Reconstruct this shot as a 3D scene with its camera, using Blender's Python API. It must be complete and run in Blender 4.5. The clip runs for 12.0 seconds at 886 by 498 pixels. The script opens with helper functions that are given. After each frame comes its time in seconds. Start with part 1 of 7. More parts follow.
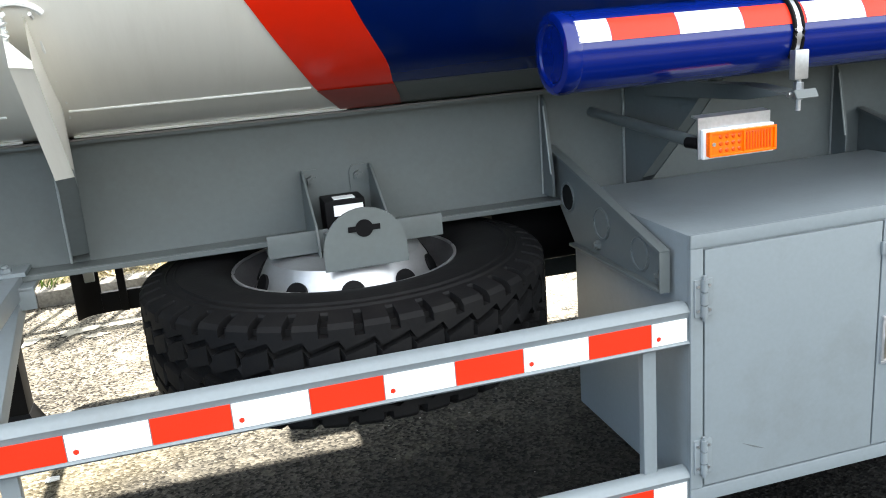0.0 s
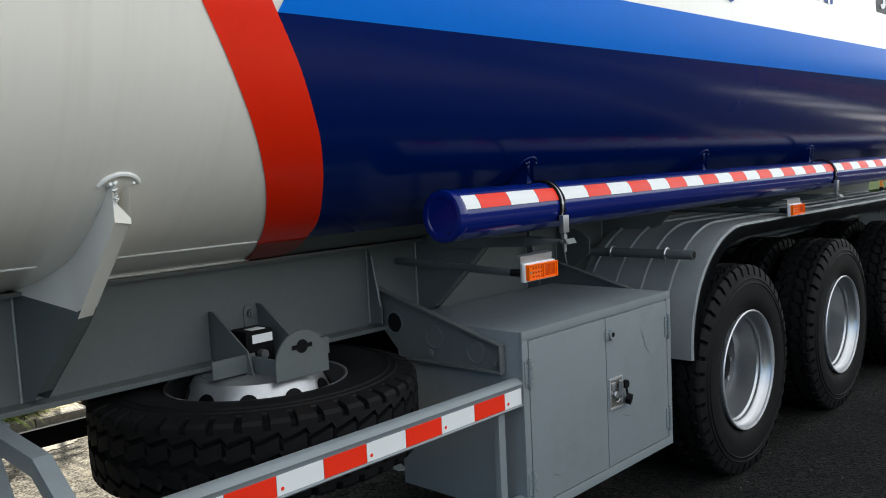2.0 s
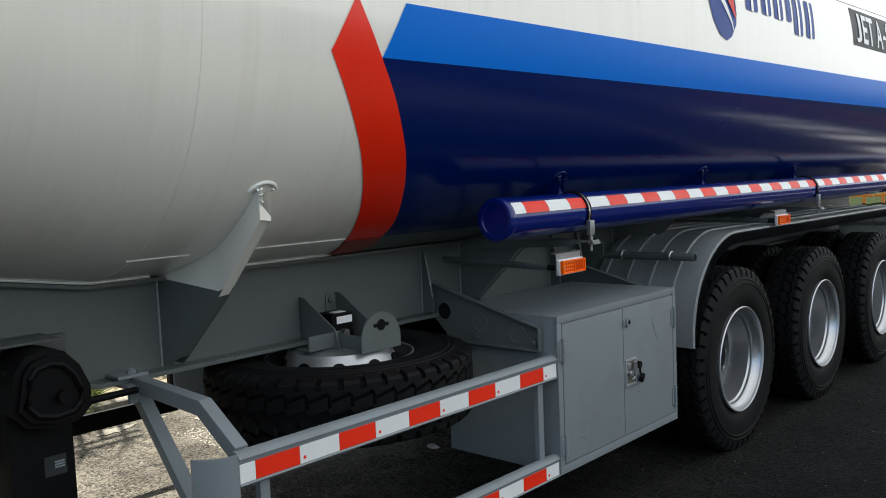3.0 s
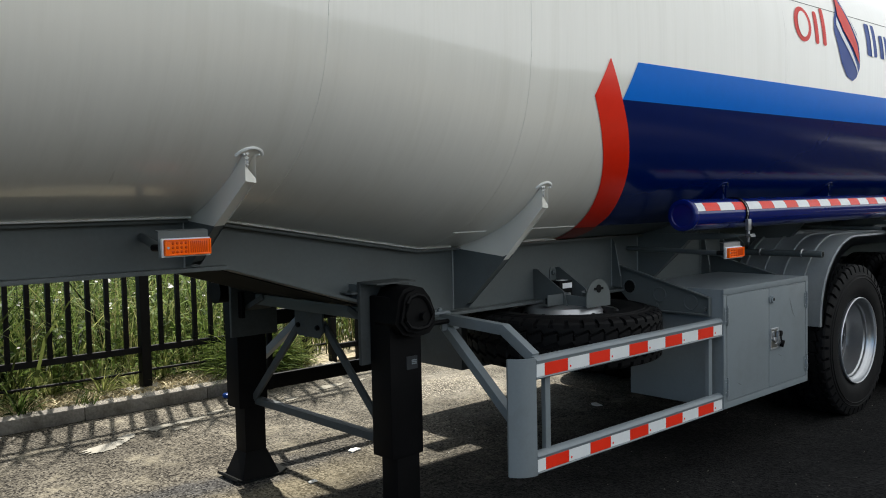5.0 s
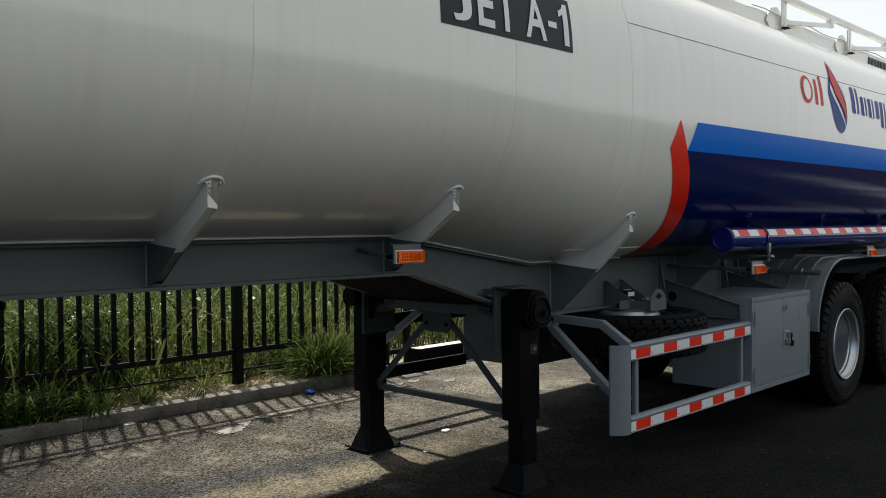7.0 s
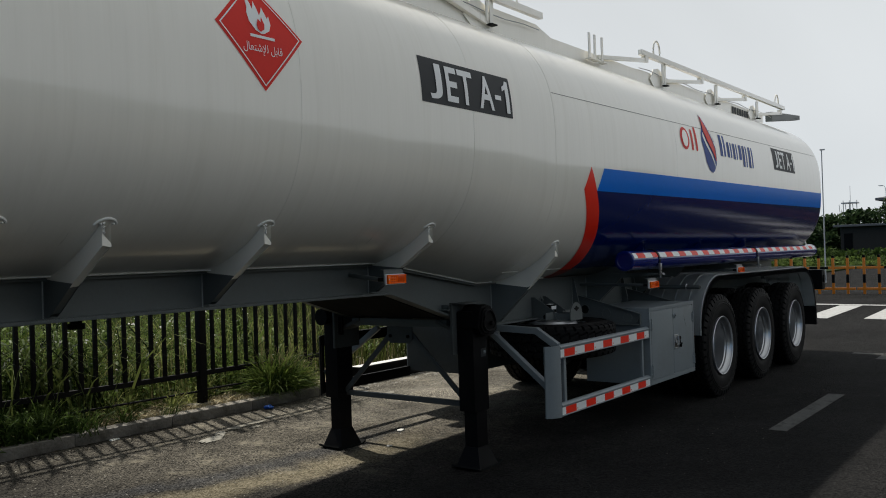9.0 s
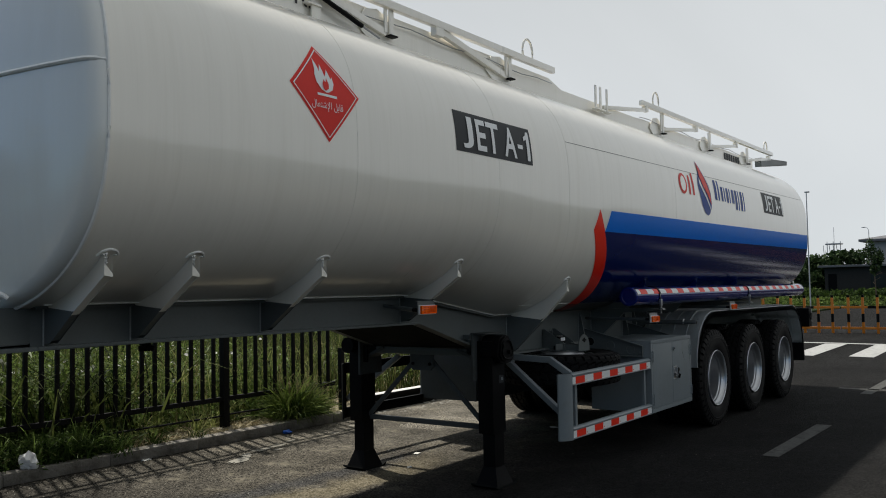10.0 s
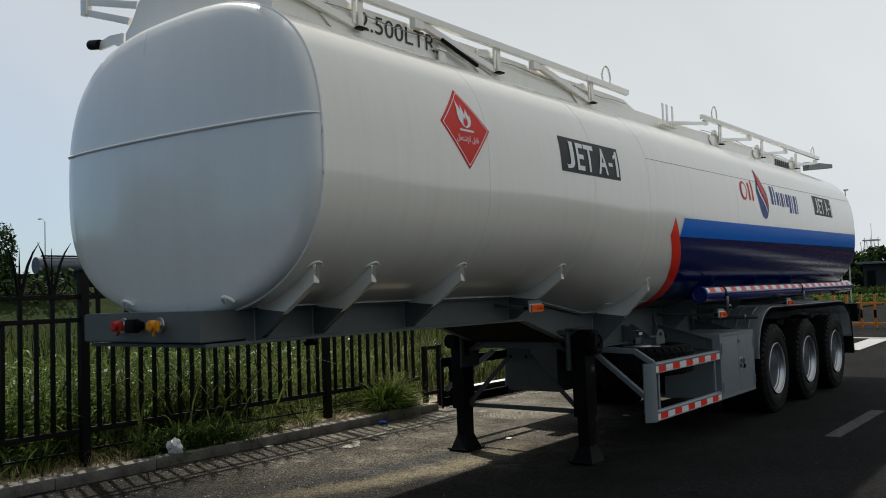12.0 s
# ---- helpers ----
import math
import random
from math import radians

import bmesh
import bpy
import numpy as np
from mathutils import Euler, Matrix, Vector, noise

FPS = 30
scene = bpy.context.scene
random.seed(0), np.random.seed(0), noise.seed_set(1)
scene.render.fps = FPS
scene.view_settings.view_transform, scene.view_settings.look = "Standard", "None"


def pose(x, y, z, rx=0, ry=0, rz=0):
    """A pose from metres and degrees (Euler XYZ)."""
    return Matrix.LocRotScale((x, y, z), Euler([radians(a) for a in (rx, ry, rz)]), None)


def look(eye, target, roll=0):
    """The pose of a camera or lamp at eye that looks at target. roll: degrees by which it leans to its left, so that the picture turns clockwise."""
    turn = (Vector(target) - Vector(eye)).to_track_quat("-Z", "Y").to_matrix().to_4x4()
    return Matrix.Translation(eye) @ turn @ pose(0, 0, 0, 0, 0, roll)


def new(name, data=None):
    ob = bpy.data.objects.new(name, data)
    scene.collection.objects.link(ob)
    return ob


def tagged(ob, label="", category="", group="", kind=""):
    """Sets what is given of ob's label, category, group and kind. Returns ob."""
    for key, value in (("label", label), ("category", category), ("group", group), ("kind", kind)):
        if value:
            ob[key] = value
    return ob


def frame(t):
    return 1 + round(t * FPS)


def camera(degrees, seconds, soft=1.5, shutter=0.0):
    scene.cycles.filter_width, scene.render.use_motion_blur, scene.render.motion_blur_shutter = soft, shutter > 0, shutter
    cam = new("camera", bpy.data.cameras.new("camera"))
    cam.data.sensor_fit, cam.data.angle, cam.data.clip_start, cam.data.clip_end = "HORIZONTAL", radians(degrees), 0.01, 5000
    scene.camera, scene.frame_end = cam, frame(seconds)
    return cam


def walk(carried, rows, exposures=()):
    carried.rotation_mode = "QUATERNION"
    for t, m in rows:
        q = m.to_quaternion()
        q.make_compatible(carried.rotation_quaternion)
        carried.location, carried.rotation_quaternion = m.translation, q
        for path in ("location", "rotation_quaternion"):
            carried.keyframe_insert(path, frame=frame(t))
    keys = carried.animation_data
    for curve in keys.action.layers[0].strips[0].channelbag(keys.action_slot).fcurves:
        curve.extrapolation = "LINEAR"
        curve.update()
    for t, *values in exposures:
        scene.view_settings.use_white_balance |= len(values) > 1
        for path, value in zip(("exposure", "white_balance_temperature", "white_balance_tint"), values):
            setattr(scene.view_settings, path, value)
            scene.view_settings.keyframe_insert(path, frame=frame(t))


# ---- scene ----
cam = camera(55.0, 12.0, soft=1.0)
PATH = [
    (0, (0.028, -0.034, 1.575), (0.533, 1.829, 1.05), -4.6),
    (0.5, (-0.31, -0.064, 1.606), (0.725, 1.588, 1.161), -5.3),
    (1, (-0.614, -0.168, 1.622), (0.651, 1.354, 1.333), -3.6),
    (1.5, (-0.912, -0.222, 1.64), (0.46, 1.215, 1.409), -2.8),
    (2, (-1.253, -0.215, 1.642), (0.193, 1.153, 1.45), -2.8),
    (2.5, (-1.575, -0.34, 1.641), (-0.109, 1.01, 1.475), -2.4),
    (2.7, (-1.691, -0.385, 1.65), (-0.219, 0.958, 1.484), -2.4),
    (4.3, (-2.815, -0.747, 1.584), (-1.437, 0.7, 1.493), -1.6),
    (4.5, (-2.959, -0.791, 1.579), (-1.602, 0.675, 1.485), -1.4),
    (5, (-3.337, -0.87, 1.582), (-1.994, 0.608, 1.471), -1.2),
    (5.5, (-3.698, -0.949, 1.585), (-2.357, 0.53, 1.472), -1.1),
    (6, (-4.095, -0.941, 1.582), (-2.749, 0.536, 1.483), -1.3),
    (6.5, (-4.493, -0.947, 1.584), (-3.105, 0.492, 1.501), -1.0),
    (7, (-4.85, -1.088, 1.588), (-3.425, 0.314, 1.535), -0.5),
    (7.5, (-5.202, -1.192, 1.586), (-3.689, 0.115, 1.55), -0.9),
    (7.7, (-5.317, -1.248, 1.598), (-3.78, 0.031, 1.566), -1.0),
    (9.3, (-6.252, -1.554, 1.577), (-4.643, -0.367, 1.624), -1.6),
    (9.5, (-6.381, -1.576, 1.573), (-4.769, -0.395, 1.654), -1.2),
    (10, (-6.683, -1.626, 1.576), (-5.072, -0.445, 1.672), -1.1),
    (10.5, (-7.01, -1.55, 1.575), (-5.4, -0.368, 1.671), -1.3),
    (11, (-7.3, -1.608, 1.574), (-5.711, -0.396, 1.674), -1.5),
    (11.5, (-7.554, -1.69, 1.583), (-5.985, -0.454, 1.687), -1.5),
    (12, (-7.818, -1.702, 1.58), (-6.249, -0.467, 1.685), -2.0),
]
walk(cam, [(t, look(eye, target, roll)) for t, eye, target, roll in PATH], exposures=[(0.0, 2.97), (0.5, 3.02), (1.0, 2.22), (1.5, 1.8), (2.5, 1.5), (4.5, 1.1), (5.5, 1.18), (6.5, 0.72), (7.5, 0.3), (9.5, 0.02), (11.0, -0.02), (12.0, 0.06)])

# ---- world, sun, exposure ----
world = bpy.data.worlds.new("sky")
scene.world = world
world.use_nodes = True
wn, wl = world.node_tree.nodes, world.node_tree.links
sky = wn.new("ShaderNodeTexSky")
sky.sky_type = "NISHITA"
sky.sun_disc = False
SUN_WAY = Vector((-0.22, -0.60, -1.0)).normalized()
sky.sun_elevation = math.asin(-SUN_WAY.z)
sky.sun_rotation = math.atan2(-SUN_WAY.x, -SUN_WAY.y)
sky.dust_density = 1.0
sky.air_density = 1.0
haze = wn.new("ShaderNodeMix")
haze.data_type = "RGBA"
haze.inputs["B"].default_value = (8.6, 9.0, 9.25, 1.0)
cool = wn.new("ShaderNodeMix")
cool.data_type, cool.blend_type = "RGBA", "MULTIPLY"
cool.inputs["Factor"].default_value = 1.0
cool.inputs["B"].default_value = (0.46, 0.75, 1.0, 1.0)
wl.new(sky.outputs[0], cool.inputs["A"])
wl.new(cool.outputs["Result"], haze.inputs["A"])
# bright white haze high up and towards +x, clearer and bluer sky past the front of the trailer
wtc = wn.new("ShaderNodeTexCoord")
dot = wn.new("ShaderNodeVectorMath")
dot.operation = "DOT_PRODUCT"
dot.inputs[1].default_value = Vector((0.44, -0.16, 0.86)).normalized()
wl.new(wtc.outputs["Generated"], dot.inputs[0])
glow = wn.new("ShaderNodeMapRange")
glow.interpolation_type = "SMOOTHSTEP"
for key, value in zip(("From Min", "From Max", "To Min", "To Max"), (-0.42, 0.6, 0.0, 1.0)):
    glow.inputs[key].default_value = value
wl.new(dot.outputs["Value"], glow.inputs["Value"])
wl.new(glow.outputs[0], haze.inputs["Factor"])
back = wn["Background"]
back.inputs["Strength"].default_value = 0.078
cloud = wn.new("ShaderNodeTexNoise")
cloud.inputs["Scale"].default_value, cloud.inputs["Detail"].default_value, cloud.inputs["Distortion"].default_value = 2.2, 5, 0.6
wl.new(wtc.outputs["Generated"], cloud.inputs["Vector"])
veil = wn.new("ShaderNodeMapRange")
for key, value in zip(("From Min", "From Max", "To Min", "To Max"), (0.3, 0.7, 0.93, 1.07)):
    veil.inputs[key].default_value = value
wl.new(cloud.outputs["Fac"], veil.inputs["Value"])
thin = wn.new("ShaderNodeVectorMath")
thin.operation = "SCALE"
wl.new(haze.outputs["Result"], thin.inputs[0])
wl.new(veil.outputs[0], thin.inputs["Scale"])
height = wn.new("ShaderNodeSeparateXYZ")
wl.new(wtc.outputs["Generated"], height.inputs[0])
fall = wn.new("ShaderNodeMapRange")
for key, value in zip(("From Min", "From Max", "To Min", "To Max"), (0.05, 0.9, 1.08, 0.66)):
    fall.inputs[key].default_value = value
wl.new(height.outputs["Z"], fall.inputs["Value"])
low = wn.new("ShaderNodeVectorMath")
low.operation = "SCALE"
wl.new(thin.outputs[0], low.inputs[0])
wl.new(fall.outputs[0], low.inputs["Scale"])
wl.new(low.outputs[0], back.inputs["Color"])

sun = new("sun", bpy.data.lights.new("sun", "SUN"))
sun.data.energy = 4.2
sun.data.angle = radians(1.2)
sun.data.color = (1.0, 0.95, 0.86)
sun.matrix_world = look((3, 20, 30), Vector((3, 20, 30)) + SUN_WAY)


# ---- materials ----
def mat(name, col, rough=0.5, metal=0.0, var=0.12, coarse=3.0, fine=60.0, bump=0.05, stain=None, stain_amount=0.0,
        stretch=(1, 1, 1), coat=0.0, spec=0.5, rand=0.0, emit=0.0, dist=0.002):
    m = bpy.data.materials.new(name)
    m.use_nodes = True
    n, l = m.node_tree.nodes, m.node_tree.links
    b = n["Principled BSDF"]
    tc = n.new("ShaderNodeTexCoord")
    mp = n.new("ShaderNodeMapping")
    mp.inputs["Scale"].default_value = stretch
    l.new(tc.outputs["Object"], mp.inputs["Vector"])
    big = n.new("ShaderNodeTexNoise")
    big.inputs["Scale"].default_value, big.inputs["Detail"].default_value = coarse, 5
    small = n.new("ShaderNodeTexNoise")
    small.inputs["Scale"].default_value, small.inputs["Detail"].default_value = fine, 3
    l.new(mp.outputs[0], big.inputs["Vector"])
    l.new(mp.outputs[0], small.inputs["Vector"])
    add = n.new("ShaderNodeMath")
    add.operation = "ADD"
    l.new(big.outputs["Fac"], add.inputs[0])
    l.new(small.outputs["Fac"], add.inputs[1])
    ramp = n.new("ShaderNodeMapRange")
    ramp.inputs["From Min"].default_value, ramp.inputs["From Max"].default_value = 0.6, 1.4
    ramp.inputs["To Min"].default_value, ramp.inputs["To Max"].default_value = 1 - var, 1 + var
    l.new(add.outputs[0], ramp.inputs["Value"])
    out = ramp.outputs[0]
    if rand:
        oi = n.new("ShaderNodeObjectInfo")
        rr = n.new("ShaderNodeMapRange")
        rr.inputs["To Min"].default_value, rr.inputs["To Max"].default_value = 1 - rand, 1 + rand
        l.new(oi.outputs["Random"], rr.inputs["Value"])
        mul = n.new("ShaderNodeMath")
        mul.operation = "MULTIPLY"
        l.new(out, mul.inputs[0])
        l.new(rr.outputs[0], mul.inputs[1])
        out = mul.outputs[0]
    tint = n.new("ShaderNodeVectorMath")
    tint.operation = "SCALE"
    tint.inputs[0].default_value = col
    l.new(out, tint.inputs["Scale"])
    colour = tint.outputs[0]
    if stain:
        sn = n.new("ShaderNodeTexNoise")
        sn.inputs["Scale"].default_value, sn.inputs["Detail"].default_value = coarse * 1.7, 8
        sn.inputs["Roughness"].default_value = 0.7
        l.new(mp.outputs[0], sn.inputs["Vector"])
        sr = n.new("ShaderNodeMapRange")
        sr.inputs["From Min"].default_value, sr.inputs["From Max"].default_value = 0.5, 0.72
        sr.inputs["To Max"].default_value = stain_amount
        l.new(sn.outputs["Fac"], sr.inputs["Value"])
        mx = n.new("ShaderNodeMix")
        mx.data_type = "RGBA"
        mx.inputs["B"].default_value = (*stain, 1)
        l.new(sr.outputs[0], mx.inputs["Factor"])
        l.new(colour, mx.inputs["A"])
        colour = mx.outputs["Result"]
    l.new(colour, b.inputs["Base Color"])
    rv = n.new("ShaderNodeMapRange")
    rv.inputs["To Min"].default_value, rv.inputs["To Max"].default_value = max(0.02, rough * 0.8), min(1, rough * 1.2)
    l.new(big.outputs["Fac"], rv.inputs["Value"])
    l.new(rv.outputs[0], b.inputs["Roughness"])
    b.inputs["Metallic"].default_value = metal
    b.inputs["Specular IOR Level"].default_value = spec
    b.inputs["Coat Weight"].default_value = coat
    b.inputs["Coat Roughness"].default_value = 0.08
    if bump:
        bp = n.new("ShaderNodeBump")
        bp.inputs["Strength"].default_value, bp.inputs["Distance"].default_value = bump, dist
        l.new(small.outputs["Fac"], bp.inputs["Height"])
        l.new(bp.outputs[0], b.inputs["Normal"])
    if emit:
        b.inputs["Emission Strength"].default_value = emit
        b.inputs["Emission Color"].default_value = (*col, 1)
    return m


M_WHITE = mat("white_tank_paint", (0.87, 0.84, 0.76), 0.30, var=0.025, coarse=1.2, fine=9, bump=0.08, stretch=(6, 1, 0.25), coat=0.8, dist=0.004,
              stain=(0.60, 0.56, 0.45), stain_amount=0.18)
# Shell white made greyer and cooler for the shade on the front end.
M_HEAD = mat("shaded_head_white", (0.74, 0.755, 0.725), 0.30, var=0.03, coarse=1.0, fine=2.4, bump=0.30, stretch=(1, 4, 0.4), coat=0.8, dist=0.02, stain=(0.62, 0.58, 0.46), stain_amount=0.10)
M_RED = mat("red_paint", (0.88, 0.022, 0.003), 0.3, var=0.04, coarse=2, fine=20, bump=0.03, coat=0.1, spec=0.35)
M_REDGREY = mat("red_paint_under_grey_overspray", (0.30, 0.045, 0.03), 0.45, var=0.1, coarse=5, fine=40, bump=0.04)
M_BLUE = mat("mid_blue_paint", (0.0, 0.155, 0.66), 0.3, var=0.04, coarse=2, fine=20, bump=0.03, coat=0.0, spec=0.07)
M_NAVY = mat("navy_paint", (0.0003, 0.010, 0.094), 0.16, var=0.06, coarse=2, fine=14, bump=0.03, coat=0.0, spec=0.24)
M_TUBE = mat("blue_tube_paint", (0.001, 0.010, 0.135), 0.13, var=0.06, coarse=3, fine=40, bump=0.03, coat=0.0, spec=0.45)
M_GREY = mat("grey_chassis_paint", (0.104, 0.118, 0.118), 0.42, var=0.07, coarse=2.5, fine=70, bump=0.06, stain=(0.085, 0.085, 0.078), stain_amount=0.35, spec=0.32)
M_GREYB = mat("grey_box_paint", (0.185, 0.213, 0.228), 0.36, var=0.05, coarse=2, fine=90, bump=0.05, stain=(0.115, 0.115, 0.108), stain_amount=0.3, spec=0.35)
# Box grey raised in tone to stand in for sky light on the fender.
M_FENDER = mat("brightened_fender_grey", (0.38, 0.41, 0.42), 0.40, var=0.06, coarse=2, fine=60, bump=0.05, stain=(0.2, 0.2, 0.19), stain_amount=0.25)
# Chassis grey darkened for parts that stand in shade around the legs.
M_DKGREY = mat("shaded_grey_paint", (0.065, 0.072, 0.072), 0.55, var=0.15, coarse=4, fine=60, bump=0.1, stain=(0.04, 0.038, 0.034), stain_amount=0.5, spec=0.25)
M_BEAD = mat("weld_bead_white", (0.8, 0.8, 0.77), 0.35, var=0.1, coarse=40, fine=220, bump=0.35)
M_GBEAD = mat("weld_bead_grey", (0.25, 0.27, 0.265), 0.4, var=0.15, coarse=40, fine=220, bump=0.4)
M_DARKLINE = mat("seam_dark", (0.16, 0.15, 0.14), 0.6, var=0.1)
M_BLACK = mat("black_paint", (0.0035, 0.0035, 0.004), 0.55, var=0.25, coarse=6, fine=60, bump=0.08, stain=(0.010, 0.009, 0.008), stain_amount=0.25, spec=0.1)
# Near-black copy of the chassis grey, standing in for shade underneath.
M_UNDER = mat("shaded_underside", (0.010, 0.011, 0.011), 0.85, var=0.25, coarse=4, fine=50, bump=0.15, stain=(0.018, 0.017, 0.016), stain_amount=0.6, spec=0.06)
M_FENCE = mat("black_fence_paint", (0.005, 0.005, 0.0055), 0.6, spec=0.12, var=0.3, coarse=8, fine=70, bump=0.1, rand=0.2)
M_RUBBER = mat("tyre_rubber", (0.0045, 0.0045, 0.005), 0.65, var=0.3, coarse=7, fine=110, bump=0.25, stain=(0.016, 0.015, 0.013), stain_amount=0.3, spec=0.13)
M_RIM = mat("silver_rim_paint", (0.48, 0.49, 0.50), 0.30, metal=0.86, var=0.08, coarse=5, fine=80, bump=0.06, stain=(0.35, 0.34, 0.32), stain_amount=0.25)
M_SPARE = mat("pale_silver_paint", (0.40, 0.41, 0.42), 0.33, metal=0.75, var=0.08, coarse=6, fine=80, bump=0.06, stain=(0.30, 0.29, 0.27), stain_amount=0.3)
M_LIP = mat("bright_rim_lip", (0.55, 0.56, 0.58), 0.3, metal=0.7, var=0.08, coarse=8, fine=90, bump=0.05)
# Rim paint darkened to put the shade of the deep dish into colour.
M_DISC = mat("shaded_wheel_disc", (0.10, 0.10, 0.105), 0.5, metal=0.4, var=0.2, coarse=8, fine=80, bump=0.1, stain=(0.05, 0.045, 0.04), stain_amount=0.5)
M_STEEL = mat("galvanised_steel", (0.42, 0.43, 0.45), 0.35, metal=0.9, var=0.15, coarse=20, fine=120, bump=0.1)
M_LAMP = mat("orange_lens", (0.95, 0.135, 0.0), 0.18, var=0.05, coarse=20, fine=160, bump=0.2, coat=0.1, spec=0.35)
M_LAMPD = mat("orange_lens_cells", (0.62, 0.06, 0.0), 0.25, var=0.05, coarse=20, fine=160, bump=0.2, coat=0.1, spec=0.35)
M_TRED = mat("red_reflective_tape", (0.78, 0.027, 0.007), 0.4, spec=0.3, var=0.05, coarse=10, fine=300, bump=0.15, rand=0.04)
M_TWHITE = mat("white_reflective_tape", (0.72, 0.74, 0.74), 0.35, var=0.04, coarse=10, fine=300, bump=0.15, rand=0.03)
M_PANEL = mat("dark_grey_vinyl", (0.022, 0.025, 0.028), 0.5, spec=0.25, var=0.1, coarse=4, fine=40, bump=0.02)
M_VWHITE = mat("white_vinyl", (0.82, 0.83, 0.83), 0.4, var=0.02, bump=0.0)
M_VRED = mat("red_vinyl", (0.74, 0.022, 0.012), 0.45, var=0.04, coarse=4, bump=0.02, spec=0.25)
M_VBLUE = mat("blue_vinyl", (0.008, 0.05, 0.28), 0.45, var=0.04, coarse=4, bump=0.02, spec=0.25)
M_BLETTER = mat("black_lettering", (0.02, 0.02, 0.02), 0.5, var=0.05, bump=0.0)
M_YEL = mat("yellow_plastic", (0.70, 0.27, 0.005), 0.35, var=0.08)
M_REDP = mat("red_plastic", (0.42, 0.025, 0.012), 0.35, var=0.08)
M_ORANGE = mat("orange_barrier_paint", (0.66, 0.20, 0.01), 0.4, var=0.1, coarse=5, stain=(0.3, 0.15, 0.05), stain_amount=0.3)
M_CLEAR = mat("clear_plastic", (0.75, 0.76, 0.77), 0.2, var=0.15, coarse=20, fine=60, bump=0.5)
M_BLUEP = mat("blue_plastic", (0.015, 0.08, 0.36), 0.3, var=0.1)
M_PAPER = mat("paper_scrap", (0.75, 0.74, 0.70), 0.8, var=0.1)
M_CONC = mat("kerb_concrete", (0.165, 0.155, 0.14), 0.9, spec=0.1, var=0.4, coarse=3, fine=60, bump=0.6, stain=(0.06, 0.055, 0.042), stain_amount=0.85, dist=0.006)
# Worn, and toned darker than the crossing's paint, as dashes sit in shade.
M_ROADWORN = mat("worn_shaded_lane_paint", (0.085, 0.086, 0.082), 0.85, var=0.35, coarse=5, fine=70, bump=0.3, stain=(0.018, 0.018, 0.018), stain_amount=1.0, spec=0.1)
M_SPILL = mat("dried_plaster", (0.27, 0.255, 0.215), 0.85, var=0.3, coarse=9, fine=80, bump=0.3, stain=(0.10, 0.09, 0.07), stain_amount=1.0, dist=0.004)
M_ROADW = mat("road_marking_paint", (0.40, 0.40, 0.39), 0.75, var=0.15, coarse=4, fine=70, bump=0.3, stain=(0.12, 0.12, 0.12), stain_amount=0.75)
M_BARK = mat("bark", (0.10, 0.075, 0.05), 0.9, var=0.3, coarse=8, fine=60, bump=0.5)
M_WALLD = mat("dark_wall_render", (0.022, 0.020, 0.018), 0.85, var=0.3, coarse=0.6, fine=12, bump=0.2)
M_HOUSE = mat("pale_wall_render", (0.42, 0.40, 0.37), 0.8, var=0.15, coarse=0.8, fine=12, bump=0.1)
M_ROOF = mat("grey_roof", (0.14, 0.14, 0.15), 0.7, var=0.2, coarse=1, fine=20, bump=0.2)
M_GLASS = mat("window_glass_dark", (0.02, 0.025, 0.03), 0.08, var=0.1, bump=0.0)
M_POLE = mat("grey_pole_paint", (0.45, 0.46, 0.47), 0.5, var=0.1)


def leaf_mat(name, c1, c2, rough=0.75, glow_through=0.35):
    m = bpy.data.materials.new(name)
    m.use_nodes = True
    n, l = m.node_tree.nodes, m.node_tree.links
    b = n["Principled BSDF"]
    g = n.new("ShaderNodeNewGeometry")
    r = n.new("ShaderNodeValToRGB")
    r.color_ramp.elements[0].color, r.color_ramp.elements[1].color = (*c1, 1), (*c2, 1)
    tc = n.new("ShaderNodeTexCoord")
    ns = n.new("ShaderNodeTexNoise")
    ns.inputs["Scale"].default_value = 0.7
    l.new(tc.outputs["Object"], ns.inputs["Vector"])
    mixv = n.new("ShaderNodeMath")
    mixv.operation = "MULTIPLY_ADD"
    mixv.inputs[1].default_value, mixv.inputs[2].default_value = 1.15, -0.48
    l.new(g.outputs["Random Per Island"], mixv.inputs[0])
    ad = n.new("ShaderNodeMath")
    ad.operation = "ADD"
    l.new(mixv.outputs[0], ad.inputs[0])
    l.new(ns.outputs["Fac"], ad.inputs[1])
    l.new(ad.outputs[0], r.inputs["Fac"])
    l.new(r.outputs["Color"], b.inputs["Base Color"])
    b.inputs["Roughness"].default_value = rough
    b.inputs["Specular IOR Level"].default_value = 0.15
    t = n.new("ShaderNodeBsdfTranslucent")
    l.new(r.outputs["Color"], t.inputs["Color"])
    mx = n.new("ShaderNodeMixShader")
    mx.inputs[0].default_value = glow_through
    l.new(b.outputs[0], mx.inputs[1])
    l.new(t.outputs[0], mx.inputs[2])
    l.new(mx.outputs[0], n["Material Output"].inputs["Surface"])
    return m


M_GRASS = leaf_mat("grass_blades", (0.005, 0.011, 0.0025), (0.105, 0.13, 0.036))
M_TUFT = leaf_mat("tuft_blades", (0.014, 0.040, 0.006), (0.19, 0.255, 0.055))
M_PALE = leaf_mat("pale_grass_blades", (0.09, 0.12, 0.03), (0.36, 0.38, 0.14))
M_STRAW = leaf_mat("straw", (0.20, 0.165, 0.085), (0.52, 0.45, 0.29), glow_through=0.1)
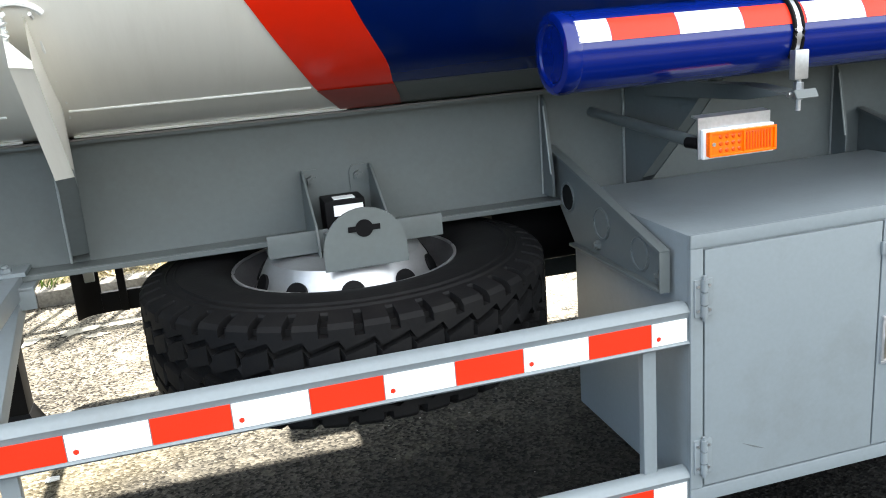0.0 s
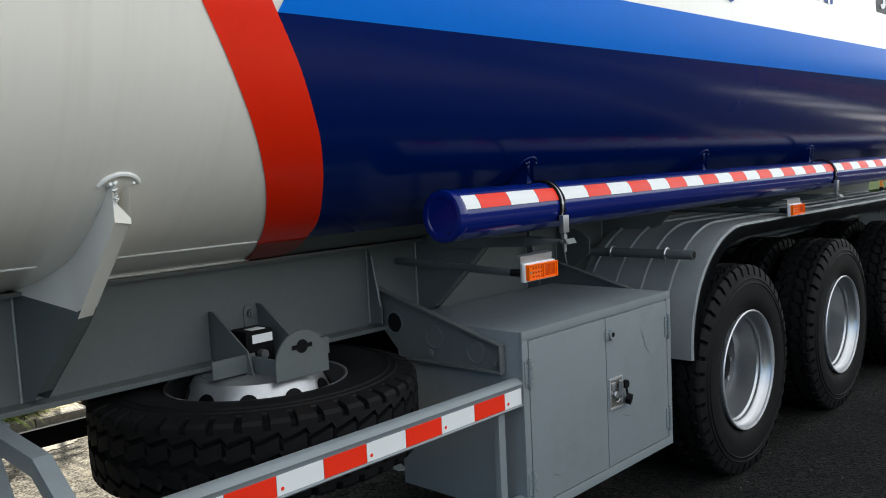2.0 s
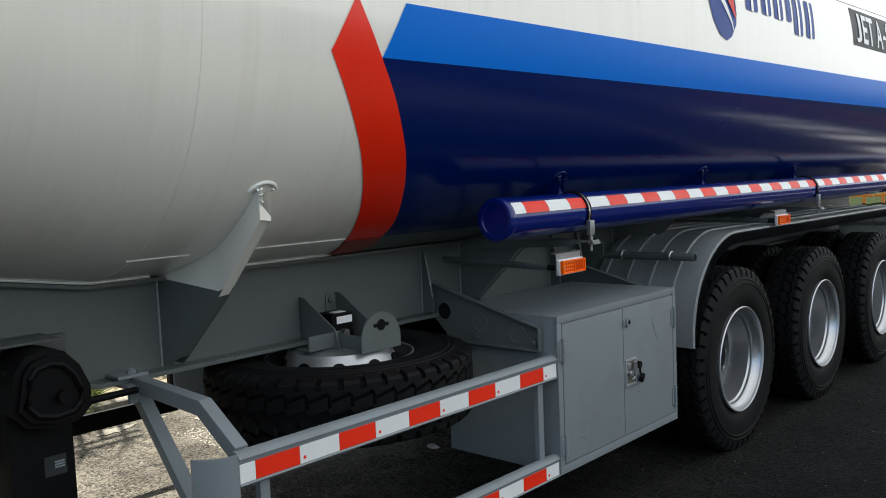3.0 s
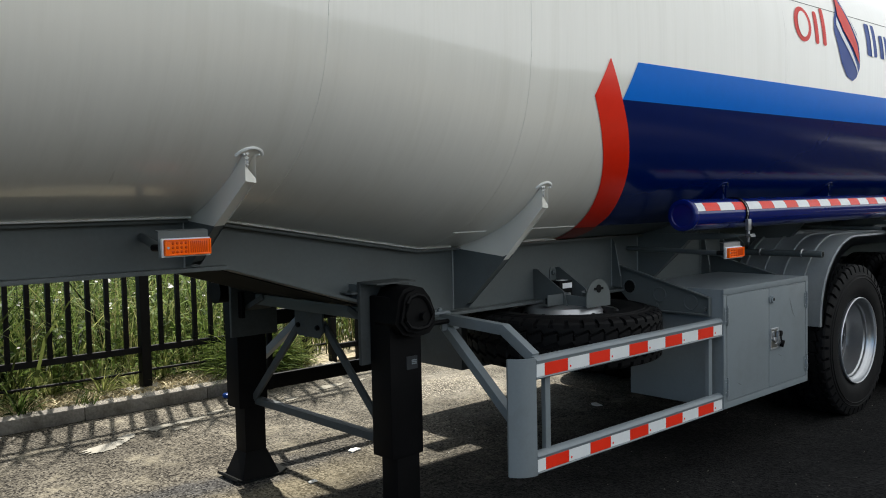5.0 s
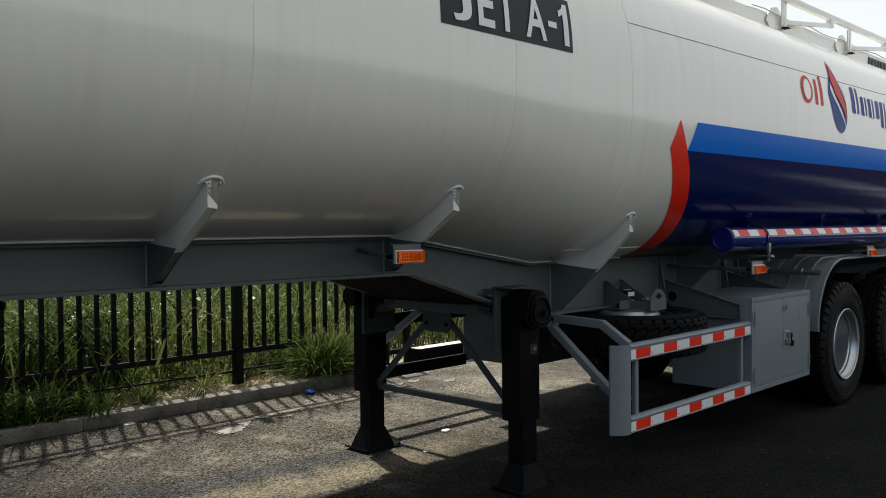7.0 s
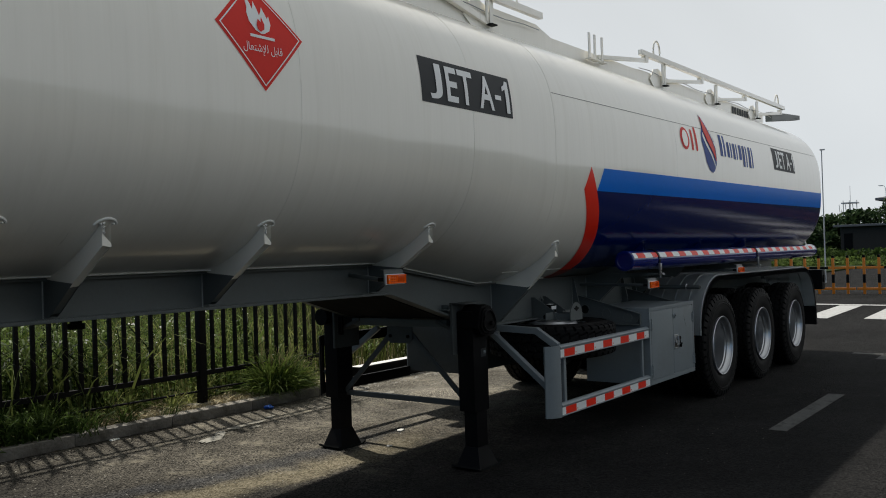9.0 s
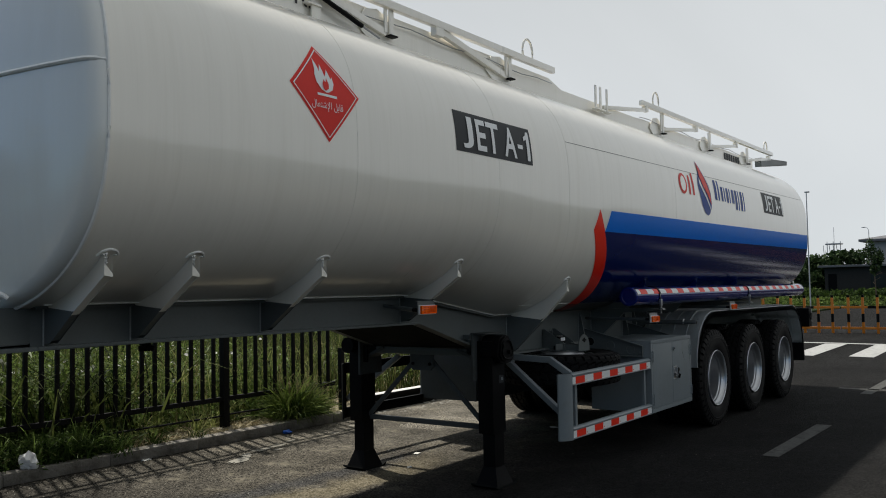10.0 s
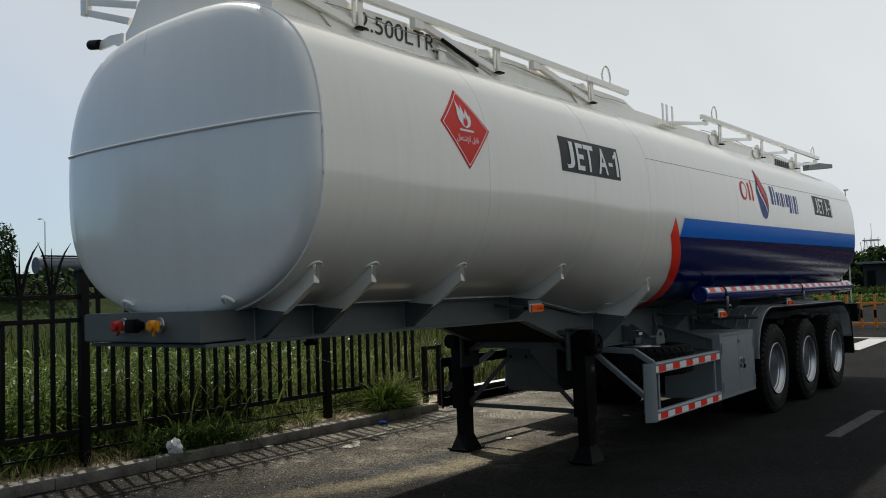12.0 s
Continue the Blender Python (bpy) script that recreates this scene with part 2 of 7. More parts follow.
M_REED = leaf_mat("reed_blades", (0.007, 0.018, 0.0035), (0.145, 0.21, 0.052), rough=0.5)
M_DRY = leaf_mat("dry_grass_blades", (0.10, 0.09, 0.035), (0.34, 0.29, 0.15))
M_WEED = leaf_mat("weed_leaves", (0.012, 0.03, 0.006), (0.075, 0.12, 0.026))
M_BROAD = leaf_mat("broad_leaves", (0.008, 0.022, 0.004), (0.15, 0.215, 0.052))
M_LEAF = leaf_mat("tree_leaves", (0.010, 0.024, 0.008), (0.055, 0.092, 0.030), glow_through=0.15)


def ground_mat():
    m = bpy.data.materials.new("worn_asphalt")
    m.use_nodes = True
    n, l = m.node_tree.nodes, m.node_tree.links
    b = n["Principled BSDF"]
    tc = n.new("ShaderNodeTexCoord")
    P = tc.outputs["Object"]

    def noise_tex(scale, detail=4, rough=0.6):
        t = n.new("ShaderNodeTexNoise")
        t.inputs["Scale"].default_value, t.inputs["Detail"].default_value, t.inputs["Roughness"].default_value = scale, detail, rough
        l.new(P, t.inputs["Vector"])
        return t.outputs["Fac"]

    def rng(v, a, b_, c=0.0, d=1.0):
        r = n.new("ShaderNodeMapRange")
        for k, x in zip(("From Min", "From Max", "To Min", "To Max"), (a, b_, c, d)):
            r.inputs[k].default_value = x
        l.new(v, r.inputs["Value"])
        return r.outputs[0]

    def mixc(f, a, b_):
        x = n.new("ShaderNodeMix")
        x.data_type = "RGBA"
        l.new(f, x.inputs["Factor"])
        for k, v in (("A", a), ("B", b_)):
            if isinstance(v, tuple):
                x.inputs[k].default_value = (*v, 1)
            else:
                l.new(v, x.inputs[k])
        return x.outputs["Result"]

    vor = n.new("ShaderNodeTexVoronoi")
    vor.inputs["Scale"].default_value = 84
    l.new(P, vor.inputs["Vector"])
    sep = n.new("ShaderNodeSeparateXYZ")
    l.new(P, sep.inputs[0])
    stone = rng(vor.outputs["Color"], 0.2, 0.95)
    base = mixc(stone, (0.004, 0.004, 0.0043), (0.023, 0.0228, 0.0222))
    # Unseen near ground, y below -1.5, toned warm to bounce light on the tank.
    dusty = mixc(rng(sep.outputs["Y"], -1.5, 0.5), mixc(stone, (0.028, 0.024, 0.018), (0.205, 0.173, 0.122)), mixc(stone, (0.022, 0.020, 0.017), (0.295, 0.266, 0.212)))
    # Dust amount across y; near zero where the trailer's shadow falls, painting it darker.
    lit_dust = n.new("ShaderNodeFloatCurve")
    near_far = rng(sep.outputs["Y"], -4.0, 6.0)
    curve = lit_dust.mapping.curves[0]
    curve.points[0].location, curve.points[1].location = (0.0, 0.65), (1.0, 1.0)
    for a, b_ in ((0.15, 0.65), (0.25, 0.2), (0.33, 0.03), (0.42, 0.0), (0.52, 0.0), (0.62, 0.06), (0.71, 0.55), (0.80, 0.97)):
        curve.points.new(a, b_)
    lit_dust.mapping.update()
    l.new(near_far, lit_dust.inputs["Value"])
    side = lit_dust.outputs[0]
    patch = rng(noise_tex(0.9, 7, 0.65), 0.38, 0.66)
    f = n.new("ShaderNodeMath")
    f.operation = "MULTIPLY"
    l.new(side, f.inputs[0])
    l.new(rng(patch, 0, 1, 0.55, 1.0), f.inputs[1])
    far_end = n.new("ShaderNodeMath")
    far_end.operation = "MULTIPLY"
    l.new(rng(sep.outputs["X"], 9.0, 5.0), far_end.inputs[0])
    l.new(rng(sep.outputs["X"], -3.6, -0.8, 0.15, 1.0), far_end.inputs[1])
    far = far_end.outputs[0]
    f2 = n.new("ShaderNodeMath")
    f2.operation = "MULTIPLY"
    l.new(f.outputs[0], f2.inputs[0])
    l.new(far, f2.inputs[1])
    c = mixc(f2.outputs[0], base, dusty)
    sand = rng(noise_tex(3.1, 9, 0.75), 0.54, 0.64, 0.0, 0.85)
    f3 = n.new("ShaderNodeMath")
    f3.operation = "MULTIPLY"
    l.new(sand, f3.inputs[0])
    l.new(f2.outputs[0], f3.inputs[1])
    c = mixc(f3.outputs[0], c, (0.25, 0.225, 0.17))
    pale = n.new("ShaderNodeMath")
    pale.operation = "MULTIPLY"
    l.new(f2.outputs[0], pale.inputs[0])
    l.new(rng(sep.outputs["X"], -0.8, 1.4, 0.0, 0.5), pale.inputs[1])
    pale_patch = n.new("ShaderNodeMath")
    pale_patch.operation = "MULTIPLY"
    l.new(pale.outputs[0], pale_patch.inputs[0])
    l.new(rng(noise_tex(2.2, 8, 0.7), 0.42, 0.60, 0.15, 1.0), pale_patch.inputs[1])
    c = mixc(pale_patch.outputs[0], c, (0.25, 0.235, 0.20))
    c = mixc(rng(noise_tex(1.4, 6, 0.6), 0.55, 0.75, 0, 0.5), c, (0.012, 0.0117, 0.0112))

    def calc(op, a, b_):
        x = n.new("ShaderNodeMath")
        x.operation = op
        for i, v in enumerate((a, b_)):
            if isinstance(v, float):
                x.inputs[i].default_value = v
            else:
                l.new(v, x.inputs[i])
        return x.outputs[0]

    # drifted yellowish sand along the trailer and a darker grey band through it
    wander = rng(noise_tex(2.6, 7, 0.7), 0.3, 0.7, -0.11, 0.11)
    along = calc("ADD", sep.outputs["X"], 1.18)
    mid = calc("ADD", calc("MULTIPLY", calc("MULTIPLY", along, along), 0.125), 3.55)
    off = calc("ADD", calc("SUBTRACT", sep.outputs["Y"], mid), wander)
    reach = calc("MULTIPLY", rng(sep.outputs["X"], -3.6, -2.6), rng(sep.outputs["X"], 0.2, -0.9))
    drift = rng(calc("ABSOLUTE", calc("ADD", off, 0.40), 0.0), 0.26, 0.08)
    c = mixc(calc("MULTIPLY", calc("MULTIPLY", drift, reach), 0.65), c, mixc(stone, (0.11, 0.093, 0.058), (0.33, 0.288, 0.20)))
    dark_band = rng(calc("ABSOLUTE", off, 0.0), 0.19, 0.05)
    c = mixc(calc("MULTIPLY", calc("MULTIPLY", dark_band, reach), 0.78), c, mixc(stone, (0.010, 0.0105, 0.0115), (0.100, 0.100, 0.101)))
    mott = n.new("ShaderNodeVectorMath")
    mott.operation = "SCALE"
    l.new(c, mott.inputs[0])
    l.new(rng(noise_tex(0.75, 9, 0.72), 0.32, 0.68, 0.5, 1.5), mott.inputs["Scale"])
    l.new(mott.outputs[0], b.inputs["Base Color"])
    b.inputs["Roughness"].default_value = 0.9
    b.inputs["Specular IOR Level"].default_value = 0.06
    bp = n.new("ShaderNodeBump")
    bp.inputs["Strength"].default_value, bp.inputs["Distance"].default_value = 0.8, 0.008
    l.new(vor.outputs["Distance"], bp.inputs["Height"])
    l.new(bp.outputs[0], b.inputs["Normal"])
    return m


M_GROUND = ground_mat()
M_SOIL = mat("field_soil", (0.36, 0.31, 0.22), 0.95, var=0.4, coarse=1.5, fine=25, bump=0.5, stain=(0.10, 0.09, 0.045), stain_amount=0.5, dist=0.02, spec=0.03)
M_BANK = mat("overgrown_bank", (0.022, 0.034, 0.012), 0.95, var=0.5, coarse=1.2, fine=9, bump=0.6, stain=(0.05, 0.045, 0.02), stain_amount=0.6, dist=0.05, spec=0.03)
M_WAGON = mat("dull_wagon_steel", (0.10, 0.11, 0.13), 0.5, metal=0.5, var=0.2, coarse=1, fine=12, bump=0.1)
M_BACK = mat("distant_bank", (0.022, 0.034, 0.018), 0.95, var=0.4, coarse=0.2, fine=2, bump=0.0, spec=0.03)


# ---- mesh helpers ----
def finish(name, bm, mats, smooth=35):
    bmesh.ops.recalc_face_normals(bm, faces=bm.faces)
    me = bpy.data.meshes.new(name)
    bm.to_mesh(me)
    bm.free()
    for m in (mats if isinstance(mats, (list, tuple)) else [mats]):
        me.materials.append(m)
    if smooth:
        me.shade_smooth()
        me.set_sharp_from_angle(angle=radians(smooth))
    return me


def part(name, bm, mats, parent, label="", smooth=35, at=None, local=False):
    me = bm if isinstance(bm, bpy.types.Mesh) else finish(name, bm, mats, smooth)
    ob = new(name, me)
    ob.parent = parent
    if at is not None:
        ob.matrix_basis = at
    if parent.type == "EMPTY" and not local:
        ob.matrix_parent_inverse = Matrix.Translation(parent.location).inverted()
    if label:
        ob["label"] = label
    return ob


def thing(name, bm, mats, label, category, group="", kind="", smooth=35, at=None):
    ob = new(name, bm if isinstance(bm, bpy.types.Mesh) else finish(name, bm, mats, smooth))
    if at is not None:
        ob.matrix_basis = at
    return tagged(ob, label, category, group, kind)


def root(name, x, y, z, label, category, group="", kind=""):
    ob = new(name)
    ob.location = (x, y, z)
    ob.empty_display_size = 0.2
    return tagged(ob, label, category, group, kind)


def box(bm, x0, x1, y0, y1, z0, z1, bevel=0.0, mi=0, m=None):
    n0 = set(bm.verts)
    g = bmesh.ops.create_cube(bm, size=1.0, matrix=Matrix.Translation(((x0 + x1) / 2, (y0 + y1) / 2, (z0 + z1) / 2)) @ Matrix.Diagonal((abs(x1 - x0), abs(y1 - y0), abs(z1 - z0), 1)))
    if bevel:
        es = list({e for v in g["verts"] for e in v.link_edges})
        bmesh.ops.bevel(bm, geom=es, offset=bevel, segments=2, affect="EDGES", profile=0.7)
    vs = [v for v in bm.verts if v not in n0]
    for f in {f for v in vs for f in v.link_faces}:
        f.material_index = mi
    if m is not None:
        bmesh.ops.transform(bm, matrix=m, verts=vs)
    return bm


def B():
    return bmesh.new()


def rod(bm, p0, p1, r, seg=14, r2=None, mi=0, cap=True):
    p0, p1 = Vector(p0), Vector(p1)
    d = p1 - p0
    g = bmesh.ops.create_cone(bm, cap_ends=cap, segments=seg, radius1=r, radius2=r if r2 is None else r2, depth=d.length,
                              matrix=Matrix.Translation((p0 + p1) / 2) @ d.to_track_quat("Z", "Y").to_matrix().to_4x4())
    for f in {f for v in g["verts"] for f in v.link_faces}:
        f.material_index = mi
    return bm


def bar(bm, p0, p1, w, h, bevel=0.004, up=(0, 0, 1)):
    """A square section bar from p0 to p1, w across, h along up."""
    p0, p1 = Vector(p0), Vector(p1)
    d = p1 - p0
    zx = d.normalized()
    side = Vector(up).cross(zx)
    side = side.normalized() if side.length > 1e-4 else Vector((1, 0, 0))
    upv = zx.cross(side)
    m = Matrix((side, upv, zx)).transposed().to_4x4()
    return box(bm, -w / 2, w / 2, -h / 2, h / 2, 0, d.length, bevel, m=Matrix.Translation(p0) @ m)


def sweep(bm, pts, r, seg=8, closed=False, mi=0):
    """A round tube along points."""
    pts = [Vector(p) for p in pts]
    rings = []
    k = len(pts)
    for i, p in enumerate(pts):
        a = pts[(i - 1) % k] if (closed or i) else p
        b = pts[(i + 1) % k] if (closed or i < k - 1) else p
        t = (b - a).normalized()
        u = t.cross(Vector((0, 0, 1)))
        u = u.normalized() if u.length > 0.05 else t.cross(Vector((1, 0, 0))).normalized()
        v = t.cross(u)
        rings.append([bm.verts.new(p + r * (math.cos(2 * math.pi * j / seg) * u + math.sin(2 * math.pi * j / seg) * v)) for j in range(seg)])
    for i in range(k if closed else k - 1):
        r0, r1 = rings[i], rings[(i + 1) % k]
        for j in range(seg):
            bm.faces.new((r0[j], r0[(j + 1) % seg], r1[(j + 1) % seg], r1[j])).material_index = mi
    if not closed:
        bm.faces.new(rings[0][::-1]).material_index = mi
        bm.faces.new(rings[-1]).material_index = mi
    return bm


def prism(bm, pts, axis, a, b, bevel=0.0, mi=0):
    """A flat outline given in the two other axes, from a to b along axis."""
    def put(p, s):
        return {"x": (s, p[0], p[1]), "y": (p[0], s, p[1]), "z": (p[0], p[1], s)}[axis]
    lo = [bm.verts.new(put(p, a)) for p in pts]
    hi = [bm.verts.new(put(p, b)) for p in pts]
    fs = [bm.faces.new(lo), bm.faces.new(hi[::-1])]
    k = len(pts)
    for i in range(k):
        fs.append(bm.faces.new((lo[i], lo[(i + 1) % k], hi[(i + 1) % k], hi[i])))
    for f in fs:
        f.material_index = mi
    if bevel:
        bmesh.ops.recalc_face_normals(bm, faces=fs)
        bmesh.ops.bevel(bm, geom=list({e for f in fs[:2] for e in f.edges}), offset=bevel, segments=2, affect="EDGES")
    return bm


def lathe(bm, prof, seg=48, mi=0, closed=False, axis="y"):
    """A profile of (radius, height) turned round the y or z axis."""
    rings = []
    for r, h in prof:
        ring = []
        for j in range(seg):
            a = 2 * math.pi * j / seg
            ring.append(bm.verts.new((r * math.cos(a), h, r * math.sin(a)) if axis == "y" else (r * math.cos(a), r * math.sin(a), h)))
        rings.append(ring)
    k = len(rings)
    for i in range(k if closed else k - 1):
        r0, r1 = rings[i], rings[(i + 1) % k]
        for j in range(seg):
            bm.faces.new((r0[j], r0[(j + 1) % seg], r1[(j + 1) % seg], r1[j])).material_index = mi
    return bm


def lerp_table(t, table):
    """Straight-line interpolation in a table of (t, value)."""
    table = sorted(table)
    if t <= table[0][0]:
        return table[0][1]
    for (a, va), (b, vb) in zip(table, table[1:]):
        if t <= b:
            return va + (vb - va) * (t - a) / (b - a)
    return table[-1][1]


def steps(a, b, k):
    return [a + (b - a) * i / k for i in range(k + 1)]


# ---- ground, kerb, road marks ----
YC, ZC, HALF = 2.86, 2.35, 1.285


def sheet(name, x0, x1, y0, y1, z, m, label, category, cuts=1):
    bm = B()
    bmesh.ops.create_grid(bm, x_segments=cuts, y_segments=cuts, size=0.5, matrix=Matrix.Translation(((x0 + x1) / 2, (y0 + y1) / 2, z)) @ Matrix.Diagonal((x1 - x0, y1 - y0, 1, 1)))
    return thing(name, bm, m, label, category, kind="structure", smooth=0)


sheet("ground", -900, 900, -900, 900, 0.0, M_GROUND, "worn grey asphalt yard, pale dust patches, darker tone put in the trailer's shade", "ground")
bm = B()
box(bm, -60, 1.25, 5.75, 9.5, -0.05, 0.088)
thing("ground_field", bm, M_SOIL, "dry soil of the overgrown field behind the fence", "ground", kind="structure", smooth=0)
bm = B()
box(bm, -60, 60, 9.5, 60, -0.05, 0.084)
thing("ground_meadow", bm, M_BANK, "rough dark green meadow running to the embankment", "ground", kind="structure", smooth=0)
bm = B()
box(bm, 1.25, 14, 6.0, 9.5, -0.05, 0.05)
thing("ground_verge", bm, M_SOIL, "dry soil verge beyond the steel channel", "ground", kind="structure", smooth=0)

x = -12.0
kerb = root("kerb", -5, 5.67, 0, "weathered concrete kerb below the black fence", "kerb", kind="structure")
while x < 1.2:
    w = min(0.99, 1.24 - x)
    bm = B()
    box(bm, 0, w - 0.0015, -0.08, 0.08, 0, 0.105, 0.020)
    part("kerb_stone", bm, M_CONC, kerb, at=pose(x, 5.67 + random.uniform(-0.003, 0.003), random.uniform(-0.003, 0.003), rz=random.uniform(-0.1, 0.1)))
    x += 0.99

for x0, x1, y0, y1 in ((1.38, 3.45, 0.56, 0.70), (6.5, 8.6, 0.66, 0.80)):
    bm = B()
    prism(bm, [(x0, y0), (x1, y0 - 0.02), (x1, y1), (x0, y1 + 0.01)], "z", 0.004, 0.006)
    thing("lane_dash", bm, M_ROADWORN, "worn white lane dash painted on the asphalt", "road marking", "lane dashes", "structure", 0)
for i in range(6):
    y0 = 2.88 - i * 1.18
    bm = B()
    prism(bm, [(12.9, y0), (16.9, y0 + 0.1), (16.9, y0 + 0.62), (13.0, y0 + 0.5)], "z", 0.004, 0.006)
    thing("crossing_stripe", bm, M_ROADW, "white zebra stripe painted on the asphalt", "road marking", "zebra stripes", "structure", 0)
bm = B()
prism(bm, [(17.2, 5.0), (15.6, -9.0), (15.9, -9.0), (17.5, 5.0)], "z", 0.004, 0.006)
thing("crossing_line", bm, M_ROADW, "white line painted along the end of the zebra stripes", "road marking", kind="structure", smooth=0)
bm = B()
prism(bm, [(6.9, -6.0), (7.1, -6.0), (7.15, 1.2), (7.0, 1.2)], "z", 0.004, 0.006)
thing("cross_line", bm, M_ROADWORN, "faint worn white line painted across the lane", "road marking", kind="structure", smooth=0)

# ---- tank trailer: shell ----
trailer = root("tank_trailer", 1.2, YC, 0, "white, red and blue tank trailer standing on black landing legs", "trailer")
X_FRONT, X_REAR = -4.66, 7.15


def lower(x):
    """Roundness and depth of the shell's lower half at station x."""
    t = min(1.0, max(0.0, (x + 1.78) / 1.16))
    return 2.4 + 0.2 * t, 0.865 + (1.04 - 0.865) * t


def section(x, a, grow=0.0):
    """Point of the shell at station x and angle a (0: far side, 90 degrees: top)."""
    c, s = math.cos(a), math.sin(a)
    n, b = (2.8, 1.03) if s >= 0 else lower(x)
    return Vector((x, YC + (HALF + grow) * math.copysign(abs(c) ** (2 / n), c), ZC + (b + grow) * math.copysign(abs(s) ** (2 / n), s)))


def near_y(x, z):
    n, b = (2.8, 1.03) if z >= ZC else lower(x)
    return YC - HALF * max(0.0, 1 - abs((z - ZC) / b) ** n) ** (1 / n)


def skin(x, z, off):
    """Point on the near side of the shell at x and z, raised by off."""
    e = 0.004
    n = Vector((0, -(2 * e), near_y(x, z + e) - near_y(x, z - e))).normalized()
    return Vector((x, near_y(x, z), z)) + off * n


NS = 144
stations = [X_FRONT, -4.6] + [-4.4 + 0.2 * i for i in range(13)] + [-1.78 + 0.145 * i for i in range(9)] + [-0.4 + 0.4 * i for i in range(19)] + [X_REAR]
bm = B()
rings = [[bm.verts.new(section(x, 2 * math.pi * j / NS)) for j in range(NS)] for x in stations]
for r0, r1 in zip(rings, rings[1:]):
    for j in range(NS):
        bm.faces.new((r0[j], r0[(j + 1) % NS], r1[(j + 1) % NS], r1[j]))
shell = part("tank_shell", bm, M_WHITE, trailer, "glossy white tank shell with faint vertical streaks", smooth=60)


def head(name, x0, way, prof, label):
    bm = B()
    rings = []
    for s, dx in prof:
        ring = []
        for j in range(NS):
            p = section(x0, 2 * math.pi * j / NS)
            ring.append(bm.verts.new((x0 + way * dx, YC + (p.y - YC) * s, 2.36 + (p.z - 2.36) * s)))
        rings.append(ring)
    for r0, r1 in zip(rings, rings[1:]):
        for j in range(NS):
            bm.faces.new((r0[j], r0[(j + 1) % NS], r1[(j + 1) % NS], r1[j]))
    bm.faces.new(rings[-1])
    return part(name, bm, M_HEAD, trailer, label, smooth=50)


DISH = [(1.0, 0.0), (0.997, 0.02), (0.988, 0.04), (0.972, 0.058), (0.95, 0.07), (0.88, 0.085), (0.75, 0.105), (0.55, 0.125), (0.3, 0.14), (0.1, 0.145)]
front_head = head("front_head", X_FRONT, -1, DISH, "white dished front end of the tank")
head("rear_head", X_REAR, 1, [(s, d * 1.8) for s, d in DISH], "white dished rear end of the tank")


def ring_bead(x, r, m, grow=0.0, name="ring_seam"):
    bm = B()
    sweep(bm, [section(x, 2 * math.pi * j / NS, grow) for j in range(NS)], r, 6, closed=True)
    return part(name, bm, m, shell)


ring_bead(X_FRONT, 0.009, M_BEAD, 0.001, "rim_seam")
for xs in (-3.11, -1.62, -0.58):
    ring_bead(xs, 0.003, M_WHITE, -0.001)
bm = B()
sweep(bm, [skin(-0.57 + 0.15 * i, 2.755 + 0.012 * (-0.57 + 0.15 * i + 0.57), 0.0) for i in range(52)], 0.0024, 6)
part("side_seam", bm, M_DARKLINE, shell, "dark lengthwise sheet seam")
bm = B()
sweep(bm, [(X_FRONT - lerp_table(abs(u), [(0, 0.145), (0.3, 0.14), (0.55, 0.125), (0.75, 0.105), (0.88, 0.085), (0.95, 0.07), (0.972, 0.058), (0.988, 0.04), (0.997, 0.02), (1.0, 0.0)]), YC + 0.992 * HALF * u, 2.605 + 0.035 * u) for u in steps(-1, 1, 120)], 0.011, 6)
part("head_seam", bm, M_BEAD, front_head, "white weld bead across the front end")
# two weld lines above the chassis
for z0 in (1.433,):
    for xa, xb in ((-0.25, 0.30), (-0.60, -0.38)):
        bm = B()
        sweep(bm, [skin(xa + (xb - xa) * i / 8, z0 + 0.002, 0.0) for i in range(9)], 0.0038, 6)
        part("weld_line", bm, M_BEAD, shell)


def decal(name, zs, left, right, m, off, label, parent=shell, nx=40):
    bm = B()
    rows = []
    for z in zs:
        zz = z if callable(z) else (lambda x, z=z: z)
        rows.append([bm.verts.new(skin(x, zz(x), off)) for x in [left(zz) + (right(zz) - left(zz)) * i / nx for i in range(nx + 1)]])
    for r0, r1 in zip(rows, rows[1:]):
        for i in range(nx):
            bm.faces.new((r0[i], r0[i + 1], r1[i + 1], r1[i]))
    return part(name, bm, m, parent, label, smooth=60)


RED_L = [(2.239, -0.027), (2.060, -0.129), (1.998, -0.091), (1.924, -0.044), (1.861, -0.003), (1.807, 0.034), (1.75, 0.073), (1.69, 0.114), (1.595, 0.181), (1.556, 0.209), (1.498, 0.255), (1.43, 0.312), (1.356, 0.405)]
RED_R = [(2.239, -0.024), (2.056, 0.086), (2.016, 0.112), (1.928, 0.171), (1.866, 0.210), (1.807, 0.248), (1.746, 0.290), (1.68, 0.331), (1.583, 0.395), (1.538, 0.430), (1.482, 0.476), (1.43, 0.506), (1.356, 0.575)]


decal("red_stripe", steps(2.239, 2.060, 4) + steps(2.053, 1.356, 26), lambda z: lerp_table(z(0), RED_L), lambda z: lerp_table(z(0), RED_R), M_RED, 0.0025,
      "bright red curved stripe", nx=8)
decal("overspray", steps(1.428, 1.356, 4), lambda z: lerp_table(z(0), RED_L), lambda z: lerp_table(z(0), RED_R), M_REDGREY, 0.0045, "grey overspray on the foot of the red stripe", nx=6)


def band_low(x):
    return 2.054 + 0.0055 * x


def band_top(x):
    return 2.237 + 0.0095 * x


